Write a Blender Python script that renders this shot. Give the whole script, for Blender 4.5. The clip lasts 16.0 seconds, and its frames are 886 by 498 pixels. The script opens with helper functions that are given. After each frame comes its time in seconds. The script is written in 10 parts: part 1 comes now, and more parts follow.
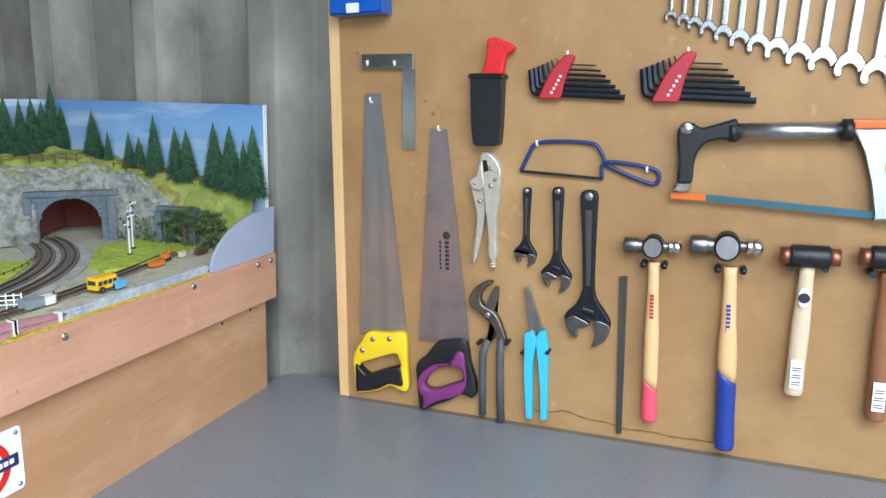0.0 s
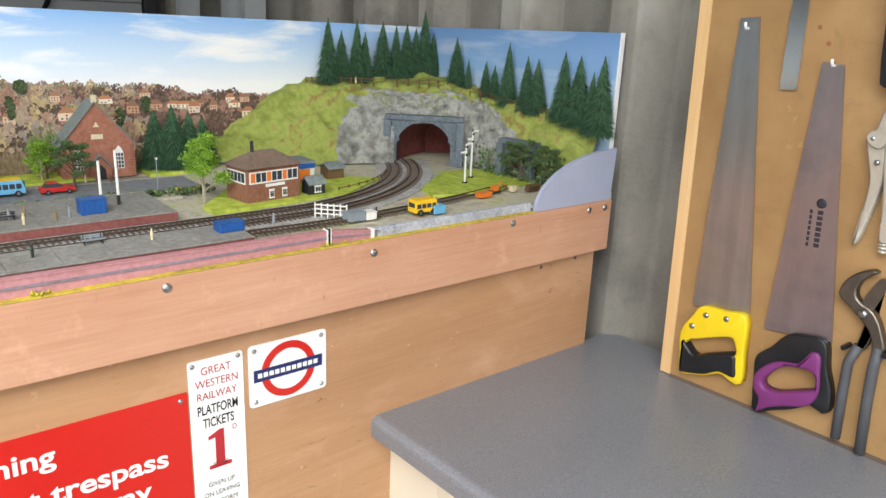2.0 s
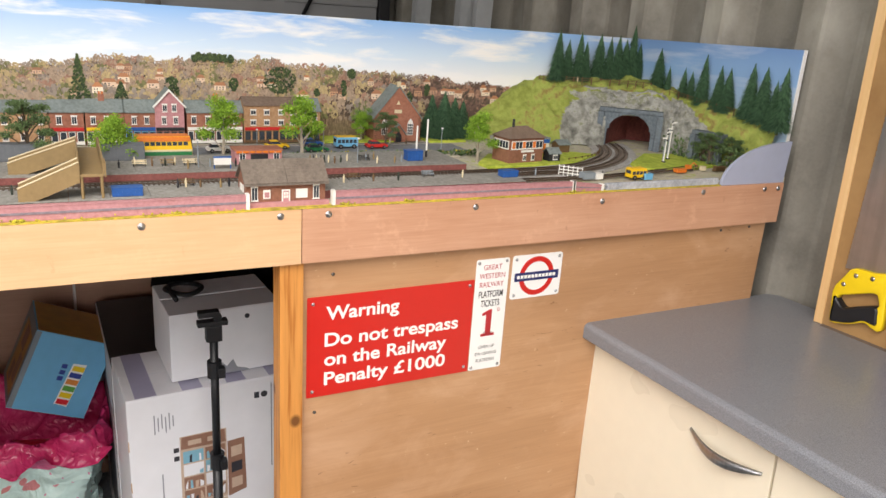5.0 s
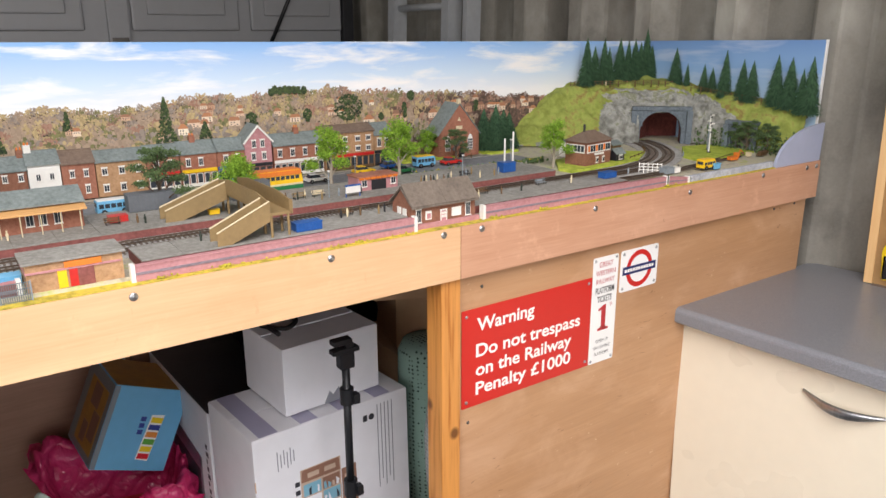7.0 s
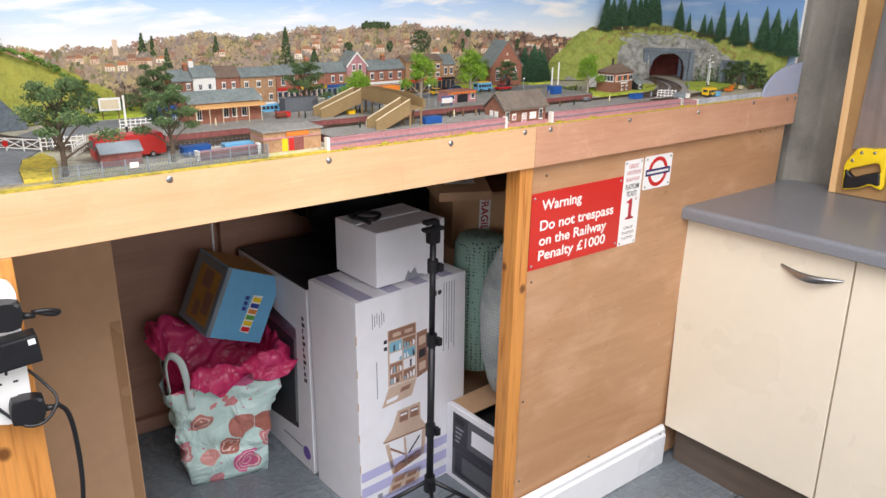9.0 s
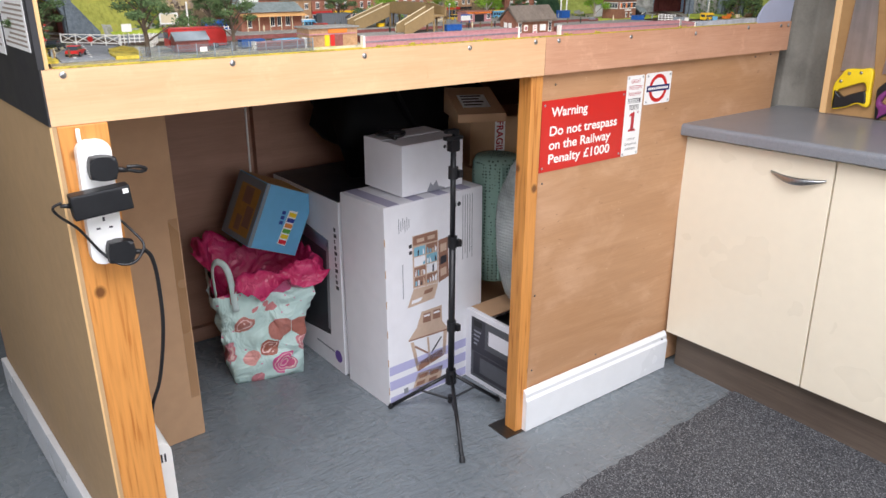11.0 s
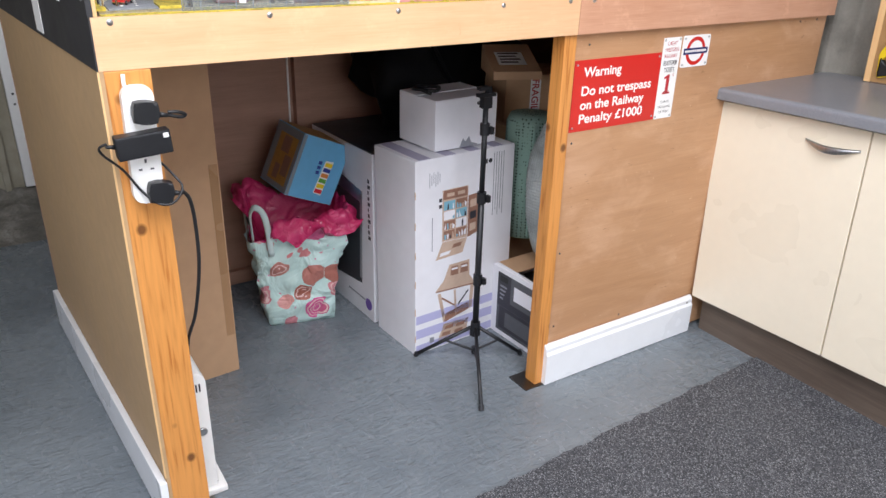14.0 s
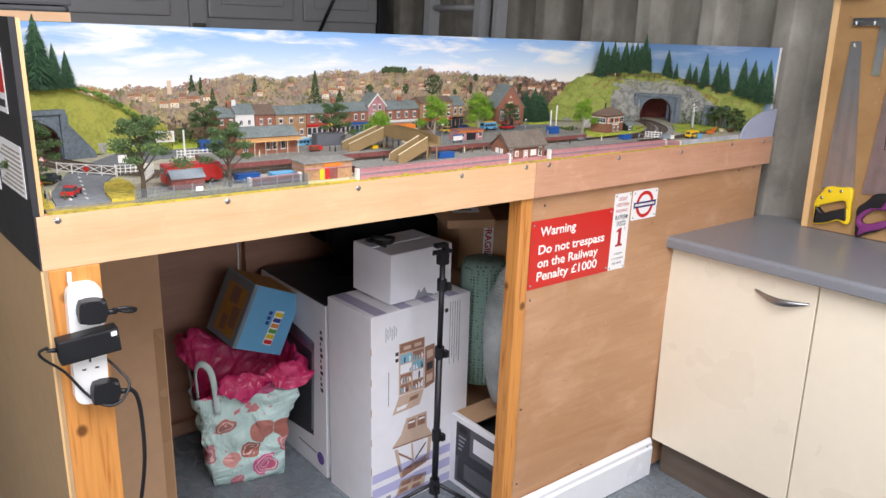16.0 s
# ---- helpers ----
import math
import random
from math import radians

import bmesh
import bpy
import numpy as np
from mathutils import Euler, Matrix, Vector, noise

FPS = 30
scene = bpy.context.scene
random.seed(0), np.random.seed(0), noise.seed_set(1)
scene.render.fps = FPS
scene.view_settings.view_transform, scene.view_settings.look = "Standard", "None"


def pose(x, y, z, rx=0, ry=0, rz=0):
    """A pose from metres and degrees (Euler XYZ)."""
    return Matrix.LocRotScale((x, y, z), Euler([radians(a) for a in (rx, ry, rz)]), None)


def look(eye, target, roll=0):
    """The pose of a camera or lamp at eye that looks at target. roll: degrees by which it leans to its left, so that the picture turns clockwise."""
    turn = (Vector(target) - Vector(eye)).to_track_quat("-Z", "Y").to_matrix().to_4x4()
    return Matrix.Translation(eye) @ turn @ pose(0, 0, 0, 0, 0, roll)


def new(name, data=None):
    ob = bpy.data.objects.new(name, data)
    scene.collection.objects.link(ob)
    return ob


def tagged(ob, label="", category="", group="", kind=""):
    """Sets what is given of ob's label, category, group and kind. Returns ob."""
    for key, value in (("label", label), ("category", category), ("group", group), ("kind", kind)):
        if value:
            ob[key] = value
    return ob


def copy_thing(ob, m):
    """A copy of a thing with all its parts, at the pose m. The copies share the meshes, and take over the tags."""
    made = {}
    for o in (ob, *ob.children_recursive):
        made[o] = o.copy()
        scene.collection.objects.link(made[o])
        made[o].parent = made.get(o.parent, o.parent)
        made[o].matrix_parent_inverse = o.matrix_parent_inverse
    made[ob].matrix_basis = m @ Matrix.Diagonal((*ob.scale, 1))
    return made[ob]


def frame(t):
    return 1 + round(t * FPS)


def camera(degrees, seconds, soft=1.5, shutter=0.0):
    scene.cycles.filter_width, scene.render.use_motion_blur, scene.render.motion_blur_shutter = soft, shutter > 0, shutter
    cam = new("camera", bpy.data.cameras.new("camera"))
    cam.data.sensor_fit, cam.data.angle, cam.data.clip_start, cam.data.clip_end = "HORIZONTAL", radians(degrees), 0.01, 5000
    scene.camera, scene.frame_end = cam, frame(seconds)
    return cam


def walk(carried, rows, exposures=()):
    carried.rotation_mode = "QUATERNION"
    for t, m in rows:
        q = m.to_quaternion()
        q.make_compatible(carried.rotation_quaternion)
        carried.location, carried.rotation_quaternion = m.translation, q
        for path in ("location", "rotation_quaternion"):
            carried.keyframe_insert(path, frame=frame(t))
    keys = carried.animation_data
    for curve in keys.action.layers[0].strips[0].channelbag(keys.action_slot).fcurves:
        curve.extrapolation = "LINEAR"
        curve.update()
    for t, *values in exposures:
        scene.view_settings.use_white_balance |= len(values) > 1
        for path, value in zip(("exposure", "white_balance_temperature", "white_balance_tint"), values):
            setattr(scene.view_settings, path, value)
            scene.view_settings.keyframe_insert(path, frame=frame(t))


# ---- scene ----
cam = camera(62.1, 16.0)
PATH = [
    (0, (0.093, 0.106, 1.568), (-0.589, 1.938, 1.145), 1.7),
    (0.5, (0.071, 0.146, 1.556), (-0.745, 1.907, 1.075), 1.9),
    (1, (0.073, 0.24, 1.548), (-0.957, 1.875, 1.033), 2.1),
    (1.5, (0.079, 0.299, 1.537), (-1.191, 1.74, 0.977), 2.8),
    (2, (0.089, 0.289, 1.527), (-1.387, 1.506, 0.943), 2.5),
    (2.5, (0.131, 0.218, 1.533), (-1.455, 1.283, 0.943), 2.1),
    (3, (0.247, 0.121, 1.55), (-1.377, 1.127, 0.957), 2.1),
    (3.5, (0.319, 0.086, 1.544), (-1.323, 1.053, 0.939), 2.4),
    (4, (0.372, 0.081, 1.534), (-1.315, 0.953, 0.907), 3.5),
    (4.5, (0.409, 0.018, 1.542), (-1.303, 0.849, 0.926), 4.2),
    (5, (0.404, -0.116, 1.547), (-1.284, 0.769, 0.943), 4.0),
    (5.2, (0.397, -0.189, 1.547), (-1.286, 0.705, 0.939), 3.7),
    (7.3, (0.222, -0.601, 1.544), (-1.306, 0.562, 0.986), -1.1),
    (7.5, (0.23, -0.665, 1.552), (-1.272, 0.53, 0.991), -1.4),
    (8, (0.286, -0.762, 1.555), (-1.177, 0.473, 0.977), 0.0),
    (8.5, (0.393, -0.857, 1.54), (-1.082, 0.346, 0.927), 1.2),
    (9, (0.45, -0.997, 1.513), (-1.04, 0.161, 0.851), 1.1),
    (9.5, (0.502, -1.159, 1.497), (-0.974, 0.003, 0.812), 0.4),
    (10, (0.562, -1.187, 1.442), (-0.913, -0.028, 0.748), 0.4),
    (10.2, (0.594, -1.178, 1.413), (-0.886, -0.029, 0.715), 0.3),
    (12.5, (0.706, -1.178, 1.367), (-0.818, -0.144, 0.587), 1.0),
    (13, (0.739, -1.184, 1.354), (-0.772, -0.176, 0.516), 1.5),
    (13.5, (0.756, -1.188, 1.357), (-0.758, -0.198, 0.503), 1.4),
    (14, (0.735, -1.177, 1.399), (-0.79, -0.178, 0.576), 1.5),
    (14.5, (0.704, -1.159, 1.454), (-0.828, -0.122, 0.693), 1.8),
    (15, (0.681, -1.147, 1.501), (-0.849, -0.062, 0.806), 2.0),
    (15.5, (0.656, -1.144, 1.531), (-0.868, -0.012, 0.901), 2.1),
    (16, (0.613, -1.16, 1.554), (-0.898, 0.016, 0.977), 2.1),
]
walk(cam, [(t, look(eye, target, roll)) for t, eye, target, roll in PATH],
     [(0, 0.14, 5400, 5), (1.5, 0.12, 5850, 8), (3.0, 0.06, 6600, 10), (5.0, -0.08, 6700, 13), (7.5, -0.14, 6350, 15), (10.2, -0.13, 6200, 15), (12.5, -0.03, 5950, 14), (14.5, -0.08, 6050, 15), (16, -0.15, 6150, 16)])

# ---- world and light ----
world = bpy.data.worlds.new("world")
scene.world = world
world.use_nodes = True
wn = world.node_tree.nodes
sky = wn.new("ShaderNodeTexSky")
sky.sky_type = 'NISHITA'
sky.sun_disc = False
sky.sun_elevation = radians(42)
sky.sun_rotation = radians(140)
wn["Background"].inputs["Strength"].default_value = 0.12
world.node_tree.links.new(sky.outputs["Color"], wn["Background"].inputs["Color"])


def area_lamp(name, m, sx, sy, watts, colour):
    """An area lamp added out of view to light the garage."""
    data = bpy.data.lights.new(name, 'AREA')
    data.shape, data.size, data.size_y, data.energy, data.color = 'RECTANGLE', sx, sy, watts, colour
    ob = new(name, data)
    ob.matrix_world = m
    return ob


# lamps added out of view, in made-up openings east, south and overhead
area_lamp("added_light_east", look((2.95, -0.6, 1.85), (-1.0, 0.2, 0.95)), 2.2, 1.0, 36, (1.0, 0.975, 0.94))
area_lamp("added_light_south", look((1.2, -3.4, 1.6), (-0.2, 1.4, 1.2)), 1.4, 1.3, 40, (1.0, 0.985, 0.96))
area_lamp("added_light_overhead", look((0.75, -0.80, 2.64), (0.75, -0.75, 0.0)), 1.9, 2.1, 116, (1.0, 0.975, 0.93))
scene.view_settings.exposure = 0.0

# ---- materials ----
def rgb(h):
    """Linear colour from an sRGB hex text."""
    c = [int(h[i:i + 2], 16) / 255 for i in (0, 2, 4)]
    return tuple(v / 12.92 if v <= 0.04045 else ((v + 0.055) / 1.055) ** 2.4 for v in c) + (1.0,)


def shade(c, k):
    return tuple(max(0.0, min(1.0, v * k)) for v in c[:3]) + (1.0,)


class Nodes:
    """A small wrapper round one node material."""

    def __init__(self, name, rough=0.5, metal=0.0):
        self.mat = bpy.data.materials.new(name)
        self.mat.use_nodes = True
        self.tree = self.mat.node_tree
        self.bsdf = self.tree.nodes["Principled BSDF"]
        self.bsdf.inputs["Roughness"].default_value = rough
        self.bsdf.inputs["Metallic"].default_value = metal

    def add(self, kind, **values):
        n = self.tree.nodes.new(kind)
        for k, v in values.items():
            n.inputs[k.replace("_", " ")].default_value = v
        return n

    def link(self, a, b):
        self.tree.links.new(a, b)

    def coords(self, scale=(1, 1, 1), world_space=False):
        if world_space:
            out = self.add("ShaderNodeNewGeometry").outputs["Position"]
        else:
            out = self.add("ShaderNodeTexCoord").outputs["Object"]
        m = self.add("ShaderNodeMapping")
        m.inputs["Scale"].default_value = scale
        self.link(out, m.inputs["Vector"])
        return m.outputs["Vector"]

    def noise(self, vec, scale, detail=4.0, rough=0.55, distortion=0.0):
        n = self.add("ShaderNodeTexNoise", Scale=scale, Detail=detail, Roughness=rough, Distortion=distortion)
        self.link(vec, n.inputs["Vector"])
        return n.outputs["Fac"]

    def ramp(self, fac, stops):
        r = self.add("ShaderNodeValToRGB")
        el = r.color_ramp.elements
        el[0].position, el[0].color = stops[0]
        el[1].position, el[1].color = stops[-1]
        for p, c in stops[1:-1]:
            e = el.new(p)
            e.color = c
        self.link(fac, r.inputs["Fac"])
        return r.outputs["Color"]

    def mix(self, fac, a, b, blend='MIX'):
        m = self.tree.nodes.new("ShaderNodeMix")
        m.data_type, m.blend_type = 'RGBA', blend
        for sock, v in ((m.inputs[0], fac), (m.inputs[6], a), (m.inputs[7], b)):
            if isinstance(v, (int, float, tuple)):
                sock.default_value = v
            else:
                self.link(v, sock)
        return m.outputs[2]

    def math(self, op, a, b=0.0):
        m = self.tree.nodes.new("ShaderNodeMath")
        m.operation = op
        for sock, v in ((m.inputs[0], a), (m.inputs[1], b)):
            if isinstance(v, (int, float)):
                sock.default_value = v
            else:
                self.link(v, sock)
        return m.outputs[0]

    def colour(self, out):
        self.link(out, self.bsdf.inputs["Base Color"])

    def rough(self, out):
        self.link(out, self.bsdf.inputs["Roughness"])

    def bump(self, height, strength=0.3, distance=0.002):
        b = self.add("ShaderNodeBump", Strength=strength, Distance=distance)
        self.link(height, b.inputs["Height"])
        self.link(b.outputs["Normal"], self.bsdf.inputs["Normal"])


def plain(name, c, rough=0.5, metal=0.0, scale=60.0, vary=0.12, bump=0.08, dist=0.0006, coat=0.0, world_space=False, random=0.0):
    """A surface of one paint or stuff, with fine grain and broader wear."""
    n = Nodes(name, rough, metal)
    v = n.coords(world_space=world_space)
    fine, broad = n.noise(v, scale, 5), n.noise(v, scale * 0.13, 3)
    both = n.math('ADD', n.math('MULTIPLY', fine, 0.5), n.math('MULTIPLY', broad, 0.5))
    col = n.ramp(both, [(0.3, shade(c, 1 - vary)), (0.7, shade(c, 1 + vary))])
    if random:
        info = n.add("ShaderNodeObjectInfo")
        col = n.mix(n.math('MULTIPLY', info.outputs["Random"], random), col, shade(c, 0.55))
    n.colour(col)
    n.rough(n.math('ADD', n.math('MULTIPLY', n.math('SUBTRACT', broad, 0.5), 0.25), rough))
    if bump:
        n.bump(fine, bump, dist)
    if coat:
        n.bsdf.inputs["Coat Weight"].default_value = coat
    return n.mat


def wood(name, dark, light, rough=0.5, along=1, grain=1.0, world_space=True, contrast=0.5, wear=0.0):
    """Timber with long grain along one axis (0 x, 1 y, 2 z)."""
    n = Nodes(name, rough)
    sc = [26.0 * grain] * 3
    sc[along] = 1.1 * grain
    v = n.coords(tuple(sc), world_space)
    g = n.noise(v, 1.6, 6, 0.6, 0.6)
    sc2 = [90.0] * 3
    sc2[along] = 4.0
    fine = n.noise(n.coords(tuple(sc2), world_space), 3.0, 3)
    broad = n.noise(n.coords((1, 1, 1), world_space), 5.0, 4)
    f = n.math('ADD', n.math('MULTIPLY', g, 0.5), n.math('ADD', n.math('MULTIPLY', fine, 0.25), n.math('MULTIPLY', broad, 0.25)))
    col = n.ramp(f, [(0.5 - contrast * 0.4, dark), (0.5 + contrast * 0.4, light)])
    if wear:
        spots = n.ramp(n.noise(n.coords((1, 1, 1), world_space), 17.0, 7, 0.7), [(0.56, (0, 0, 0, 1)), (0.74, (wear, wear, wear, 1))])
        col = n.mix(spots, col, shade(light, 1.12))
        marks = n.ramp(n.noise(n.coords((3, 3, 1), world_space), 23.0, 6, 0.75), [(0.64, (0, 0, 0, 1)), (0.72, (wear, wear, wear, 1))])
        col = n.mix(marks, col, shade(dark, 0.7))
    n.colour(col)
    n.rough(n.math('ADD', n.math('MULTIPLY', broad, 0.2), rough - 0.1))
    n.bump(fine, 0.12, 0.0006)
    return n.mat


def metal(name, c, rough=0.3, streak=(200, 200, 8), vary=0.18, stain=0.25):
    n = Nodes(name, rough, 1.0)
    s = n.noise(n.coords(streak), 1.0, 4)
    b = n.noise(n.coords(), 14.0, 5)
    col = n.ramp(s, [(0.25, shade(c, 1 - vary)), (0.75, shade(c, 1 + vary))])
    n.colour(n.mix(n.ramp(b, [(0.5, (0, 0, 0, 1)), (0.8, (stain, stain, stain, 1))]), col, shade(c, 0.5)))
    n.rough(n.math('ADD', n.math('MULTIPLY', b, 0.25), rough - 0.1))
    n.bump(s, 0.05, 0.0004)
    return n.mat


M = {}
M["ply"] = wood("ply", rgb("b58060"), rgb("dcae90"), 0.45, 1, 0.45, contrast=0.6, wear=0.6)
M["fascia"] = wood("fascia_pine", rgb("cc9b70"), rgb("f0ca9e"), 0.45, 1, 0.5, contrast=0.7, wear=0.25)


def knotty_pine(name, dark, light):
    """Orange varnished pine: curved growth rings drawn out along z, a few knots."""
    n = Nodes(name, 0.42)
    v = n.coords((1, 1, 0.09), True)
    warp = n.noise(v, 11, 3)
    ring = n.math('SINE', n.math('MULTIPLY', warp, 95.0))
    soft = n.noise(n.coords((60, 60, 2.5), True), 2.0, 4)
    f = n.math('ADD', n.math('MULTIPLY', ring, 0.05), soft)
    col = n.ramp(f, [(0.38, light), (0.55, shade(light, 0.9)), (0.72, dark)])
    kn = n.add("ShaderNodeTexVoronoi", Scale=11.0)
    n.link(n.coords((1, 1, 0.8), True), kn.inputs["Vector"])
    col = n.mix(n.ramp(kn.outputs["Distance"], [(0.09, (0.85, 0.85, 0.85, 1)), (0.15, (0, 0, 0, 1))]), col, rgb("5a3216"))
    n.colour(col)
    n.rough(n.math('ADD', n.math('MULTIPLY', soft, 0.2), 0.32))
    n.bump(soft, 0.1, 0.0006)
    return n.mat


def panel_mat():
    """Tan varnished plywood sheet: faint long figure, pale cloudy scuffs, pinker patches that put reflected sheen into
    the colour, small dents.
    """
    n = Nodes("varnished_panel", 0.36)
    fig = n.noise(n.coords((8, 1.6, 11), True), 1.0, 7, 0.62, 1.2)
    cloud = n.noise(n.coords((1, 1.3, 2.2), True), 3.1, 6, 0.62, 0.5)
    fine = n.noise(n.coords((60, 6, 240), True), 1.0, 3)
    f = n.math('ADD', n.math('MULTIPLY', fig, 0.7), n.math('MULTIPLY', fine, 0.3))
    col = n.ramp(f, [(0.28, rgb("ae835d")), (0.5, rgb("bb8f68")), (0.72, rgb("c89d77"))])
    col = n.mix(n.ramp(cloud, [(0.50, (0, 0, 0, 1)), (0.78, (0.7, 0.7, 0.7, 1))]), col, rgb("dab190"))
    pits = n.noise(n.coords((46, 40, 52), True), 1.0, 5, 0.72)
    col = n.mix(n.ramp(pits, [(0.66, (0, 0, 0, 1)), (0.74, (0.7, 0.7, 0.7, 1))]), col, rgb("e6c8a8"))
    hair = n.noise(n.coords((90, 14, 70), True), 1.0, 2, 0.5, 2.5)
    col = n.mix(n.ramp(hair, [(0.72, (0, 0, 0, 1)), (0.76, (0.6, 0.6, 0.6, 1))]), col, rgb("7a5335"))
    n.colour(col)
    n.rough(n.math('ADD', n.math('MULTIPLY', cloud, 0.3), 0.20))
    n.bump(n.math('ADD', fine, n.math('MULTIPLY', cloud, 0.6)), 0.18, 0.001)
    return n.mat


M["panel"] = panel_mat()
M["pine_post"] = knotty_pine("pine_post", rgb("b06a2a"), rgb("d9954c"))
# ply for the table's inside, its shade put into the colour
M["ply_shaded"] = wood("shaded_ply", rgb("97705d"), rgb("bb927b"), 0.6, 1, 0.4)
M["mdf_side"] = plain("side_board", rgb("b99a72"), 0.6, scale=30, vary=0.1, world_space=True)
M["black_paint"] = plain("black_paint", rgb("2e2e31"), 0.55, scale=80, vary=0.2)
M["white_gloss"] = plain("white_gloss", rgb("eef0f2"), 0.28, scale=20, vary=0.04, bump=0.02)
M["white_plastic"] = plain("white_plastic", rgb("f1f1ee"), 0.35, scale=40, vary=0.03, bump=0.02)
M["cream_door"] = plain("cream_door", rgb("ece3cd"), 0.3, scale=25, vary=0.03, bump=0.02, world_space=True)
M["steel"] = metal("steel", rgb("b9babc"), 0.32)
M["chrome"] = metal("chrome", rgb("d8d8d6"), 0.18, vary=0.08, stain=0.1)
M["dark_steel"] = metal("dark_steel", rgb("6d6a66"), 0.4)
M["black_plastic"] = plain("black_plastic", rgb("1b1c1f"), 0.42, scale=120, vary=0.2, bump=0.1)
def board_mat():
    """Tan painted board: soft mottling, rubbed dark patches, faint scratches."""
    n = Nodes("tool_board", 0.62)
    v = n.coords(world_space=True)
    b, m, f = n.noise(v, 2.6, 5, 0.6), n.noise(v, 13, 6, 0.65), n.noise(v, 240, 3)
    col = n.ramp(n.math('ADD', n.math('MULTIPLY', b, 0.6), n.math('MULTIPLY', m, 0.4)), [(0.32, rgb("957146")), (0.5, rgb("a78354")), (0.68, rgb("b89466"))])
    dark = n.ramp(n.noise(n.coords((9, 9, 16), True), 1.0, 6, 0.72, 0.8), [(0.60, (0, 0, 0, 1)), (0.74, (0.45, 0.45, 0.45, 1))])
    col = n.mix(dark, col, rgb("7d5f3c"))
    rub = n.ramp(n.noise(n.coords((30, 30, 22), True), 1.0, 4, 0.7), [(0.66, (0, 0, 0, 1)), (0.74, (0.4, 0.4, 0.4, 1))])
    n.colour(n.mix(rub, col, rgb("cfae80")))
    n.rough(n.math('ADD', n.math('MULTIPLY', m, 0.25), 0.48))
    n.bump(n.math('ADD', f, m), 0.12, 0.0008)
    return n.mat


M["board"] = board_mat()
M["board_edge"] = wood("board_edge", rgb("d9ae74"), rgb("ecc793"), 0.5, 2, 0.8)
M["plinth"] = wood("plinth", rgb("4b4038"), rgb("75675a"), 0.6, 0, 0.6)


def worktop_mat():
    n = Nodes("worktop_laminate", 0.33)
    v = n.coords(world_space=True)
    f, b = n.noise(v, 520, 2), n.noise(v, 6, 4)
    n.colour(n.mix(0.12, n.ramp(f, [(0.32, rgb("6f7278")), (0.68, rgb("92959b"))]), n.ramp(b, [(0.3, rgb("505257")), (0.7, rgb("8b8c8f"))])))
    n.rough(n.math('ADD', n.math('MULTIPLY', b, 0.2), 0.22))
    n.bump(f, 0.12, 0.0004)
    return n.mat


def floor_mat():
    """Grey floor paint over roughly trowelled concrete: short ridges, pits, pale specks and scuffs."""
    n = Nodes("painted_concrete", 0.36)
    v = n.coords(world_space=True)
    w = n.noise(n.coords((13, 19, 20), True), 1.0, 4, 0.5, 0.6)
    ridge = n.noise(n.coords((70, 22, 40), True), 1.0, 3, 0.5, 1.0)
    b, f = n.noise(v, 2.2, 5), n.noise(v, 190, 3)
    col = n.ramp(b, [(0.25, rgb("687076")), (0.75, rgb("828a8f"))])
    col = n.mix(n.ramp(ridge, [(0.30, (0.18, 0.18, 0.18, 1)), (0.46, (0, 0, 0, 1))]), col, rgb("5d646a"))
    fleck = n.add("ShaderNodeTexVoronoi", Scale=46.0)
    n.link(v, fleck.inputs["Vector"])
    pale = n.math('MULTIPLY', n.math('LESS_THAN', fleck.outputs["Distance"], 0.075), n.math('GREATER_THAN', b, 0.5))
    col = n.mix(n.math('MULTIPLY', pale, 0.75), col, rgb("bfc4c4"))
    scuff = n.ramp(n.noise(n.coords((9, 40, 9), True), 1.0, 6, 0.7), [(0.62, (0, 0, 0, 1)), (0.78, (0.4, 0.4, 0.4, 1))])
    col = n.mix(scuff, col, rgb("a3a9ab"))
    dirt = n.ramp(n.noise(v, 31, 6, 0.7), [(0.60, (0, 0, 0, 1)), (0.72, (0.5, 0.5, 0.5, 1))])
    n.colour(n.mix(dirt, col, rgb("565a5c")))
    n.rough(n.math('ADD', n.math('MULTIPLY', w, 0.28), 0.12))
    n.bump(n.math('ADD', n.math('MULTIPLY', w, 0.5), n.math('ADD', n.math('MULTIPLY', ridge, 0.40), n.math('MULTIPLY', f, 0.05))), 1.0, 0.0125)
    return n.mat


def carpet_mat():
    n = Nodes("looped_carpet", 0.95)
    v = n.coords(world_space=True)
    loop = n.add("ShaderNodeTexVoronoi", Scale=290.0)
    n.link(v, loop.inputs["Vector"])
    sep = n.add("ShaderNodeSeparateColor")
    n.link(loop.outputs["Color"], sep.inputs["Color"])
    b = n.noise(v, 4, 3)
    col = n.ramp(sep.outputs["Red"], [(0.0, rgb("34353a")), (0.35, rgb("515358")), (0.75, rgb("75777c")), (1.0, rgb("a5a7ab"))])
    # gaps between the loops darkened, their shade put into the colour
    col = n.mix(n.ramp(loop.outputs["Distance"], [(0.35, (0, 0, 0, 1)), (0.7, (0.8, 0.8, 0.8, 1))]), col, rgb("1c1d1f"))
    n.colour(n.mix(0.12, col, n.ramp(b, [(0.3, rgb("3a3b3d")), (0.7, rgb("707275"))])))
    n.bump(loop.outputs["Distance"], 0.8, -0.004)
    return n.mat


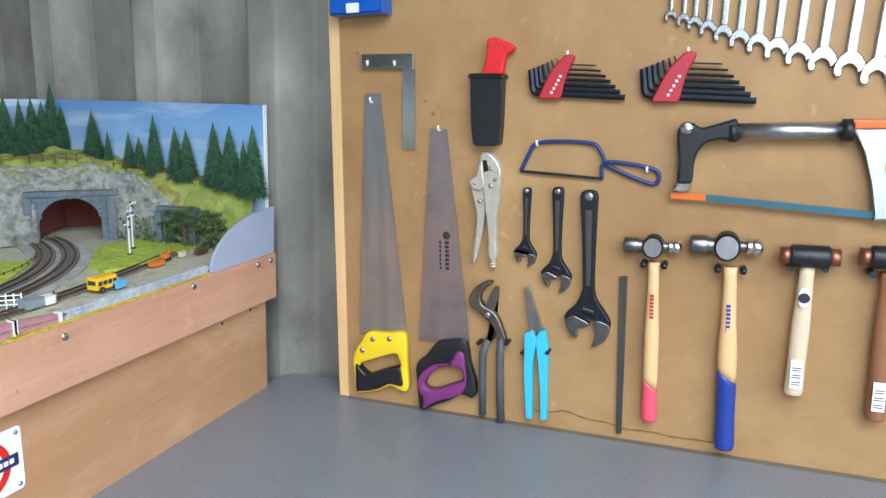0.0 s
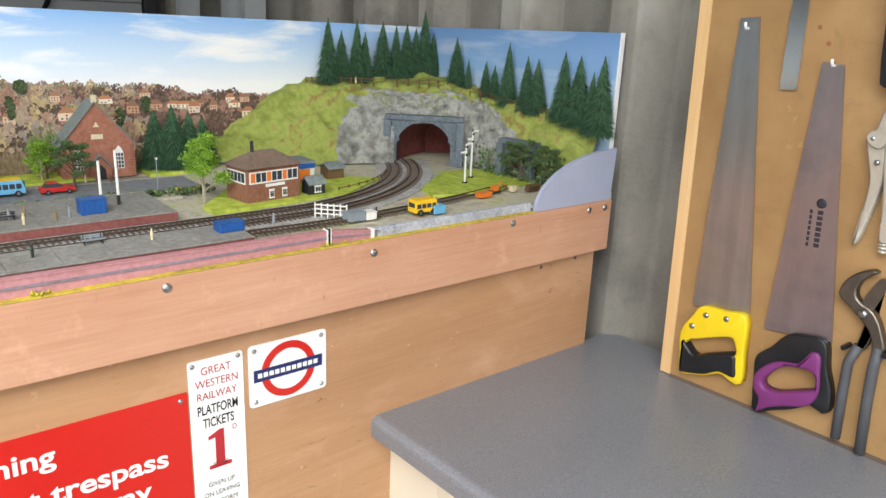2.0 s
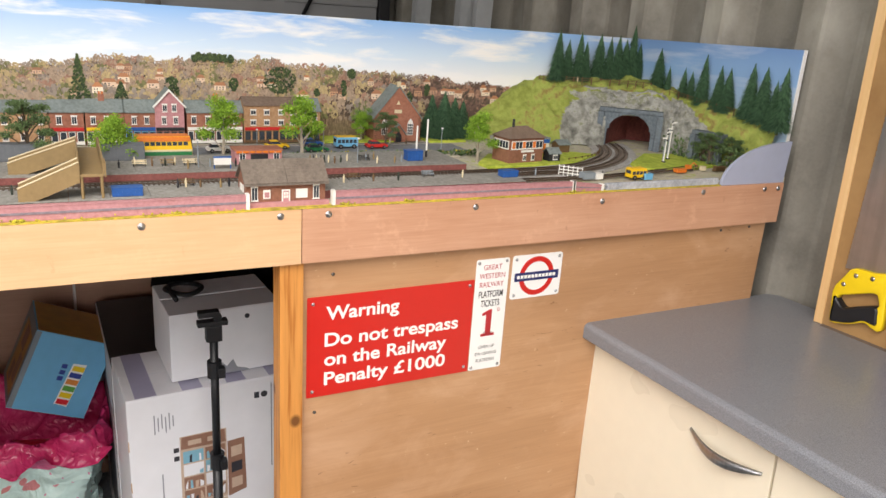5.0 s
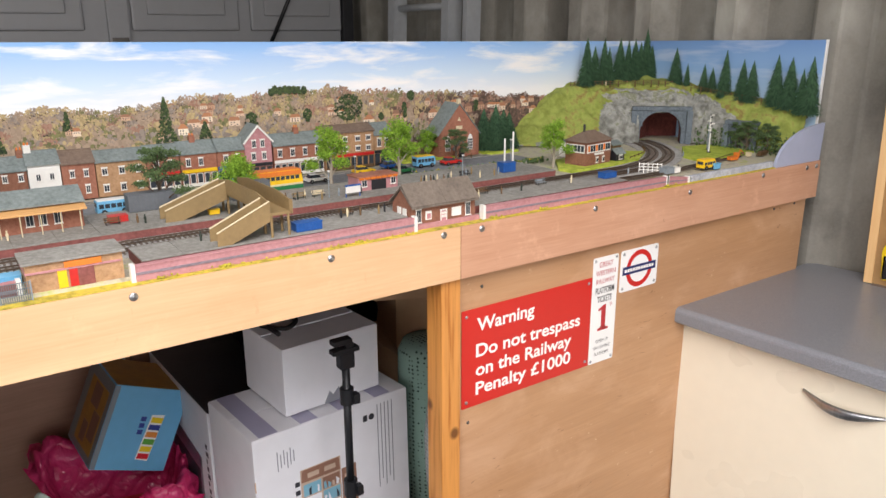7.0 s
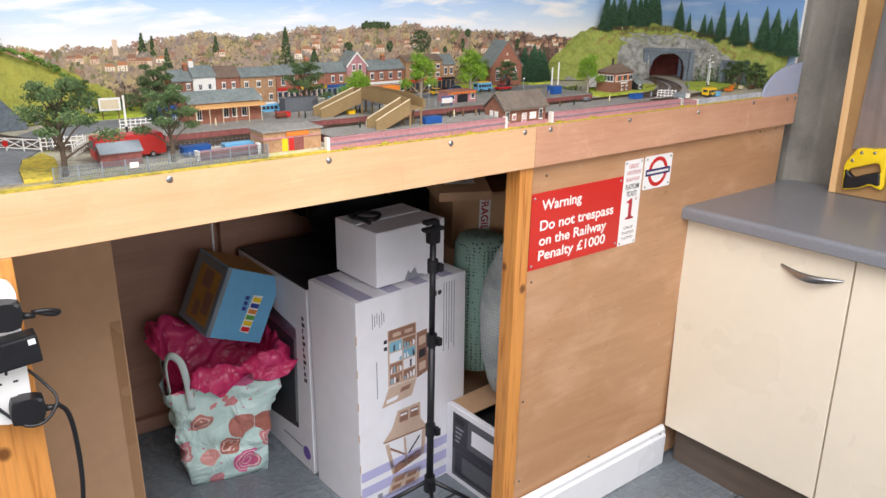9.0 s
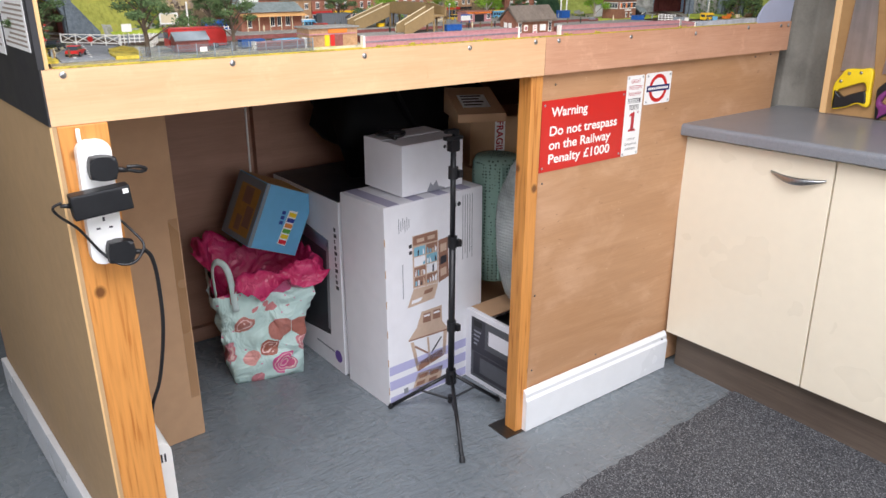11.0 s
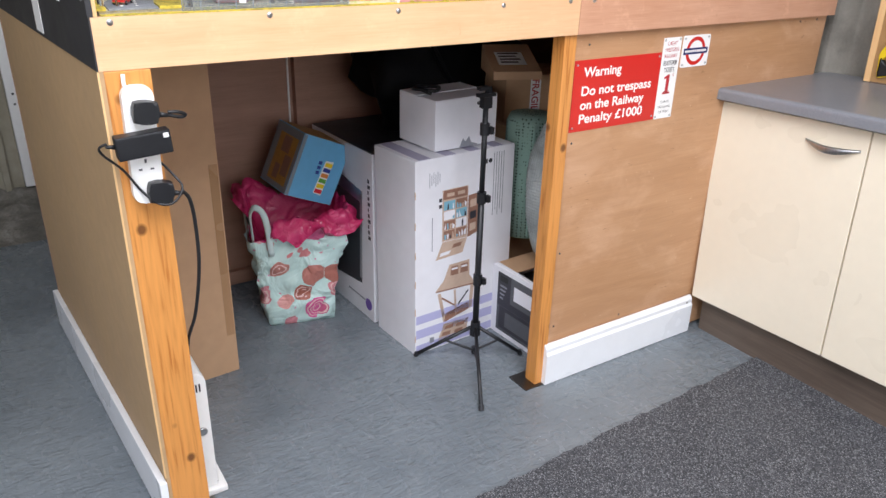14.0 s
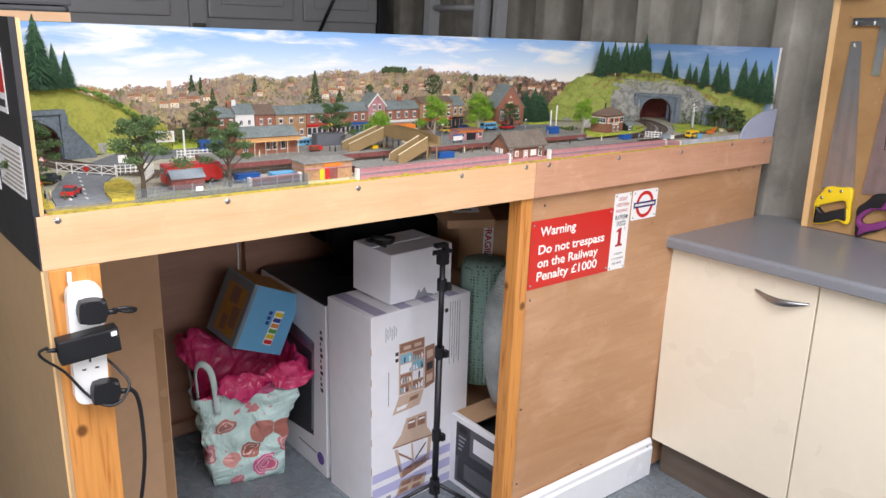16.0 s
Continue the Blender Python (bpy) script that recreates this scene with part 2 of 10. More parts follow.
def corrugated_mat():
    n = Nodes("weathered_cement_sheet", 0.75)
    b = n.noise(n.coords((5, 5, 2.6), True), 1.0, 6, 0.55)
    f = n.noise(n.coords((1, 1, 1), True), 120, 4)
    s = n.noise(n.coords((1, 1, 1), True), 9, 5)
    col = n.ramp(b, [(0.28, rgb("635f56")), (0.5, rgb("848076")), (0.72, rgb("b0ada3"))])
    col = n.mix(n.ramp(s, [(0.55, (0, 0, 0, 1)), (0.75, (0.55, 0.55, 0.55, 1))]), col, rgb("4e4a42"))
    n.colour(n.mix(n.math('MULTIPLY', f, 0.2), col, rgb("b8b5ae")))
    n.bump(f, 0.25, 0.0015)
    return n.mat


M["worktop"], M["floor"], M["carpet"], M["corrugated"] = worktop_mat(), floor_mat(), carpet_mat(), corrugated_mat()


# ---- mesh helpers ----
def mesh_object(name, bm, material, parent=None, label="", smooth=False):
    me = bpy.data.meshes.new(name)
    bmesh.ops.recalc_face_normals(bm, faces=bm.faces)
    bm.to_mesh(me)
    bm.free()
    if smooth:
        me.polygons.foreach_set("use_smooth", [True] * len(me.polygons))
    for m in (material if isinstance(material, (list, tuple)) else [material]):
        me.materials.append(m)
    ob = new(name, me)
    if parent is not None:
        ob.parent = parent
    return tagged(ob, label) if label else ob


def part(name, bm, material, parent, label="", smooth=False):
    return mesh_object(name, bm, material, parent, label, smooth)


def thing(name, label, category, m=None, group="", kind=""):
    """An empty at the base of a thing, for its parts."""
    ob = new(name)
    ob.empty_display_size = 0.05
    if m is not None:
        ob.matrix_basis = m
    return tagged(ob, label, category, group, kind)


def single(name, bm, material, label, category, m=None, group="", kind="", smooth=False):
    ob = mesh_object(name, bm, material, None, "", smooth)
    if m is not None:
        ob.matrix_basis = m
    return tagged(ob, label, category, group, kind)


def add_box(bm, x0, x1, y0, y1, z0, z1, bevel=0.0, seg=2, m=None, mat=0):
    g = bmesh.ops.create_cube(bm, size=1.0)
    vs = g["verts"]
    t = Matrix.Translation(((x0 + x1) / 2, (y0 + y1) / 2, (z0 + z1) / 2)) @ Matrix.Diagonal((abs(x1 - x0), abs(y1 - y0), abs(z1 - z0), 1))
    bmesh.ops.transform(bm, matrix=(m @ t) if m is not None else t, verts=vs)
    fs = set(f for v in vs for f in v.link_faces)
    for f in fs:
        f.material_index = mat
    if bevel > 0:
        es = list({e for v in vs for e in v.link_edges})
        bmesh.ops.bevel(bm, geom=es, offset=bevel, segments=seg, profile=0.7, affect='EDGES')
    return bm


def box(x0, x1, y0, y1, z0, z1, bevel=0.0, seg=2):
    return add_box(bmesh.new(), x0, x1, y0, y1, z0, z1, bevel, seg)


def add_cyl(bm, p, q, r0, r1=None, seg=16, caps=True, mat=0):
    p, q = Vector(p), Vector(q)
    r1 = r0 if r1 is None else r1
    d = q - p
    m = Matrix.Translation((p + q) / 2) @ d.to_track_quat("Z", "Y").to_matrix().to_4x4()
    g = bmesh.ops.create_cone(bm, cap_ends=caps, segments=seg, radius1=r0, radius2=max(r1, 1e-5), depth=d.length, matrix=m)
    for v in g["verts"]:
        for f in v.link_faces:
            f.material_index = mat
    return bm


def cyl(p, q, r0, r1=None, seg=16):
    return add_cyl(bmesh.new(), p, q, r0, r1, seg)


def add_prism(bm, pts, a, b, axis=1, bevel=0.0, mat=0):
    """A flat outline given as pairs, drawn out from a to b along an axis (1: pairs are x, z; 0: y, z; 2: x, y)."""
    def at(u, v, w):
        return ((w, u, v), (u, w, v), (u, v, w))[axis]
    lo = [bm.verts.new(at(u, v, a)) for u, v in pts]
    hi = [bm.verts.new(at(u, v, b)) for u, v in pts]
    fs = [bm.faces.new(lo), bm.faces.new(list(reversed(hi)))]
    n = len(pts)
    for i in range(n):
        fs.append(bm.faces.new((lo[i], hi[i], hi[(i + 1) % n], lo[(i + 1) % n])))
    for f in fs:
        f.material_index = mat
    if bevel > 0:
        es = list({e for f in fs[:2] for e in f.edges})
        bmesh.ops.bevel(bm, geom=es, offset=bevel, segments=2, profile=0.7, affect='EDGES')
    return bm


def prism(pts, a, b, axis=1, bevel=0.0):
    return add_prism(bmesh.new(), pts, a, b, axis, bevel)


def smooth_path(pts, n=8):
    """Catmull-Rom points through pts."""
    ps = [Vector(p) for p in pts]
    ps = [ps[0] * 2 - ps[1]] + ps + [ps[-1] * 2 - ps[-2]]
    out = []
    for i in range(1, len(ps) - 2):
        a, b, c, d = ps[i - 1:i + 3]
        for k in range(n):
            t = k / n
            out.append(0.5 * ((2 * b) + (c - a) * t + (2 * a - 5 * b + 4 * c - d) * t * t + (3 * b - a - 3 * c + d) * t ** 3))
    out.append(ps[-2])
    return out


def add_tube(bm, pts, r, seg=8, closed=False, flat=1.0, mat=0):
    """A round (or flattened) rod along points; r is a number or one radius a point."""
    pts = [Vector(p) for p in pts]
    n = len(pts)
    rs = [r] * n if isinstance(r, (int, float)) else r
    rings = []
    ref = None
    for i, p in enumerate(pts):
        a = pts[(i - 1) % n] if (i > 0 or closed) else p
        b = pts[(i + 1) % n] if (i < n - 1 or closed) else p
        d = (b - a).normalized()
        if ref is None:
            ref = d.orthogonal().normalized()
            if abs(d.y) < 0.9:
                ref = (Vector((0, 1, 0)) - d * d.y).normalized()
        ref = (ref - d * ref.dot(d)).normalized()
        s = d.cross(ref)
        rings.append([bm.verts.new(p + (ref * math.cos(k * math.tau / seg) * flat + s * math.sin(k * math.tau / seg)) * rs[i]) for k in range(seg)])
    m = n if closed else n - 1
    for i in range(m):
        A, B = rings[i], rings[(i + 1) % n]
        for k in range(seg):
            f = bm.faces.new((A[k], A[(k + 1) % seg], B[(k + 1) % seg], B[k]))
            f.material_index = mat
    if not closed:
        for ring, rev in ((rings[0], True), (rings[-1], False)):
            f = bm.faces.new(list(reversed(ring)) if rev else ring)
            f.material_index = mat
    return bm


def tube(pts, r, seg=8, closed=False, flat=1.0):
    return add_tube(bmesh.new(), pts, r, seg, closed, flat)


def add_lathe(bm, profile, seg=20, m=None, mat=0):
    """Turns (radius, height) pairs round z."""
    rings = []
    for r, z in profile:
        ring = []
        for k in range(seg):
            p = Vector((r * math.cos(k * math.tau / seg), r * math.sin(k * math.tau / seg), z))
            ring.append(bm.verts.new(m @ p if m is not None else p))
        rings.append(ring)
    for a, b in zip(rings, rings[1:]):
        for k in range(seg):
            f = bm.faces.new((a[k], a[(k + 1) % seg], b[(k + 1) % seg], b[k]))
            f.material_index = mat
    for ring in (rings[0], rings[-1]):
        bm.faces.new(ring).material_index = mat
    return bm


def writing(name, text, material, parent, m, height, width=None, depth=0.0006, weight=0.0, label="", spacing=1.0):
    """Lettering in the built-in font, its foot at the pose m, reading along local x and rising along local y."""
    cu = bpy.data.curves.new(name, 'FONT')
    cu.body, cu.size, cu.extrude, cu.offset, cu.space_character = text, 1.0, 0.0, weight, spacing
    tmp = bpy.data.objects.new(name, cu)
    scene.collection.objects.link(tmp)
    bpy.context.view_layer.update()
    me = bpy.data.meshes.new_from_object(tmp.evaluated_get(bpy.context.evaluated_depsgraph_get()))
    bpy.data.objects.remove(tmp)
    xs = [v.co.x for v in me.vertices]
    x0, x1 = min(xs), max(xs)
    k = height / 0.72
    kx = k if width is None else width / (x1 - x0)
    for v in me.vertices:
        v.co = Vector(((v.co.x - x0) * kx, v.co.y * k, depth))
    me.materials.clear()
    me.materials.append(material)
    ob = new(name, me)
    ob.parent = parent
    ob.matrix_basis = m
    return tagged(ob, label) if label else ob

# ---- the garage ----
WALL_Y = 1.52      # valley of the north wall's sheeting
single("floor", box(-3.6, 3.2, -3.6, 1.75, -0.12, 0.0), M["floor"], "grey painted uneven concrete garage floor", "floor", kind="structure")


def carpet():
    """Loose grey carpet with a frayed edge."""
    bm = bmesh.new()
    rng = random.Random(4)
    edge = []
    n = 160
    for i in range(n + 1):
        y = -3.0 + 4.0 * i / n
        edge.append((-0.462 - 0.047 * (y + 0.18) + 0.006 * rng.uniform(-1, 1), y))
    pts = edge + [(2.9, 1.0), (2.9, -3.0)]
    add_prism(bm, pts, 0.0005, 0.009, axis=2)
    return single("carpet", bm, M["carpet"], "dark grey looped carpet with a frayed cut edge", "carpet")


carpet()


def corrugated(name, x0, x1, y, z0, z1, pitch=0.27, depth=0.045, phase=0.0):
    """Wall of deep trapezoid-ribbed cement sheeting."""
    bm = bmesh.new()
    prof = []
    x = x0
    while x < x1:
        for dx, d in ((0.0, 1.0), (0.19, 1.0), (0.22, 0.93), (0.37, 0.07), (0.41, 0.0), (0.84, 0.0), (0.87, 0.07), (0.96, 0.93), (0.99, 1.0)):
            prof.append((x + dx * pitch, y - d * depth))
        x += pitch
    front = [[bm.verts.new((px, py, z)) for px, py in prof] for z in (z0, z1)]
    back = [[bm.verts.new((px, y + 0.12, z)) for px, py in prof] for z in (z0, z1)]
    for a, b in ((front[0], front[1]), (back[1], back[0]), (front[1], back[1]), (back[0], front[0])):
        for i in range(len(prof) - 1):
            bm.faces.new((a[i], a[i + 1], b[i + 1], b[i]))
    for i in (0, -1):
        bm.faces.new((front[0][i], front[1][i], back[1][i], back[0][i]))
    return single(name, bm, M["corrugated"], "weathered grey ribbed cement sheet wall", "wall", kind="structure")


corrugated("wall_north", -3.66, 3.2, WALL_Y + 0.022, -0.1, 2.6, pitch=0.310, depth=0.064)
M["render_grey"] = plain("grey_render", rgb("86847e"), 0.85, scale=14, vary=0.12, bump=0.3, dist=0.003, world_space=True)
# unseen east and south walls, with openings made up for the lamps
bm = bmesh.new()
add_box(bm, 3.0, 3.12, -3.6, -2.0, 0, 2.6)
add_box(bm, 3.0, 3.12, 0.8, 1.545, 0, 2.6)
add_box(bm, 3.0, 3.12, -2.0, 0.8, 2.35, 2.6)
single("wall_east", bm, M["render_grey"], "unseen plain grey rendered wall with an opening added for the east lamp", "wall", kind="structure")
bm = bmesh.new()
add_box(bm, -3.5, -0.5, -3.6, -3.45, 0, 2.6)
add_box(bm, 2.3, 3.0, -3.6, -3.45, 0, 2.6)
add_box(bm, -0.5, 2.3, -3.6, -3.45, 0, 0.7)
add_box(bm, -0.5, 2.3, -3.6, -3.45, 2.3, 2.6)
single("wall_south", bm, M["render_grey"], "unseen plain grey rendered wall with an opening added for the south lamp", "wall", kind="structure")
M["ceiling"] = plain("ceiling_board", rgb("b4b2ac"), 0.85, scale=12, vary=0.08, world_space=True)
# unseen ceiling, its opening made up for the overhead lamp
bm = bmesh.new()
add_box(bm, -3.6, -0.25, -3.6, 1.75, 2.6, 2.7)
add_box(bm, 1.75, 3.2, -3.6, 1.75, 2.6, 2.7)
add_box(bm, -0.25, 1.75, -3.6, -1.9, 2.6, 2.7)
add_box(bm, -0.25, 1.75, 0.3, 1.75, 2.6, 2.7)
single("ceiling", bm, M["ceiling"], "unseen pale boarded ceiling with an opening added for the overhead lamp", "ceiling", kind="structure")
single("wall_west", box(-3.62, -3.5, -3.6, 1.5, 0, 2.6), M["render_grey"], "grey wall round the garage door", "wall", kind="structure")

# ---- the railway's table ----
FX = -0.778        # front of the fascia
GZ = 1.214         # ground of the model
Y0, Y1 = -0.965, 1.42
BX = -1.43         # face of the backdrop
JY = 0.229         # joint of the two fascia boards

table = thing("railway_table", "plywood and pine table carrying the model railway", "table")
part("top_board", box(-1.99, FX - 0.02, Y0 + 0.02, 1.43, 1.150, 1.185), M["ply_shaded"], table)
part("fascia_board", box(FX - 0.02, FX, Y0, JY - 0.0007, 1.119, 1.217, 0.0012), M["fascia"], table, "clear-varnished pine front board")
part("fascia_board", box(FX - 0.02, FX, JY + 0.0007, Y1, 1.119, 1.217, 0.0012), M["ply"], table, "pinkish plywood front board")
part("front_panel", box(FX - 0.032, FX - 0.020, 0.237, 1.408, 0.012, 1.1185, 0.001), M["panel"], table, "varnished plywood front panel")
part("post", box(FX - 0.058, FX - 0.010, 0.193, 0.236, 0.004, 1.1185, 0.003), M["pine_post"], table, "knotty pine post")
part("post", box(FX - 0.040, FX + 0.002, -0.957, -0.872, 0.004, 1.1185, 0.003), M["pine_post"], table, "knotty pine post")


def slanted(x0, x1, ya, yb, t, z0, z1, bevel=0.0):
    """An upright board whose outer face runs from (x0, ya) to (x1, yb)."""
    bm = bmesh.new()
    add_prism(bm, [(x0, ya), (x1, yb), (x1, yb + t), (x0, ya + t)], z0, z1, axis=2, bevel=bevel)
    return bm


SA, SB = -0.965, -1.05
part("side_panel", slanted(FX - 0.001, -1.99, SA, SB, 0.008, 0.004, 1.119), M["mdf_side"], table, "pale brown board side")
part("side_rail", slanted(FX - 0.0005, -1.99, SA - 0.003, SB - 0.003, 0.012, 1.1195, 1.217), M["black_paint"], table, "black painted end board")
part("back_panel", box(-1.99, -1.975, SB, 1.43, 0.004, 1.15), M["ply_shaded"], table)
part("batten", box(-1.975, -1.94, -0.12, -0.06, 0.1, 1.15), M["ply_shaded"], table)
part("foot_rail", box(-1.975, -1.945, -1.0, 1.38, 0.03, 0.075, 0.002), M["ply_shaded"], table)
part("lead", tube([(-1.972, -0.135, 0.08), (-1.97, -0.138, 0.6), (-1.971, -0.134, 1.149)], 0.004, 8), M["white_plastic"], table, "thin white lead down the back board")
part("raw_edge", slanted(FX + 0.0001, FX - 0.0008, SA - 0.0035, SA - 0.0035, 0.004, 0.15, 1.118), M["board_edge"], table, "pale raw edge of the side board")
part("skirting", slanted(FX + 0.004, -1.99, SA - 0.018, SB - 0.018, 0.017, 0.004, 0.14, 0.003), M["white_gloss"], table, "white painted skirting")
bm = bmesh.new()
add_prism(bm, [(FX - 0.013, 0.003), (FX + 0.008, 0.003), (FX + 0.008, 0.112), (FX + 0.002, 0.121), (FX + 0.002, 0.134), (FX - 0.006, 0.147), (FX - 0.013, 0.147)], 0.222, 0.918, axis=1)
sk = part("skirting", bm, M["white_gloss"], table, "white painted moulded skirting")
# ---- kitchen units ----
# the run of units and the board above it, tilted against the table to fit the camera's view
KT = Matrix.Translation((-0.807, 0.0, 0.897)) @ Matrix.Rotation(radians(-1.8), 4, 'Y') @ Matrix.Translation((0.797, 0.0, -0.9))
wt = thing("worktop", "dark grey laminate worktop with a rounded front edge", "worktop", KT)
pts = [(0.885, 0.88)] + [(0.898 - 0.013 * math.cos(a), 0.902 + 0.013 * math.sin(a)) for a in [0.0, 0.4, 0.8, 1.2, 1.57]] + [(0.9, 0.915), (0.9, 0.876), (0.890, 0.876)]
part("front_edge", prism(pts, -0.797, 2.2, 0), M["worktop"], wt)
part("slab", box(-0.797, 2.2, 0.9, 1.50, 0.876, 0.915), M["worktop"], wt)
part("back_joint", prism([(1.4125, 0.9151), (1.419, 0.9151), (1.419, 0.919)], -0.588, 2.1, 0), M["plinth"], wt, "thin dark line along the foot of the board")


def base_unit(x0, x1):
    u = thing("base_cabinet", "cream kitchen base cabinet with a bow handle", "cabinet", KT, group="base cabinets")
    part("body", box(x0 + 0.0005, x1 - 0.0005, 0.945, 1.47, 0.144, 0.8755), M["cream_door"], u)
    d = part("door", box(x0 + 0.0015, x1 - 0.0015, 0.925, 0.944, 0.146, 0.866, 0.0025), M["cream_door"], u, "smooth cream door")
    # flat bow handle
    hx0, hx1 = x1 - 0.189, x1 - 0.019
    n = 14
    bm = bmesh.new()
    ring = []
    for i in range(n + 1):
        t = i / n
        x = hx0 + (hx1 - hx0) * t
        b = math.sin(math.pi * t)
        y, z, h = 0.924 - 0.022 * b, 0.806 - 0.004 * b, 0.002 + 0.016 * b
        ring.append([bm.verts.new((x, y, z + 0.004)), bm.verts.new((x, y - 0.004, z - 0.001)), bm.verts.new((x, y - 0.002, z - h)), bm.verts.new((x, y + 0.004, z - h * 0.6))])
    for a, b in zip(ring, ring[1:]):
        for k in range(4):
            bm.faces.new((a[k], a[(k + 1) % 4], b[(k + 1) % 4], b[k]))
    bm.faces.new(ring[0])
    bm.faces.new(ring[-1])
    part("handle", bm, M["steel"], d, "brushed steel bow handle", True)
    return u


base_unit(-0.800, -0.292)
base_unit(-0.290, 0.232)
base_unit(0.234, 0.754)
base_unit(0.756, 1.276)
base_unit(1.278, 1.798)
single("plinth", box(-0.785, 2.2, 0.975, 0.992, -0.11, 0.1435), M["plinth"], "dark oak-effect plinth under the cabinets", "plinth", KT, kind="structure")

# ---- tool board ----
tb = thing("tool_board", "tan fibreboard tool panel with a pine edge strip", "tool board", Matrix.Translation((0, 0.022, 0)) @ KT)
part("panel", box(-0.590, 2.1, 1.399, 1.417, 0.917, 2.35), M["board"], tb)
part("edge_strip", box(-0.612, -0.5905, 1.397, 1.43, 0.917, 2.35, 0.001), M["board_edge"], tb, "pale pine edge strip")
part("batten", box(-0.58, 2.1, 1.418, 1.432, 1.0, 1.06), M["board_edge"], tb)
part("batten", box(-0.58, 2.1, 1.418, 1.432, 2.1, 2.16), M["board_edge"], tb)

# ---- signs and screws on the front ----
M["sign_red"] = plain("sign_red", rgb("cc241b"), 0.35, scale=30, vary=0.04, bump=0.02)
M["sign_white"] = plain("sign_white", rgb("f4f4f2"), 0.35, scale=30, vary=0.03, bump=0.02)
M["letter_white"] = plain("letter_white", rgb("f6f4ee"), 0.4, scale=50, vary=0.02, bump=0)
M["letter_black"] = plain("letter_black", rgb("18181a"), 0.5, scale=50, vary=0.1, bump=0)
M["letter_red"] = plain("letter_red", rgb("b52b31"), 0.5, scale=50, vary=0.06, bump=0)
M["letter_blue"] = plain("letter_blue", rgb("1d2a63"), 0.4, scale=50, vary=0.06, bump=0)
PX = FX - 0.0198   # face of the plywood panel
screw_no = [0]


def add_screw(bm, x, y, z, r=0.0045):
    """A domed screw head that faces +x, with a cross slot."""
    m = Matrix.Translation((x, y, z)) @ Euler((0, radians(90), 0)).to_matrix().to_4x4()
    add_lathe(bm, [(r, -0.001), (r, 0.0005), (r * 0.75, 0.0018), (r * 0.3, 0.0022)], 14, m)
    for a in (0.4, 0.4 + math.pi / 2):
        add_box(bm, -r * 0.6, r * 0.6, -0.0004, 0.0004, 0.0019, 0.00235, m=m @ Matrix.Rotation(a, 4, 'Z'))
    return bm


for y, z in ((-0.932, 1.207), (-0.625, 1.207), (-0.323, 1.203), (-0.026, 1.204), (0.192, 1.207), (0.276, 1.206), (0.568, 1.203), (0.872, 1.199), (1.157, 1.206), (1.356, 1.204), (1.402, 1.204)):
    part("screw", add_screw(bmesh.new(), FX, y, z, 0.0062), M["steel"], table, "", True)
for y, z in ((0.293, 1.087), (1.258, 1.103), (1.352, 1.106), (0.262, 0.81), (0.258, 0.46), (0.262, 0.2), (0.56, 0.16)):
    part("screw", add_screw(bmesh.new(), PX - 0.0002, y, z, 0.0035), M["dark_steel"], table, "", True)
part("screw", add_screw(bmesh.new(), FX + 0.008, 0.885, 0.13, 0.003), M["dark_steel"], table, "", True)


def plate(y0, y1, z0, z1, r, t=0.0016):
    pts = []
    for cy, cz, a0 in ((y1 - r, z1 - r, 0), (y0 + r, z1 - r, 90), (y0 + r, z0 + r, 180), (y1 - r, z0 + r, 270)):
        for k in range(5):
            a = radians(a0 + 22.5 * k)
            pts.append((cy + r * math.cos(a), cz + r * math.sin(a)))
    return prism(pts, PX + 0.0003, PX + t, axis=0)


def letter(text, mat, parent, y, z, h, w, weight=0.0):
    writing("lettering", text, mat, parent, pose(PX + 0.0017, y, z, 90, 0, 90), h, w, 0.0004, weight)


warn = thing("warning_sign", "red enamel sign with white lettering about trespass", "sign")
warn.matrix_basis = Matrix.Identity(4)
part("plate", plate(0.245, 0.590, 0.843, 1.046, 0.002), M["sign_red"], warn)
letter("Warning", M["letter_white"], warn, 0.281, 0.999, 0.0270, 0.146, 0.022)
letter("Do not trespass", M["letter_white"], warn, 0.279, 0.946, 0.0270, 0.280, 0.022)
letter("on the Railway", M["letter_white"], warn, 0.279, 0.906, 0.0270, 0.256, 0.022)
letter("Penalty £1000", M["letter_white"], warn, 0.279, 0.866, 0.0270, 0.256, 0.022)
for y, z in ((0.256, 1.033), (0.580, 1.035), (0.256, 0.855), (0.580, 0.855)):
    part("screw", add_screw(bmesh.new(), PX + 0.0016, y, z, 0.0035), M["steel"], warn, "", True)

tick = thing("ticket_sign", "narrow white enamel platform ticket sign with red and black lettering", "sign")
part("plate", plate(0.592, 0.6690, 0.842, 1.087, 0.004), M["sign_white"], tick)
for text, mat, z, h, w, b in (("GREAT", "letter_red", 1.0646, 0.0115, 0.042, 0.0), ("WESTERN", "letter_red", 1.046, 0.0115, 0.060, 0.0), ("RAILWAY", "letter_red", 1.0274, 0.0115, 0.056, 0.0),
                              ("PLATFORM", "letter_black", 1.005, 0.0145, 0.057, 0.014), ("TICKETS", "letter_black", 0.9847, 0.0145, 0.044, 0.014),
                              ("TO BE", "letter_black", 0.920, 0.0075, 0.022, 0.0), ("GIVEN UP", "letter_black", 0.8901, 0.0075, 0.038, 0.0), ("ON LEAVING", "letter_black", 0.8748, 0.0075, 0.052, 0.0), ("PLATFORM", "letter_black", 0.8595, 0.0075, 0.044, 0.0)):
    letter(text, M[mat], tick, 0.6305 - w / 2, z, h, w, b)
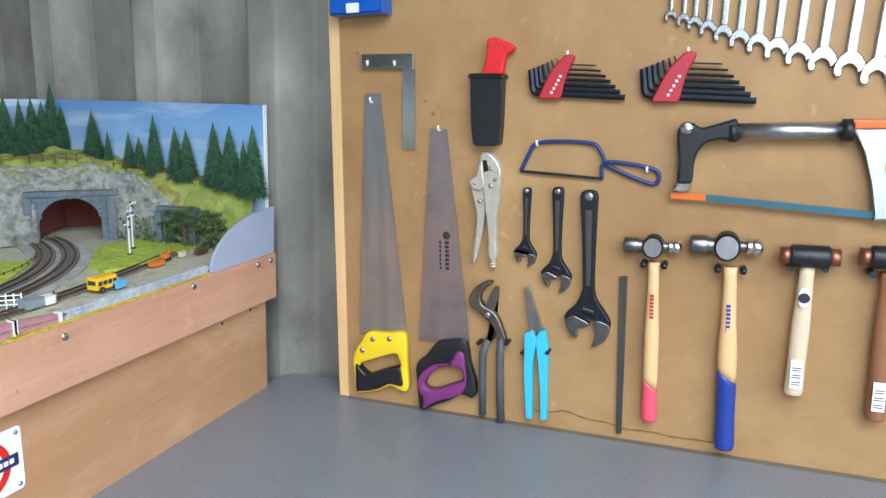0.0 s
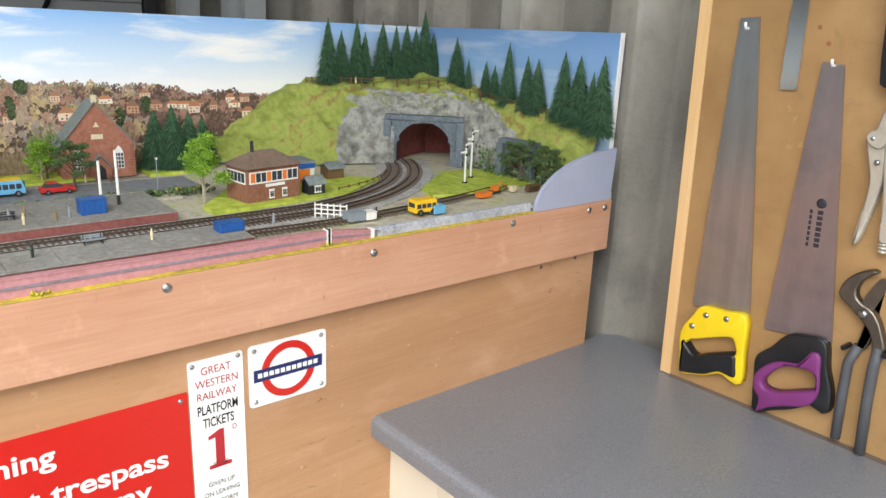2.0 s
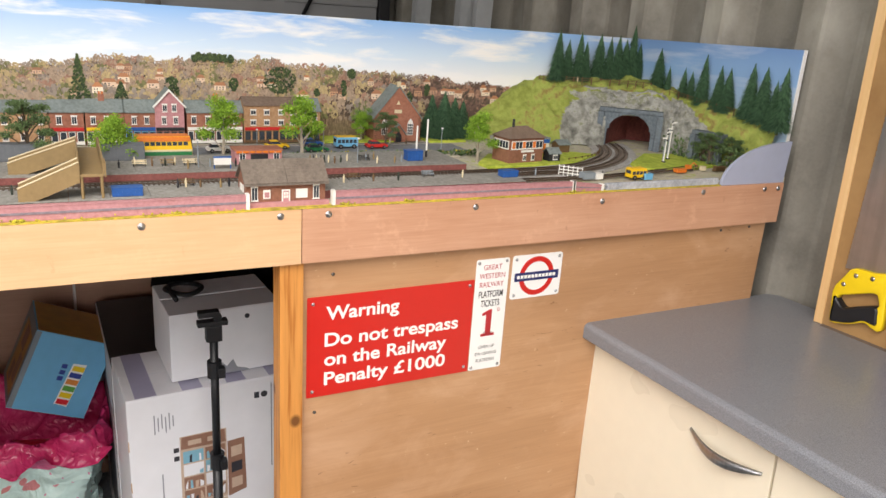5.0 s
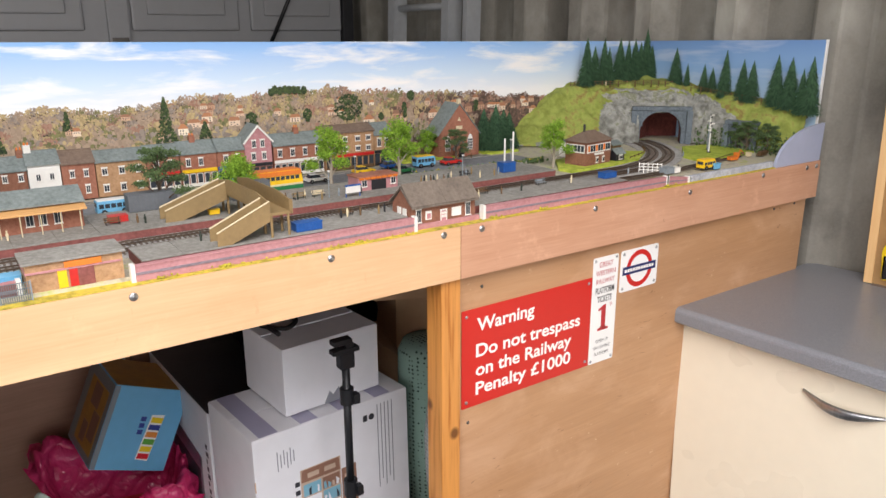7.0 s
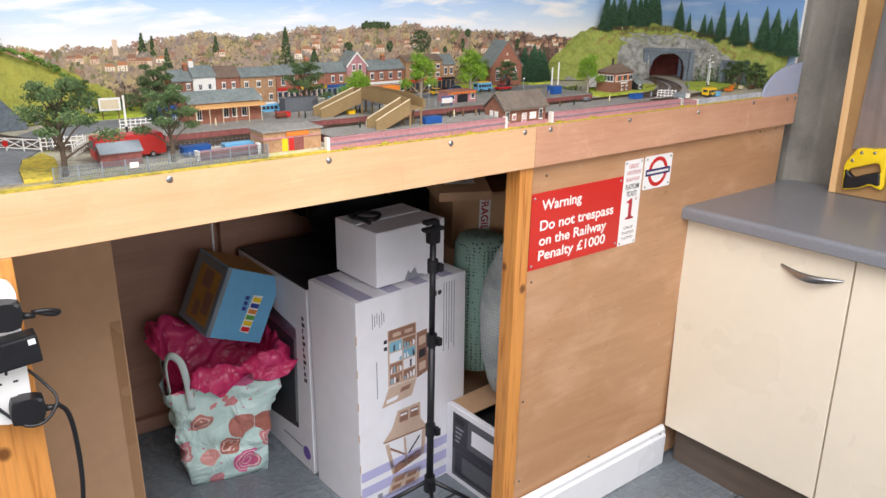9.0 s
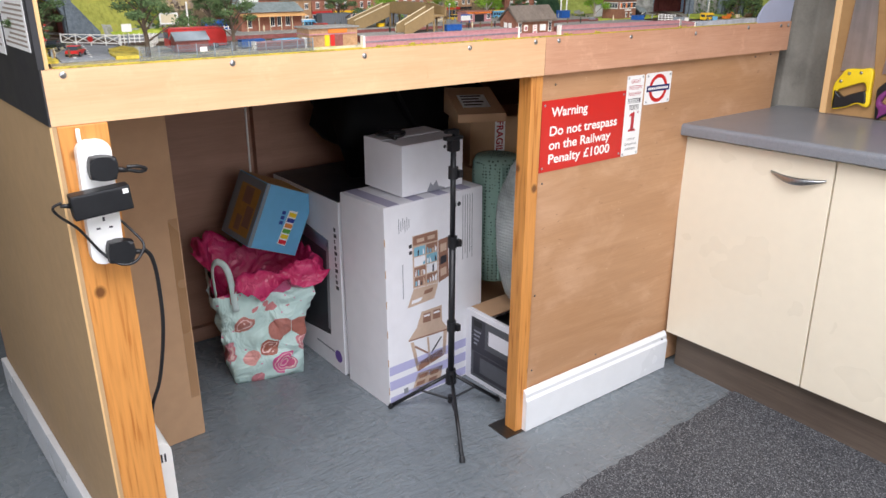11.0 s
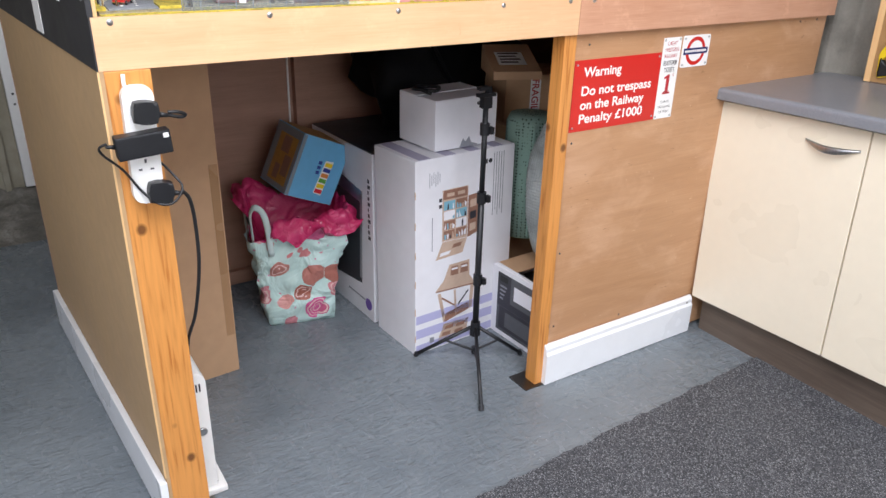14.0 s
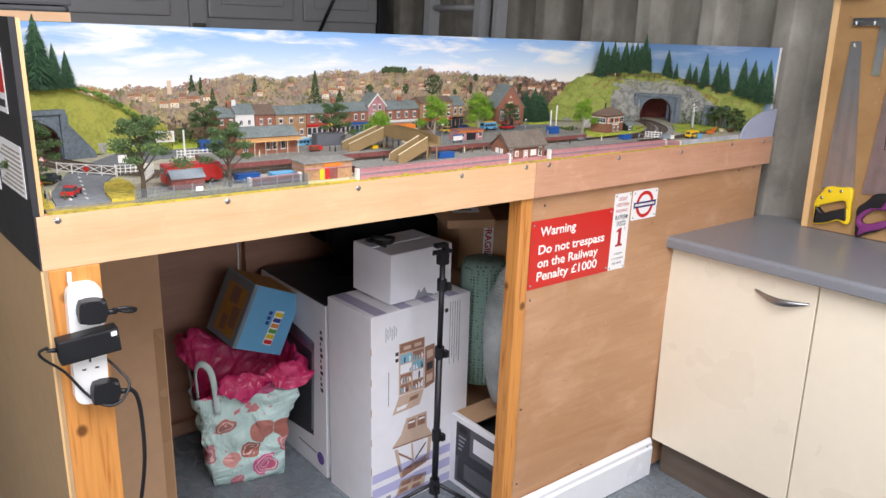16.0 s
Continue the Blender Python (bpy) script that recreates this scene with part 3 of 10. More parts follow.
one = [(0.6142, 0.918), (0.6467, 0.918), (0.6467, 0.9235), (0.6372, 0.9246), (0.6372, 0.9771), (0.6312, 0.9771), (0.6147, 0.9694), (0.6147, 0.9645), (0.6242, 0.9661), (0.6242, 0.9246), (0.6142, 0.9235)]
part("numeral", prism(one, PX + 0.0016, PX + 0.0021, 0), M["letter_red"], tick, "red figure one")
letter("D", M["letter_red"], tick, 0.650, 0.9711, 0.008, 0.006, 0.0)
for y, z in ((0.598, 1.080), (0.662, 1.081), (0.598, 0.849), (0.662, 0.849)):
    part("screw", add_screw(bmesh.new(), PX + 0.0016, y, z, 0.0035), M["steel"], tick, "", True)

roundel = thing("roundel_sign", "white enamel sign with a red ring and blue bar", "sign")
part("plate", plate(0.677, 0.8005, 0.9925, 1.0885, 0.006), M["sign_white"], roundel)
bm = bmesh.new()
cy, cz = 0.7385, 1.0405
rim = [[bm.verts.new((PX + d, cy + r * math.cos(a), cz + r * math.sin(a))) for a in [k * math.tau / 48 for k in range(48)]] for d, r in ((0.0015, 0.0430), (0.002, 0.0430), (0.002, 0.0318), (0.0015, 0.0318))]
for a, b in zip(rim, rim[1:] + rim[:1]):
    for k in range(48):
        bm.faces.new((a[k], a[(k + 1) % 48], b[(k + 1) % 48], b[k]))
part("ring", bm, M["sign_red"], roundel, "red ring")
bar = part("bar", box(PX + 0.002, PX + 0.0025, 0.684, 0.793, 1.0315, 1.0500), M["letter_blue"], roundel, "dark blue bar")
for i in range(11):
    u = 0.6900 + i * 0.00885
    part("lettering_bar", box(PX + 0.0025, PX + 0.0029, u, u + 0.0066, 1.0372, 1.0443), M["letter_white"], bar)
for y, z in ((0.686, 1.080), (0.792, 1.080), (0.686, 1.001), (0.792, 1.001)):
    part("screw", add_screw(bmesh.new(), PX + 0.0016, y, z, 0.0035), M["steel"], roundel, "", True)

# ---- tools on the board ----
BY = 1.3985        # face of the board, before the tilt that fits the view
# turns, shifts and scales the tools to fit the camera's view
TK = Matrix.Translation((0.0701, 0.022, 0.0146)) @ Matrix.Rotation(radians(-2.86), 4, 'Y') @ Matrix.Translation((0, BY, 0)) @ Matrix.Diagonal((1.0244, 1.0244, 1.0244, 1)) @ Matrix.Translation((0, -BY, 0))
M["saw_blade"] = metal("saw_blade", rgb("b9bcbe"), 0.34, (60, 60, 3), 0.16, 0.4)
M["saw_blade_pink"] = metal("saw_blade_worn", rgb("b8b1b4"), 0.36, (30, 30, 5), 0.14, 0.6)
M["nickel"] = plain("nickel_plate", rgb("cfcbbd"), 0.26, 0.45, scale=60, vary=0.16, bump=0.06)
M["spanner_chrome"] = metal("spanner_chrome", rgb("b4b6b8"), 0.24, vary=0.1, stain=0.3)
M["yellow"] = plain("yellow_plastic", rgb("f0cf1a"), 0.4, vary=0.05)
M["purple"] = plain("purple_rubber", rgb("7a3472"), 0.5, vary=0.08)
M["red_plastic"] = plain("red_plastic", rgb("d9262f"), 0.4, vary=0.08)
M["hex_red"] = plain("hex_red", rgb("b02a38"), 0.45, vary=0.1)
M["blackened"] = metal("blackened_steel", rgb("3e4047"), 0.42, vary=0.2, stain=0.3)
M["grey_rubber"] = plain("grey_rubber", rgb("56575a"), 0.6, vary=0.1)
M["cyan"] = plain("cyan_grip", rgb("58bfdc"), 0.4, vary=0.05)
M["blue_paint"] = plain("blue_paint", rgb("28386f"), 0.35, vary=0.1)
M["orange_paint"] = plain("orange_paint", rgb("d96a24"), 0.45, vary=0.1)
M["teal_blade"] = plain("teal_blade", rgb("2f5f70"), 0.45, vary=0.15)
M["hickory"] = wood("hickory", rgb("d9ad6e"), rgb("edc995"), 0.4, 2, 1.5, world_space=False)
M["ash_wood"] = wood("ash_wood", rgb("cdb894"), rgb("e3d2b2"), 0.5, 2, 1.5, world_space=False)
M["brown_wood"] = wood("brown_wood", rgb("7d5236"), rgb("a06f4c"), 0.5, 2, 1.5, world_space=False)
M["coral_paint"] = plain("coral_paint", rgb("f0566a"), 0.35, vary=0.04)
M["royal_paint"] = plain("royal_paint", rgb("2b3f93"), 0.35, vary=0.05)
M["copper"] = metal("copper", rgb("a4705a"), 0.45)
M["blue_case"] = plain("blue_case", rgb("2c5fb8"), 0.25, vary=0.15, scale=30)
M["hook_white"] = plain("hook_white", rgb("efefe9"), 0.4, vary=0.03)
M["hammer_steel"] = metal("hammer_steel", rgb("8d8c8c"), 0.30, (60, 60, 60), 0.25, 0.7)
M["worn_steel"] = metal("worn_steel", rgb("7d776d"), 0.42, (50, 50, 20), 0.25, 0.6)
M["board_stain"] = plain("board_stain", rgb("7d5a34"), 0.75, scale=80, vary=0.25, bump=0)
M["ink"] = plain("ink", rgb("2c2a33"), 0.6, vary=0.1, bump=0)


def tool(name, label, category, group=""):
    return thing(name, label, category, TK, group)


def flat_part(name, pts, mat, parent, near=0.004, far=0.0005, bevel=0.0, label=""):
    """A plate of the outline pts lying between two distances off the board."""
    return part(name, prism(pts, BY - near, BY - far, 1, bevel), M[mat], parent, label)


def outline(pts, n=5):
    """A closed rounded outline through corner pairs."""
    k = len(pts)
    ps = smooth_path([(x, 0, z) for x, z in [pts[i % k] for i in range(-1, k + 2)]], n)
    return [(p.x, p.z) for p in ps[n:n * (k + 1)]]


def round_part(name, pts, mat, parent, near=0.016, far=0.001, r=0.004, label="", n=5, holes=None):
    """A plate with a rounded front edge, following a smoothed outline; with holes it is a closed loop round one opening."""
    prof = [(0.0, far), (0.0, near - r), (r * 0.29, near - r * 0.29), (r, near)]
    bm = bmesh.new()
    def rings(ps, inward):
        area = sum(a[0] * b[1] - b[0] * a[1] for a, b in zip(ps, ps[1:] + ps[:1]))
        s = (1 if area > 0 else -1) * inward
        out = []
        for d, h in prof:
            ring = []
            for i, (x, z) in enumerate(ps):
                (ax, az), (bx, bz) = ps[i - 1], ps[(i + 1) % len(ps)]
                l = math.hypot(bx - ax, bz - az) or 1.0
                ring.append(bm.verts.new((x - s * (bz - az) / l * d, BY - h, z + s * (bx - ax) / l * d)))
            out.append(ring)
        for a, b in zip(out, out[1:]):
            for i in range(len(a)):
                bm.faces.new((a[i], a[(i + 1) % len(a)], b[(i + 1) % len(a)], b[i]))
        return out
    if holes is None:
        rs = rings(outline(pts, n), 1)
        for ring in (rs[-1], rs[0]):
            bm.faces.new([bm.verts.new(v.co) for v in ring])
    else:
        inner = outline(holes, n)
        cx, cz = sum(p[0] for p in inner) / len(inner), sum(p[1] for p in inner) / len(inner)
        def by_angle(ps):
            got = []
            for k in range(56):
                a = k * math.tau / 56
                ux, uz = math.cos(a), math.sin(a)
                best = 0.001
                for (ax, az), (bx, bz) in zip(ps, ps[1:] + ps[:1]):
                    dx, dz = bx - ax, bz - az
                    det = ux * dz - uz * dx
                    if abs(det) > 1e-12:
                        q = ((ax - cx) * dz - (az - cz) * dx) / det
                        w = ((ax - cx) * uz - (az - cz) * ux) / det
                        if q > 0 and 0 <= w <= 1:
                            best = max(best, q)
                got.append((cx + ux * best, cz + uz * best))
            return got
        a, b = rings(by_angle(outline(pts, n)), 1), rings(by_angle(inner), -1)
        for i in (0, -1):
            for k in range(56):
                bm.faces.new((a[i][k], a[i][(k + 1) % 56], b[i][(k + 1) % 56], b[i][k]))
    bmesh.ops.recalc_face_normals(bm, faces=bm.faces)
    return part(name, bm, M[mat], parent, label, True)


def stud(name, x, z, r, off, mat, parent, tall=0.003):
    m = Matrix.Translation((x, BY - off, z)) @ Euler((radians(90), 0, 0)).to_matrix().to_4x4()
    return part(name, add_lathe(bmesh.new(), [(r, 0), (r, tall * 0.6), (r * 0.5, tall)], 12, m), M[mat], parent, "", True)


def rod(name, pts, r, mat, parent, off=0.006, seg=8, label="", smooth=True):
    return part(name, tube([(x, BY - off, z) for x, z in pts], r, seg), M[mat], parent, label, smooth)


def hook(x, z):
    """White coated screw hook."""
    bm = tube([(x, BY + 0.002, z), (x, BY - 0.012, z), (x, BY - 0.014, z + 0.004), (x, BY - 0.014, z + 0.009)], 0.0022, 8)
    single("screw_hook", bm, M["hook_white"], "small white coated hook in the tool board", "hook", TK, group="hooks", smooth=True)


# steel set square
t = tool("set_square", "small steel carpenter's square hung on white hooks", "square")
flat_part("stock", [(-0.545, 1.606), (-0.441, 1.603), (-0.441, 1.577), (-0.546, 1.581)], "chrome", t, 0.013, 0.001, 0.0012)
flat_part("blade", [(-0.466, 1.577), (-0.441, 1.577), (-0.444, 1.429), (-0.470, 1.429)], "chrome", t, 0.004, 0.002)
for p in [(-0.533, 1.585), (-0.478, 1.583)]:
    hook(*p)

# yellow-handled saw
t = tool("hand_saw", "hand saw with a grey steel blade and yellow handle", "saw")
pts = [(-0.576, 1.059), (-0.543, 1.534), (-0.513, 1.534), (-0.472, 1.069)]
(ax_, az_), (bx_, bz_) = pts[0], pts[1]
teeth = [(ax_ + (bx_ - ax_) * i / 80 - (0.0015 if i % 2 else 0.0), az_ + (bz_ - az_) * i / 80) for i in range(81)]
flat_part("blade", teeth + pts[2:], "saw_blade", t, 0.0052, 0.004)
h = round_part("handle", [(-0.587, 1.012), (-0.566, 1.047), (-0.551, 1.066), (-0.510, 1.068), (-0.472, 1.069), (-0.469, 1.010), (-0.467, 0.956), (-0.481, 0.949), (-0.505, 0.958), (-0.534, 0.945), (-0.560, 0.938), (-0.583, 0.935), (-0.586, 0.970)], "yellow", t, 0.018, 0.0005, 0.003, "", 4, [(-0.573, 0.998), (-0.548, 1.008), (-0.520, 1.019), (-0.493, 1.027), (-0.485, 1.016), (-0.484, 0.998), (-0.520, 0.988), (-0.556, 0.976), (-0.572, 0.984)])
round_part("grip", [(-0.580, 0.995), (-0.572, 0.990), (-0.554, 0.977), (-0.528, 0.987), (-0.486, 1.000), (-0.479, 0.980), (-0.480, 0.961), (-0.507, 0.962), (-0.534, 0.948), (-0.570, 0.939), (-0.582, 0.943)], "black_plastic", t, 0.022, 0.003, 0.004, "black rubber grip")
for p in [(-0.541, 1.053), (-0.504, 1.057), (-0.565, 1.027)]:
    part("rivet", add_lathe(bmesh.new(), [(0.005, 0), (0.005, 0.002), (0.002, 0.003)], 12, Matrix.Translation((p[0], BY - 0.0175, p[1])) @ Euler((radians(90), 0, 0)).to_matrix().to_4x4()), M["steel"], h, "", True)
hook(-0.530, 1.518)

# purple-handled saw
t = tool("hand_saw", "hand saw with a worn blade and black and purple handle", "saw")
pts = [(-0.446, 1.055), (-0.411, 1.470), (-0.380, 1.466), (-0.341, 1.065)]
b = flat_part("blade", pts, "saw_blade_pink", t, 0.0052, 0.004, 0.0, "worn pinkish steel blade")
round_part("handle", [(-0.4481, 1.0100), (-0.4254, 1.0333), (-0.4036, 1.0595), (-0.3779, 1.0661), (-0.3456, 1.0664), (-0.3379, 1.0250), (-0.3278, 0.9922), (-0.3264, 0.9609), (-0.3386, 0.9527), (-0.3509, 0.9611), (-0.3811, 0.9421), (-0.4101, 0.9289), (-0.4412, 0.9138), (-0.4466, 0.9424), (-0.4487, 0.9777)], "black_plastic", t, 0.017, 0.0005, 0.003, "black plastic handle", 4, [(-0.4363, 0.9722), (-0.4227, 0.9911), (-0.4012, 1.0096), (-0.3725, 1.0179), (-0.3531, 1.0150), (-0.3491, 0.9962), (-0.3556, 0.9829), (-0.3796, 0.9733), (-0.4056, 0.9609), (-0.4272, 0.9600)])
round_part("grip", [(-0.4459, 0.9766), (-0.4331, 0.9975), (-0.4108, 1.0139), (-0.3771, 1.0220), (-0.3715, 1.0374), (-0.3612, 1.0467), (-0.3487, 1.0441), (-0.3460, 1.0185), (-0.3435, 0.9910), (-0.3485, 0.9698), (-0.3629, 0.9549), (-0.3948, 0.9428), (-0.4198, 0.9303), (-0.4332, 0.9173), (-0.4388, 0.9225), (-0.4320, 0.9407), (-0.4431, 0.9540)], "purple", t, 0.022, 0.002, 0.004, "purple soft grip", 4, [(-0.4314, 0.9730), (-0.4208, 0.9900), (-0.4003, 1.0085), (-0.3775, 1.0142), (-0.3570, 1.0142), (-0.3490, 0.9982), (-0.3545, 0.9857), (-0.3785, 0.9752), (-0.4045, 0.9638), (-0.4251, 0.9629)])
ink_a, ink_b = [(-0.388, 1.258), (-0.403, 1.200)]
step = (ink_a[1] - ink_b[1]) / 7
for i in range(7):
    for k, wid in ((0.0, 0.008), (-0.0115, 0.004)):
        x0, z0 = ink_a[0] + k, ink_a[1] - step * i
        flat_part("printed_mark", [(x0, z0), (x0 + wid, z0), (x0 + wid, z0 - step * 0.72), (x0, z0 - step * 0.72)], "ink", b, 0.0056, 0.0052)
stud("printed_disc", -0.3844, 1.2687, 0.0075, 0.0052, "ink", b, 0.0005)
hook(-0.394, 1.465)

# pruning knife in its holster
t = tool("sheathed_knife", "red-handled knife standing in a black plastic holster", "knife")
flat_part("holster", [(-0.3270, 1.5552), (-0.3238, 1.5618), (-0.2974, 1.5625), (-0.2711, 1.5602), (-0.2685, 1.5532), (-0.2705, 1.5142), (-0.2725, 1.4733), (-0.2750, 1.4421), (-0.2801, 1.4375), (-0.3173, 1.4374), (-0.3239, 1.4426), (-0.3262, 1.4740), (-0.3271, 1.5151)], "black_plastic", t, 0.026, 0.0005, 0.002)
round_part("lip", [(-0.3307, 1.5612), (-0.3256, 1.5639), (-0.2973, 1.5634), (-0.2700, 1.5621), (-0.2662, 1.5599), (-0.2675, 1.5532), (-0.2978, 1.5547), (-0.3270, 1.5552)], "black_plastic", t, 0.029, 0.0005, 0.003, "", 3)
h = round_part("handle", [(-0.2975, 1.6182), (-0.2934, 1.6229), (-0.2816, 1.6233), (-0.2730, 1.6189), (-0.2577, 1.6133), (-0.2492, 1.6060), (-0.2525, 1.5993), (-0.2616, 1.5939), (-0.2671, 1.5805), (-0.2731, 1.5583), (-0.3063, 1.5590), (-0.3013, 1.5822), (-0.2974, 1.6016)], "red_plastic", t, 0.022, 0.005, 0.003, "red plastic handle", 4)
for a, b in [((-0.2888, 1.6158), (-0.2796, 1.6046)), ((-0.2782, 1.6143), (-0.2699, 1.6031)), ((-0.2686, 1.6109), (-0.2603, 1.5997))]:
    part("groove", tube([(a[0], BY - 0.0222, a[1]), (b[0], BY - 0.0222, b[1])], 0.0011, 6), M["hex_red"], h)

# two sets of hex keys
def hex_set(dx, dz, big):
    t = tool("hex_key_set", "set of black hex keys in a red plastic holder", "hex keys", "hex key sets")
    ox, oz = (-0.1583, 1.5878)
    def at(p):
        return (ox + (p[0] - ox) * big + dx, oz + (p[1] - oz) * big + dz)
    h = round_part("holder", [at(p) for p in [(-0.1632, 1.5880), (-0.1552, 1.5906), (-0.1466, 1.5872), (-0.1511, 1.5747), (-0.1577, 1.5604), (-0.1635, 1.5411), (-0.1696, 1.5180), (-0.1872, 1.5179), (-0.2067, 1.5188), (-0.2022, 1.5313), (-0.1934, 1.5504), (-0.1817, 1.5694)]], "hex_red", t, 0.0165, 0.002, 0.0025, "red plastic holder", 3)
    for i in range(5):
        a, b = at((-0.1837, 1.5284)), at((-0.1687, 1.5551))
        x, z = a[0] + (b[0] - a[0]) * i / 4, a[1] + (b[1] - a[1]) * i / 4
        part("printed_mark", box(x - 0.002, x + 0.002, BY - 0.0169, BY - 0.0164, z - 0.0022, z + 0.0018), M["hook_white"], h)
    tips, corners = ((-0.1780, 1.5848), (-0.2219, 1.5675)), ((-0.1746, 1.5749), (-0.2190, 1.5273))
    starts, ends = ((-0.1551, 1.5739), (-0.1692, 1.5248)), ((-0.1103, 1.5707), (-0.0621, 1.5175))
    for i in range(7):
        k = i / 6
        def mid(q):
            return at((q[0][0] + (q[1][0] - q[0][0]) * k, q[0][1] + (q[1][1] - q[0][1]) * k))
        tip, c, s, e = mid(tips), mid(corners), mid(starts), mid(ends)
        r = (0.0013 + 0.0040 * k) * big
        bend = r * 1.6
        rod("hex_key", [tip, (c[0], c[1] + bend), (c[0] + bend * 0.3, c[1] + bend * 0.3), (c[0] + bend, c[1]), s, e], r, "blackened", t, 0.009, 6, "", False)
    hook(ox + dx, oz + dz)


hex_set(0.0, 0.0, 1.0)
hex_set(0.1934, -0.0028, 1.09)

# small blue frame saw
t = tool("junior_hacksaw", "small blue wire-framed hacksaw on a hook", "saw")
rod("frame", [(p.x, p.z) for p in smooth_path([(x, 0, z) for x, z in [(-0.240, 1.393), (-0.227, 1.419), (-0.212, 1.441), (-0.163, 1.445), (-0.114, 1.441), (-0.100, 1.428), (-0.092, 1.410)]], 5)], 0.0034, "blue_paint", t)
rod("handle", [(p.x, p.z) for p in smooth_path([(x, 0, z) for x, z in [(-0.097, 1.382), (-0.094, 1.408), (-0.056, 1.408), (-0.012, 1.399), (-0.002, 1.386), (-0.011, 1.374), (-0.046, 1.385), (-0.092, 1.406)]], 5)], 0.0034, "blue_paint", t)
flat_part("blade", [(-0.241, 1.395), (-0.096, 1.384), (-0.096, 1.379), (-0.241, 1.390)], "blackened", t, 0.007, 0.0055)
for p in [(-0.210, 1.438), (-0.022, 1.395)]:
    hook(*p)

# large hacksaw
t = tool("hacksaw", "large hacksaw with silver tube frame and black handle", "saw")
round_part("handle", [(0.0250, 1.4604), (0.0284, 1.4700), (0.0394, 1.4753), (0.0501, 1.4738), (0.0605, 1.4674), (0.0813, 1.4722), (0.1011, 1.4781), (0.1130, 1.4804), (0.1150, 1.4627), (0.1152, 1.4461), (0.1026, 1.4487), (0.0850, 1.4486), (0.0670, 1.4416), (0.0565, 1.4265), (0.0516, 1.4062), (0.0503, 1.3809), (0.0385, 1.3786), (0.0278, 1.3810), (0.0294, 1.4113), (0.0258, 1.4388)], "black_plastic", t, 0.030, 0.002, 0.0038, "black rubber handle", 4)
stud("cap", 0.0390, 1.4675, 0.0105, 0.0285, "chrome", t, 0.004)
round_part("end_cap", [(0.0279, 1.3820), (0.0386, 1.3805), (0.0494, 1.3819), (0.0490, 1.3731), (0.0456, 1.3655), (0.0319, 1.3642), (0.0193, 1.3668), (0.0246, 1.3744)], "chrome", t, 0.026, 0.004, 0.003, "", 2)
p, q = [(0.108, 1.461), (0.271, 1.463)]
part("tube", cyl((p[0], BY - 0.017, p[1]), (q[0], BY - 0.017, q[1]), 0.0135, 0.0125, 20), M["steel"], t, "", True)
for p, q in ([(0.103, 1.461), (0.114, 1.461)], [(0.262, 1.463), (0.277, 1.463)]):
    part("collar", cyl((p[0], BY - 0.017, p[1]), (q[0], BY - 0.017, q[1]), 0.0168, 0.0168, 20), M["black_plastic"], t, "", True)
flat_part("tensioner", [(0.274, 1.479), (0.360, 1.476), (0.361, 1.466), (0.276, 1.465)], "orange_paint", t, 0.03, 0.004, 0.003, "orange tension lever")
flat_part("leg", [(0.276, 1.4645), (0.350, 1.4655), (0.344, 1.452), (0.334, 1.436), (0.320, 1.431), (0.319, 1.404), (0.331, 1.369), (0.357, 1.342), (0.358, 1.329), (0.314, 1.327), (0.316, 1.353), (0.307, 1.386), (0.298, 1.431)], "steel", t, 0.024, 0.008, 0.003)
flat_part("blade", [(0.018, 1.363), (0.072, 1.360), (0.073, 1.350), (0.018, 1.352)], "orange_paint", t, 0.0165, 0.0155)
flat_part("blade", [(0.072, 1.360), (0.318, 1.340), (0.319, 1.329), (0.073, 1.350)], "teal_blade", t, 0.0165, 0.0155)

# locking pliers
t = tool("locking_pliers", "bright chrome locking pliers hung on a hook", "pliers")
round_part("lever", [(-0.3343, 1.3708), (-0.3253, 1.3743), (-0.3101, 1.3666), (-0.3053, 1.3449), (-0.3046, 1.3204), (-0.3091, 1.2884), (-0.3179, 1.2497), (-0.3261, 1.2228), (-0.3319, 1.2231), (-0.3285, 1.2522), (-0.3228, 1.2881), (-0.3224, 1.3164), (-0.3288, 1.3441)], "nickel", t, 0.015, 0.003, 0.003, "", 4)
round_part("body", [(-0.3124, 1.4176), (-0.3072, 1.4251), (-0.2974, 1.4256), (-0.2860, 1.4172), (-0.2769, 1.4041), (-0.2738, 1.3893), (-0.2760, 1.3649), (-0.2782, 1.3396), (-0.2827, 1.3086), (-0.2836, 1.2715), (-0.2835, 1.2334), (-0.2962, 1.2330), (-0.2983, 1.2703), (-0.3014, 1.3046), (-0.3056, 1.3391), (-0.3089, 1.3705), (-0.3119, 1.3882)], "nickel", t, 0.020, 0.001, 0.0028, "", 4)
round_part("lower_jaw", [(-0.3323, 1.3717), (-0.3270, 1.3802), (-0.3200, 1.3838), (-0.3139, 1.4069), (-0.3089, 1.4106), (-0.3070, 1.3890), (-0.3040, 1.3703), (-0.3125, 1.3570), (-0.3250, 1.3606)], "nickel", t, 0.0215, 0.006, 0.002, "", 4)
# dark plate added for the shaded slot between the jaws
flat_part("jaw_gap_shade", [(-0.3068, 1.4124), (-0.2990, 1.4120), (-0.2960, 1.3933), (-0.3050, 1.3908)], "blackened", t, 0.0208, 0.019)
for x, z in [(-0.2919, 1.3970), (-0.2925, 1.3667), (-0.3134, 1.3385), (-0.2841, 1.3781), (-0.3226, 1.3702)]:
    stud("rivet", x, z, 0.0036, 0.0195, "steel", t)
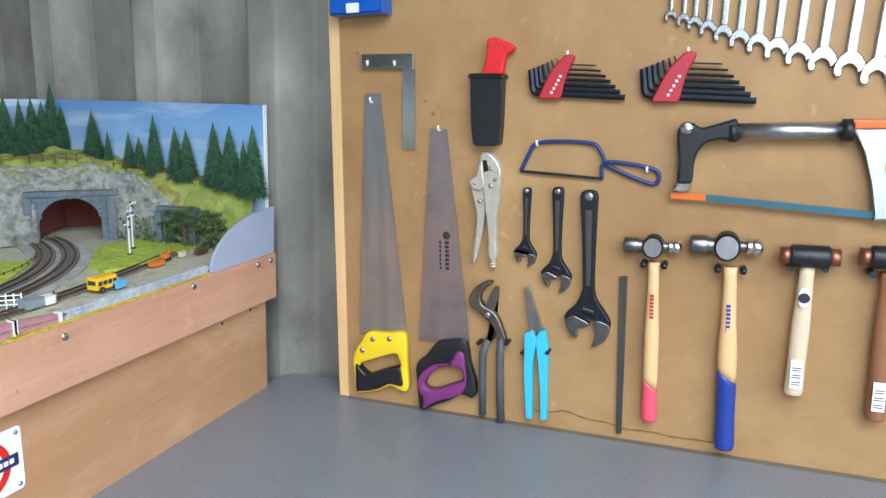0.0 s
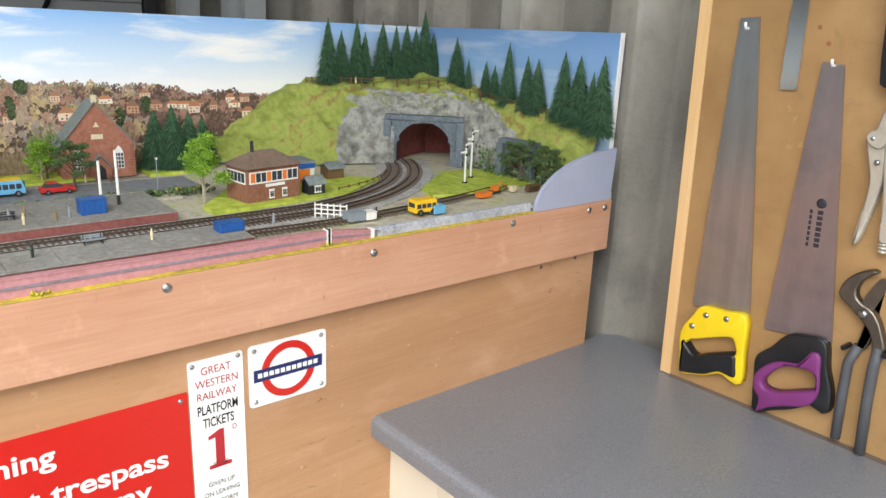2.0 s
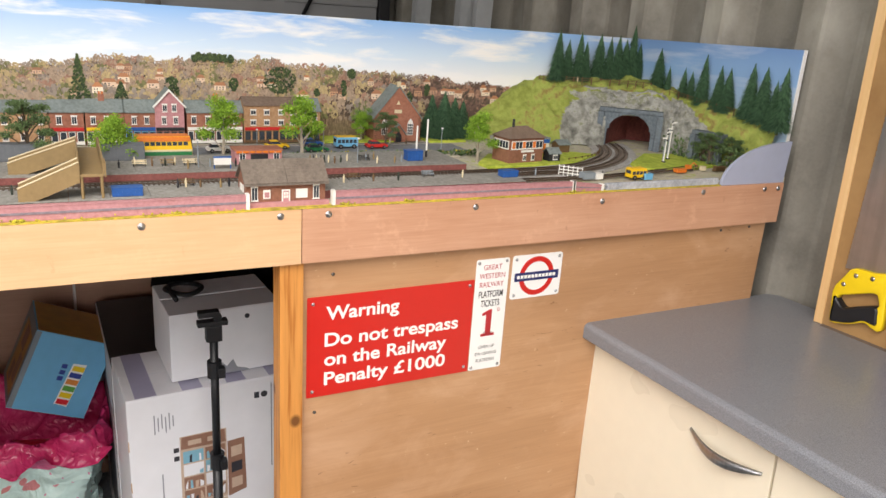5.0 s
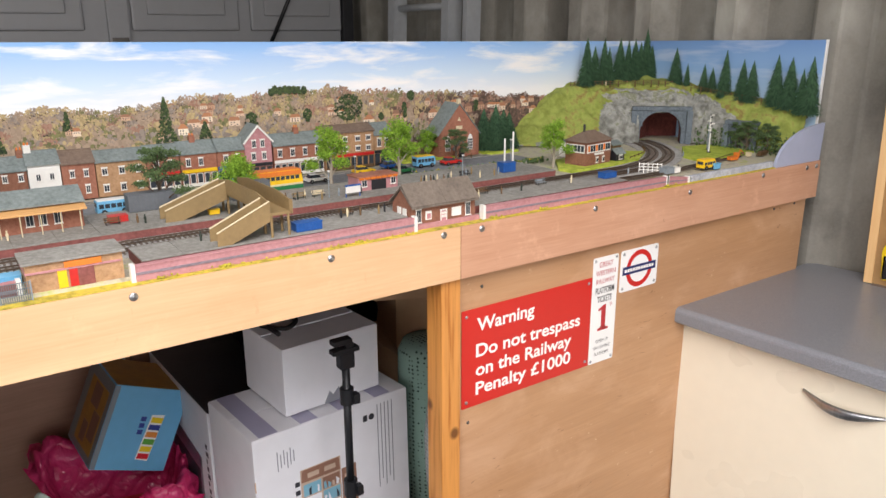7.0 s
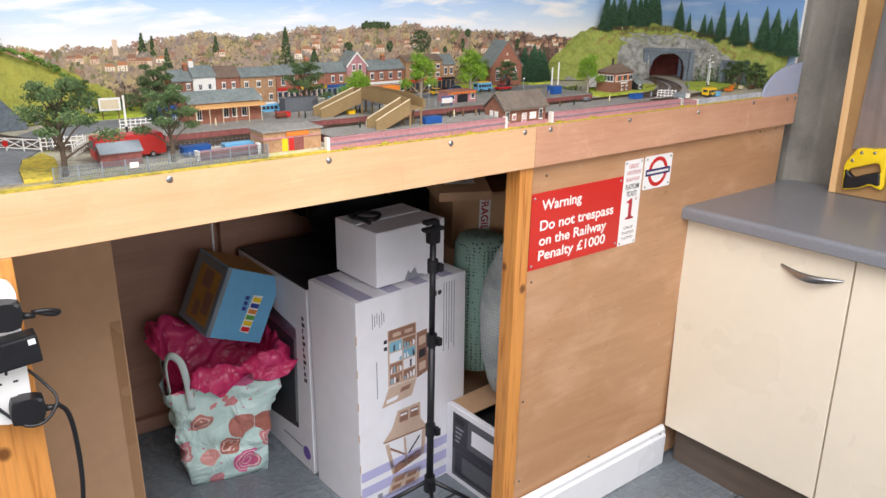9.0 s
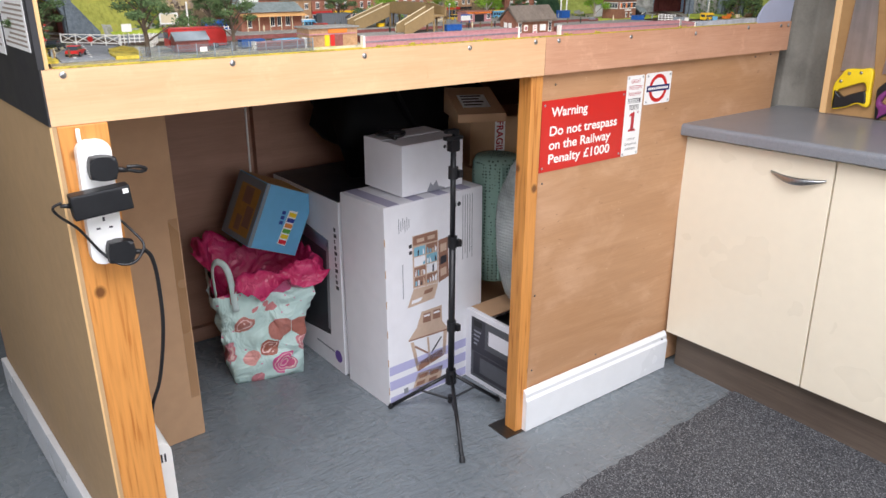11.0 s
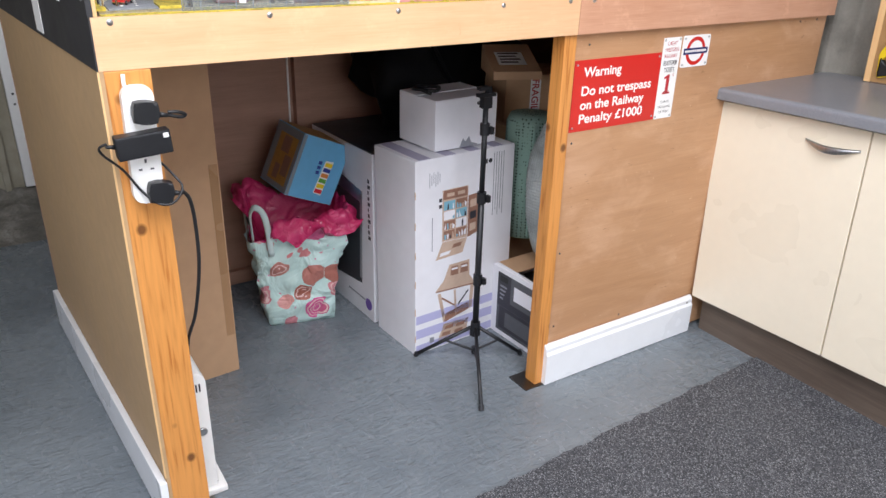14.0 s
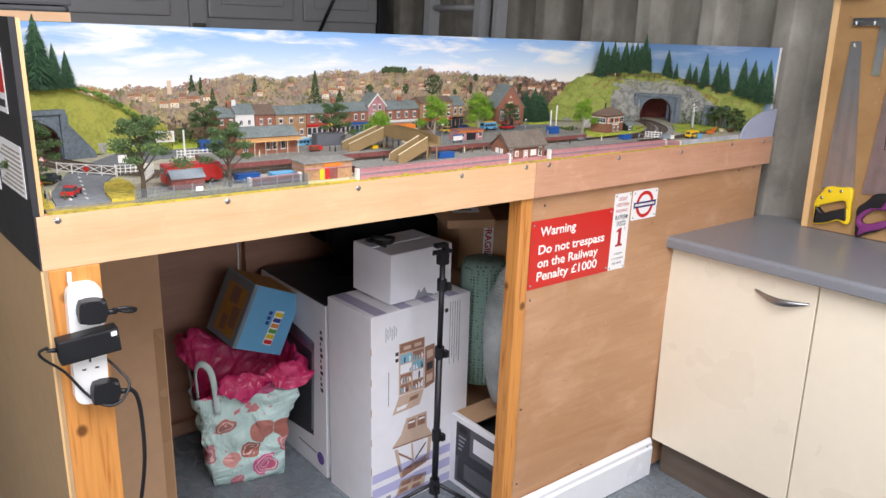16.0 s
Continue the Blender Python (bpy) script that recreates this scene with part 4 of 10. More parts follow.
for i in range(5):
    (ax, az), (bx, bz) = (-0.2920, 1.2397), (-0.2914, 1.2132)
    part("screw_ridge", cyl((ax + (bx - ax) * i / 5, BY - 0.011, az + (bz - az) * i / 5), (ax + (bx - ax) * (i + 0.7) / 5, BY - 0.011, az + (bz - az) * (i + 0.7) / 5), 0.0062, 0.0062, 14), M["nickel"], t, "", True)
hook(-0.305, 1.417)


def adjustable(top, bottom, label):
    """An adjustable wrench hanging by the hole in its handle, jaws down."""
    (x0, z0), (x1, z1) = top, bottom
    L = math.hypot(x1 - x0, z1 - z0)
    a = math.atan2(x1 - x0, z0 - z1)
    def P(*uv):
        return [(x0 + L * (u * math.cos(a) + v * math.sin(a)), z0 - L * (v * math.cos(a) - u * math.sin(a))) for u, v in uv]
    t = tool("adjustable_wrench", label, "wrench", "adjustable wrenches")
    k = L * 0.03
    round_part("handle", P(*[(-0.030, 0.0), (0.030, 0.0), (0.052, 0.03), (0.050, 0.10), (0.040, 0.35), (0.036, 0.60), (0.052, 0.69), (0.105, 0.77), (0.138, 0.83), (0.128, 0.87), (0.05, 0.83), (-0.09, 0.80), (-0.145, 0.83), (-0.142, 0.79), (-0.075, 0.72), (-0.040, 0.64), (-0.034, 0.58), (-0.038, 0.35), (-0.050, 0.10), (-0.052, 0.03)]), "blackened", t, k + 0.006, 0.001, 0.0022, "", 3)
    part("web", prism(P(*[(-0.020, 0.12), (0.020, 0.12), (0.014, 0.60), (-0.012, 0.60)]), BY - k - 0.0064, BY - k - 0.0058, 1), M["dark_steel"], t)
    round_part("fixed_jaw", P(*[(0.03, 0.825), (0.09, 0.83), (0.132, 0.855), (0.125, 0.92), (0.085, 0.97), (0.025, 1.0), (0.04, 0.95), (0.052, 0.91), (0.035, 0.865)]), "hammer_steel", t, k + 0.0065, 0.0015, 0.0015, "worn grey jaw", 3)
    round_part("moving_jaw", P(*[(-0.145, 0.835), (-0.10, 0.80), (-0.03, 0.825), (0.01, 0.85), (-0.03, 0.875), (-0.075, 0.885), (-0.065, 0.94), (-0.105, 0.935), (-0.135, 0.88)]), "hammer_steel", t, k + 0.006, 0.002, 0.0015, "worn grey jaw", 3)
    q = P((-0.035, 0.755), (0.035, 0.775))
    part("adjuster", cyl((q[0][0], BY - k - 0.004, q[0][1]), (q[1][0], BY - k - 0.004, q[1][1]), L * 0.024, L * 0.024, 10), M["blackened"], t)
    c = P((0, 0.035))[0]
    part("eye", add_lathe(bmesh.new(), [(L * 0.026, 0), (L * 0.026, 0.001), (L * 0.02, 0.0015)], 14, Matrix.Translation((c[0], BY - k - 0.006, c[1])) @ Euler((radians(90), 0, 0)).to_matrix().to_4x4()), M["steel"], t, "", True)


adjustable((-0.228, 1.363), (-0.231, 1.219), "small blackened adjustable wrench on the tool board")
adjustable((-0.172, 1.365), (-0.173, 1.175), "medium blackened adjustable wrench on the tool board")
adjustable((-0.117, 1.361), (-0.114, 1.080), "large blackened adjustable wrench on the tool board")

# water pump pliers
t = tool("pump_pliers", "worn water pump pliers with grey grips", "pliers")
round_part("jaw", [(-0.2863, 1.1768), (-0.2816, 1.1727), (-0.2835, 1.1542), (-0.2914, 1.1331), (-0.2983, 1.1129), (-0.3024, 1.0897), (-0.3066, 1.0654), (-0.2936, 1.0706), (-0.2865, 1.0947), (-0.2896, 1.1105), (-0.2994, 1.1296), (-0.3037, 1.1415), (-0.2960, 1.1597)], "worn_steel", t, 0.011, 0.001, 0.002, "", 3)
round_part("jaw", [(-0.3375, 1.1501), (-0.3308, 1.1673), (-0.3164, 1.1813), (-0.2984, 1.1892), (-0.2908, 1.1858), (-0.3030, 1.1767), (-0.3124, 1.1644), (-0.3141, 1.1489), (-0.3058, 1.1387), (-0.2915, 1.1321), (-0.2804, 1.1189), (-0.2725, 1.1009), (-0.2659, 1.0761), (-0.2818, 1.0720), (-0.2849, 1.0878), (-0.2929, 1.1038), (-0.3069, 1.1173), (-0.3219, 1.1297), (-0.3351, 1.1402)], "worn_steel", t, 0.017, 0.004, 0.0025, "", 3)
stud("pivot", -0.3007, 1.1238, 0.0062, 0.0165, "steel", t, 0.004)
rod("grip", [(-0.3023, 1.0730), (-0.3125, 1.0452), (-0.3137, 1.0003), (-0.3138, 0.9211)], 0.0072, "grey_rubber", t, 0.010, 12)
rod("grip", [(-0.2746, 1.0795), (-0.2780, 1.0493), (-0.2786, 0.9986), (-0.2770, 0.9134)], 0.0076, "grey_rubber", t, 0.012, 12)
for p in [(-0.318, 1.068), (-0.263, 1.073)]:
    part("peg", cyl((p[0], BY, p[1]), (p[0], BY - 0.022, p[1]), 0.004, 0.004, 10), M["black_plastic"], t)
# tin snips
t = tool("tin_snips", "tin snips with pale blue grips", "snips")
flat_part("blade", [(-0.230, 1.181), (-0.223, 1.182), (-0.211, 1.144), (-0.197, 1.104), (-0.218, 1.092), (-0.226, 1.126)], "steel", t, 0.012, 0.003, 0.001)
flat_part("grip", [(-0.230, 1.094), (-0.216, 1.101), (-0.206, 1.085), (-0.214, 1.040), (-0.215, 0.927), (-0.227, 0.929), (-0.230, 1.017)], "cyan", t, 0.018, 0.002, 0.004)
flat_part("grip", [(-0.210, 1.084), (-0.203, 1.100), (-0.191, 1.105), (-0.186, 1.071), (-0.187, 0.931), (-0.199, 0.927), (-0.199, 1.042)], "cyan", t, 0.018, 0.002, 0.004)
for p in [(-0.233, 1.058), (-0.186, 1.063)]:
    part("peg", cyl((p[0], BY, p[1]), (p[0], BY - 0.022, p[1]), 0.0035, 0.0035, 10), M["black_plastic"], t)
# flat file
t = tool("steel_strip", "narrow grey steel file hung upright", "file")
flat_part("blade", [(-0.062, 1.211), (-0.049, 1.212), (-0.051, 0.919), (-0.061, 0.917)], "dark_steel", t, 0.006, 0.001, 0.0006)


def handle_shape(top, bottom, w0, w1, name, mat, parent, split=None, tip=None):
    """An oval turned hammer handle with a waist and a swelling grip; the dipped end is cut slanting."""
    (x0, z0), (x1, z1) = top, bottom
    off = 0.019
    rows = [(0.0, w0 * 0.95), (0.06, w0 * 0.9), (0.16, w0 * 0.94), (0.3, w0 * 1.06), (0.45, w1 * 0.96), (0.6, w1 * 0.97), (0.8, w1 * 0.93), (0.95, w1), (0.985, w1 * 0.98), (1.0, w1 * 0.86)]
    def width(k):
        for (k0, r0), (k1, r1) in zip(rows, rows[1:]):
            if k0 <= k <= k1:
                return (r0 + (r1 - r0) * (k - k0) / (k1 - k0)) / 2
        return w1 / 2
    def piece(a, b, slant_a, slant_b, grow):
        bm = bmesh.new()
        ks = [a] + [a + (b - a) * i / 14 for i in range(1, 14)] + ([b] if b < 1 else [0.975, 0.992, 1.0])
        rings = []
        for i, k in enumerate(sorted(ks)):
            r = width(k) + grow
            near_a, near_b = max(0.0, 1 - abs(k - a) / 0.15), max(0.0, 1 - abs(k - b) / 0.15)
            cx, cz = x0 + (x1 - x0) * k, z0 + (z1 - z0) * k
            ring = []
            for j in range(18):
                w = j * math.tau / 18
                ring.append(bm.verts.new((cx + r * math.cos(w), BY - off - 0.82 * r * math.sin(w), cz - r * math.cos(w) * (slant_a * near_a + slant_b * near_b))))
            rings.append(ring)
        for p, q in zip(rings, rings[1:]):
            for j in range(18):
                bm.faces.new((p[j], p[(j + 1) % 18], q[(j + 1) % 18], q[j]))
        bm.faces.new(rings[0])
        bm.faces.new(rings[-1])
        bmesh.ops.recalc_face_normals(bm, faces=bm.faces)
        return bm
    if split is None:
        return part(name, piece(0, 1, 0, 0, 0), M[mat], parent, "", True)
    h = part(name, piece(0, split, 0, 0.75, 0), M[mat], parent, "", True)
    part("dipped_end", piece(split, 1, 0.75, 0, 0.0003), M[tip], parent, "painted handle end", True)
    return h


def ball_hammer(l, r, top, bottom, w0, w1, split, tip, label):
    """Ball pein hammer hung by its head on two pegs: flat face, neck, oval cheek, neck and ball."""
    t = tool("ball_pein_hammer", label, "hammer", "hammers")
    L = r[0] - l[0]
    z = (l[1] + r[1]) / 2
    s = L / 0.1
    m = Matrix.Translation((l[0], BY - 0.019, z)) @ Euler((0, radians(90), 0)).to_matrix().to_4x4()
    def turned(name, prof, mat, note=""):
        return part(name, add_lathe(bmesh.new(), [(a * 1.22 * s, b * s) for a, b in prof], 24, m), M[mat], t, note, True)
    head = turned("head", [(0.0095, 0), (0.0112, 0.0015), (0.0118, 0.004), (0.0118, 0.021), (0.0110, 0.025), (0.0092, 0.029), (0.0090, 0.034), (0.0105, 0.038), (0.0135, 0.044), (0.014, 0.052), (0.0125, 0.060), (0.0085, 0.066), (0.0062, 0.072), (0.0066, 0.078)], "hammer_steel", "worn dark steel head")
    turned("ball", [(0.0064, 0.0765), (0.0098, 0.0785), (0.0100, 0.0815), (0.0078, 0.083), (0.0098, 0.0865), (0.0104, 0.0905), (0.0092, 0.0955), (0.006, 0.0988), (0.002, 0.1)], "chrome", "bright rounded ball end")
    c = l[0] + 0.0515 * s
    cheek = Matrix.Translation((c, BY - 0.019, z)) @ Euler((radians(90), 0, 0)).to_matrix().to_4x4() @ Matrix.Diagonal((1, 1.12, 1, 1))
    part("cheek", add_lathe(bmesh.new(), [(0.0150 * s, -0.016 * s), (0.0180 * s, -0.013 * s), (0.0180 * s, 0.015 * s), (0.0160 * s, 0.0178 * s)], 24, cheek), M["blackened"], head, "blackened oval cheek")
    part("polished_face", add_lathe(bmesh.new(), [(0.0150 * s, 0.0174 * s), (0.0150 * s, 0.0184 * s)], 24, cheek), M["steel"], head, "bright flat cheek")
    h = handle_shape(top, bottom, w0, w1, "handle", "hickory", t, split, tip)
    zt = top[1]
    for dx in (-w0 * 0.85, w0 * 0.85):
        part("peg", cyl((top[0] + dx, BY, zt - 0.004), (top[0] + dx, BY - 0.030, zt - 0.004), 0.0052, 0.0052, 12), M["black_plastic"], t, "", True)
    for i in range(7):
        k = 0.20 + 0.022 * i
        x, zc = top[0] + (bottom[0] - top[0]) * k - 0.001, top[1] + (bottom[1] - top[1]) * k
        y = BY - 0.019 - 0.82 * w0 * 0.5
        part("stamp", box(x - 0.0034, x + 0.0034, y - 0.0008, y + 0.001, zc - 0.0022, zc + 0.0022), M["letter_red"] if tip == "coral_paint" else M["royal_paint"], h, "small printed mark")
    return t


ball_hammer((-0.0549, 1.2708), (0.0399, 1.2710), (-0.004, 1.243), (-0.003, 0.958), 0.020, 0.026, 0.77, "coral_paint", "ball pein hammer with a coral-dipped wooden handle")
ball_hammer((0.0519, 1.2762), (0.1644, 1.2784), (0.117, 1.242), (0.123, 0.924), 0.023, 0.032, 0.59, "royal_paint", "heavy ball pein hammer with a blue-dipped wooden handle")


def mallet(l, r, top, bottom, wood_name, label):
    t = tool("copper_mallet", label, "mallet", "mallets")
    L, z = r[0] - l[0], (l[1] + r[1]) / 2
    m = Matrix.Translation((l[0], BY - 0.024, z)) @ Euler((0, radians(90), 0)).to_matrix().to_4x4()
    head = part("head", add_lathe(bmesh.new(), [(0.0150, 0.165 * L), (0.0172, 0.18 * L), (0.0180, 0.21 * L), (0.0180, 0.79 * L), (0.0172, 0.82 * L), (0.0150, 0.835 * L)], 28, m), M["black_plastic"], t, "black cast head", True)
    stud("plug", l[0] + 0.5 * L, z, 0.0035, 0.0417, "blackened", head, 0.001)
    for a, b in ((0, 0.2), (0.8, 1.0)):
        part("face", cyl((l[0] + a * L, BY - 0.024, z), (l[0] + b * L, BY - 0.024, z), 0.0140, 0.0140, 20), M["copper"], t, "dull copper face", True)
    h = handle_shape(top, bottom, 0.024, 0.029, "handle", wood_name, t)
    x, zc = top[0] + (bottom[0] - top[0]) * 0.8, top[1] + (bottom[1] - top[1]) * 0.82
    s = part("label", box(x - 0.009, x + 0.009, BY - 0.034, BY - 0.0325, zc - 0.024, zc + 0.024), M["sign_white"], h, "white barcode label")
    for i in range(9):
        if i % 3 != 2:
            part("bar", box(x - 0.007, x + 0.007, BY - 0.0344, BY - 0.034, zc - 0.018 + i * 0.004, zc - 0.0165 + i * 0.004), M["ink"], h)
    for dx in (-0.024, 0.024):
        part("peg", cyl((top[0] + dx, BY, top[1] - 0.002), (top[0] + dx, BY - 0.03, top[1] - 0.002), 0.0055, 0.0055, 10), M["black_plastic"], t)
    return t


t = mallet((0.189, 1.265), (0.274, 1.270), (0.230, 1.251), (0.223, 1.036), "ash_wood", "black-headed mallet with copper faces and pale handle")
badge = part("badge", add_lathe(bmesh.new(), [(0.0085, 0), (0.0085, 0.002), (0.004, 0.003)], 18, Matrix.Translation((0.227, BY - 0.0315, 1.202)) @ Euler((radians(90), 0, 0)).to_matrix().to_4x4() @ Matrix.Diagonal((1, 1.9, 1, 1))), M["sign_white"], t, "white printed badge")
part("badge_ring", add_lathe(bmesh.new(), [(0.0085, 0), (0.0085, 0.0032), (0.005, 0.0036)], 18, Matrix.Translation((0.227, BY - 0.0315, 1.202)) @ Euler((radians(90), 0, 0)).to_matrix().to_4x4()), M["ink"], badge)
mallet((0.300, 1.269), (0.386, 1.274), (0.343, 1.247), (0.343, 1.008), "brown_wood", "black-headed mallet with copper faces and brown handle")


def spanner(i, foot, lean):
    """Combination spanner, ring up, open jaw down."""
    x, z = foot
    L = 0.115 + 0.0125 * i
    w = 0.0030 + 0.00045 * i
    J = 0.0082 + 0.0010 * i
    t = tool("spanner", "chrome combination spanner in a graded row", "spanner", "row of spanners")
    def P(*uv):
        return [(x + u + lean * v, z + v) for u, v in uv]
    flat_part("shank", P((-w, J * 1.6), (w, J * 1.6), (w * 1.05, L - J), (-w * 1.05, L - J)), "spanner_chrome", t, 0.009, 0.003, 0.0022)
    round_part("jaw", P((-w, J * 1.9), (-J, J * 1.2), (-J * 1.15, J * 0.4), (-J * 0.9, -J * 0.1), (-J * 0.45, 0.0), (-J * 0.5, J * 0.55), (0, J * 0.9), (J * 0.5, J * 0.6), (J * 0.7, J * 0.15), (J * 1.1, J * 0.45), (J * 1.1, J * 1.1), (w, J * 1.9)), "spanner_chrome", t, 0.0098, 0.0025, 0.0018, "", 3)
    c = P((0, L))[0]
    m = Matrix.Translation((c[0], BY - 0.002, c[1])) @ Euler((radians(90), 0, 0)).to_matrix().to_4x4()
    ring = bmesh.new()
    k = [[ring.verts.new(m @ Vector((r * math.cos(a), r * math.sin(a), h))) for a in [j * math.tau / 20 for j in range(20)]] for r, h in ((J, 0), (J, 0.009), (J * 0.6, 0.009), (J * 0.6, 0))]
    for a, b in zip(k, k[1:] + k[:1]):
        for j in range(20):
            ring.faces.new((a[j], a[(j + 1) % 20], b[(j + 1) % 20], b[j]))
    part("ring", ring, M["spanner_chrome"], t, "", True)


feet = [(0.005, 1.637), (0.025, 1.629), (0.042, 1.622), (0.062, 1.613), (0.085, 1.603), (0.109, 1.593), (0.136, 1.584), (0.163, 1.574), (0.194, 1.564), (0.227, 1.554), (0.264, 1.544), (0.301, 1.532), (0.340, 1.521), (0.380, 1.510)]
for i, p in enumerate(feet):
    spanner(i, p, 0.02 + 0.006 * i)

# blue plastic case above
t = tool("plastic_case", "blue translucent plastic tool case on the board", "case")
(cx0, cz1), (cx1, cz0) = [(-0.594, 1.679), (-0.484, 1.673)]
part("body", box(cx0, cx1, BY - 0.04, BY - 0.001, cz0, cz0 + 0.16, 0.006), M["blue_case"], t)
part("lid", box(cx0 + 0.004, cx1 - 0.004, BY - 0.046, BY - 0.0405, cz0 + 0.004, cz0 + 0.155, 0.004), M["blue_case"], t, "clear blue lid")
part("clasp", box(cx0 + 0.04, cx0 + 0.065, BY - 0.05, BY - 0.0462, cz0 + 0.003, cz0 + 0.02, 0.002), M["white_plastic"], t, "pale clasp")
# old screw holes and a tide mark in the board
bm = bmesh.new()
for x, z in [(-0.395, 1.514), (-0.276, 1.280), (-0.084, 1.290), (-0.551, 1.628), (-0.411, 1.537)]:
    add_cyl(bm, (x, BY + 0.002, z), (x, BY - 0.0004, z), 0.0035, 0.0035, 10)
part("screw_hole", bm, M["brown_wood"], tb, "old brown filled screw holes")
tide = [(p.x, p.z) for p in smooth_path([(x, 0, z) for x, z in [(-0.2326, 0.9415), (-0.1897, 0.9384), (-0.1552, 0.9455), (-0.1166, 0.9357), (-0.0795, 0.9339), (-0.0428, 0.9262), (-0.0007, 0.9270), (0.0401, 0.9230), (0.0861, 0.9236), (0.1309, 0.9204)]], 8)]
part("tide_mark", prism([(x, z + 0.0012 + 0.0006 * math.sin(x * 190)) for x, z in tide] + [(x, z - 0.0010 + 0.0005 * math.sin(x * 310)) for x, z in reversed(tide)], BY - 0.0007, BY - 0.0001, 1), M["board_stain"], tb, "brown water line in the board").matrix_basis = tb.matrix_basis.inverted() @ TK


# ---- things under the table ----
M["carton_white"] = plain("white_carton", rgb("e6e6ea"), 0.5, scale=18, vary=0.05, bump=0.05)
M["carton_lilac"] = plain("lilac_print", rgb("b3b2d6"), 0.5, scale=18, vary=0.05, bump=0)
M["carton_mauve"] = plain("mauve_print", rgb("a5a2ba"), 0.5, scale=18, vary=0.05, bump=0)
M["cardboard"] = plain("brown_cardboard", rgb("bf9b78"), 0.8, scale=25, vary=0.08, bump=0.1, world_space=True)
M["tape"] = plain("parcel_tape", rgb("a8835e"), 0.3, scale=25, vary=0.06)
M["print_brown"] = plain("print_brown", rgb("8f6a58"), 0.5, vary=0.15, bump=0)
M["print_tan"] = plain("print_tan", rgb("c3ab97"), 0.5, vary=0.1, bump=0)
M["print_blue"] = plain("print_blue", rgb("7fb1c4"), 0.5, vary=0.1, bump=0)
M["print_dark"] = plain("print_dark", rgb("34343a"), 0.45, vary=0.15, bump=0)
M["print_grey"] = plain("print_grey", rgb("8d8f96"), 0.45, vary=0.1, bump=0)
M["print_violet"] = plain("print_violet", rgb("6b4fa0"), 0.45, vary=0.1, bump=0)


def carton(name, label, m, w, d, h, mat="carton_white", category="box", gap=0.002):
    """A closed carton: local x depth (front at 0, running back to -d), y width, z up; flaps meet on top."""
    c = thing(name, label, category, m)
    part("body", box(-d, 0, 0, w, 0.0005, h - 0.003, 0.002), M[mat], c)
    part("flap", box(-d / 2 + gap / 2, -0.001, 0.001, w - 0.001, h - 0.0032, h, 0.0008), M[mat], c)
    part("flap", box(-d + 0.001, -d / 2 - gap / 2, 0.001, w - 0.001, h - 0.0032, h, 0.0008), M[mat], c)
    return c


def print_front(c, y0, y1, z0, z1, mat, k=1, name="print", shear=0.0, label=""):
    """A printed patch on the front (+x) face."""
    bm = bmesh.new()
    s = shear * (z1 - z0)
    add_prism(bm, [(y0, z0), (y1, z0), (y1 + s, z1), (y0 + s, z1)], 0.0001, 0.0004 * k, axis=0)
    return part(name, bm, M[mat], c, label)


# tall white carton with printed pictures of a toy house
big = carton("doll_house_carton", "tall white carton printed with a dolls' house, striped lilac edges", pose(-1.143, -0.050, 0, 0, -1.0, 3.5), 0.412, 0.245, 0.700)
W, H = 0.412, 0.700
for z0, z1 in ((0.006, 0.036), (0.062, 0.096), (0.118, 0.150)):
    print_front(big, 0.003, W - 0.003, z0, z1, "carton_lilac", name="stripe")
for i in range(4):
    y = 0.02 + i * 0.10
    bm = box(-0.245, -0.005, y, y + 0.045, H, H + 0.0004)
    part("stripe", bm, M["carton_mauve"], big, "grey lilac stripe")
def print_shape(c, pts, mat, k=1, name="print", label=""):
    return part(name, prism(pts, 0.0001, 0.0004 * k, 0), M[mat], c, label)


pic = print_shape(big, [(0.108, 0.405), (0.214, 0.400), (0.214, 0.586), (0.108, 0.586)], "print_tan", 1, "picture", "printed picture of a toy house")
print_shape(pic, [(0.110, 0.553), (0.212, 0.551), (0.210, 0.584), (0.112, 0.584)], "print_brown", 2, "gable")
for y0 in (0.126, 0.170):
    print_shape(pic, [(y0, 0.561), (y0 + 0.030, 0.561), (y0 + 0.030, 0.573), (y0, 0.573)], "print_tan", 3, "panel")
rng = random.Random(19)
for i in range(2):
    for j in range(4):
        u0, w0 = 0.114 + 0.050 * i, 0.410 + 0.035 * j
        room = print_shape(pic, [(u0, w0), (u0 + 0.046, w0), (u0 + 0.046, w0 + 0.031), (u0, w0 + 0.031)], ("print_brown", "print_brown", "carton_white", "print_blue")[(j + i) % 4], 2, "room")
        for q in range(4):
            a, b = u0 + 0.003 + 0.011 * q, w0 + 0.001
            print_shape(pic, [(a, b), (a + rng.uniform(0.004, 0.009), b), (a + rng.uniform(0.004, 0.009), b + rng.uniform(0.008, 0.026)), (a, b + rng.uniform(0.008, 0.026))], rng.choice(("carton_white", "print_tan", "print_dark", "print_blue", "carton_white")), 3, "furnishing")
print_shape(pic, [(0.160, 0.402), (0.164, 0.402), (0.164, 0.551), (0.160, 0.551)], "print_tan", 4, "upright")
door = print_shape(big, [(0.216, 0.398), (0.260, 0.410), (0.256, 0.552), (0.216, 0.549)], "print_brown", 1, "picture", "printed open toy door")
for j in range(3):
    print_shape(door, [(0.224, 0.418 + 0.043 * j), (0.250, 0.422 + 0.043 * j), (0.250, 0.448 + 0.043 * j), (0.224, 0.446 + 0.043 * j)], "print_dark" if j == 1 else "print_tan", 2, "panel")
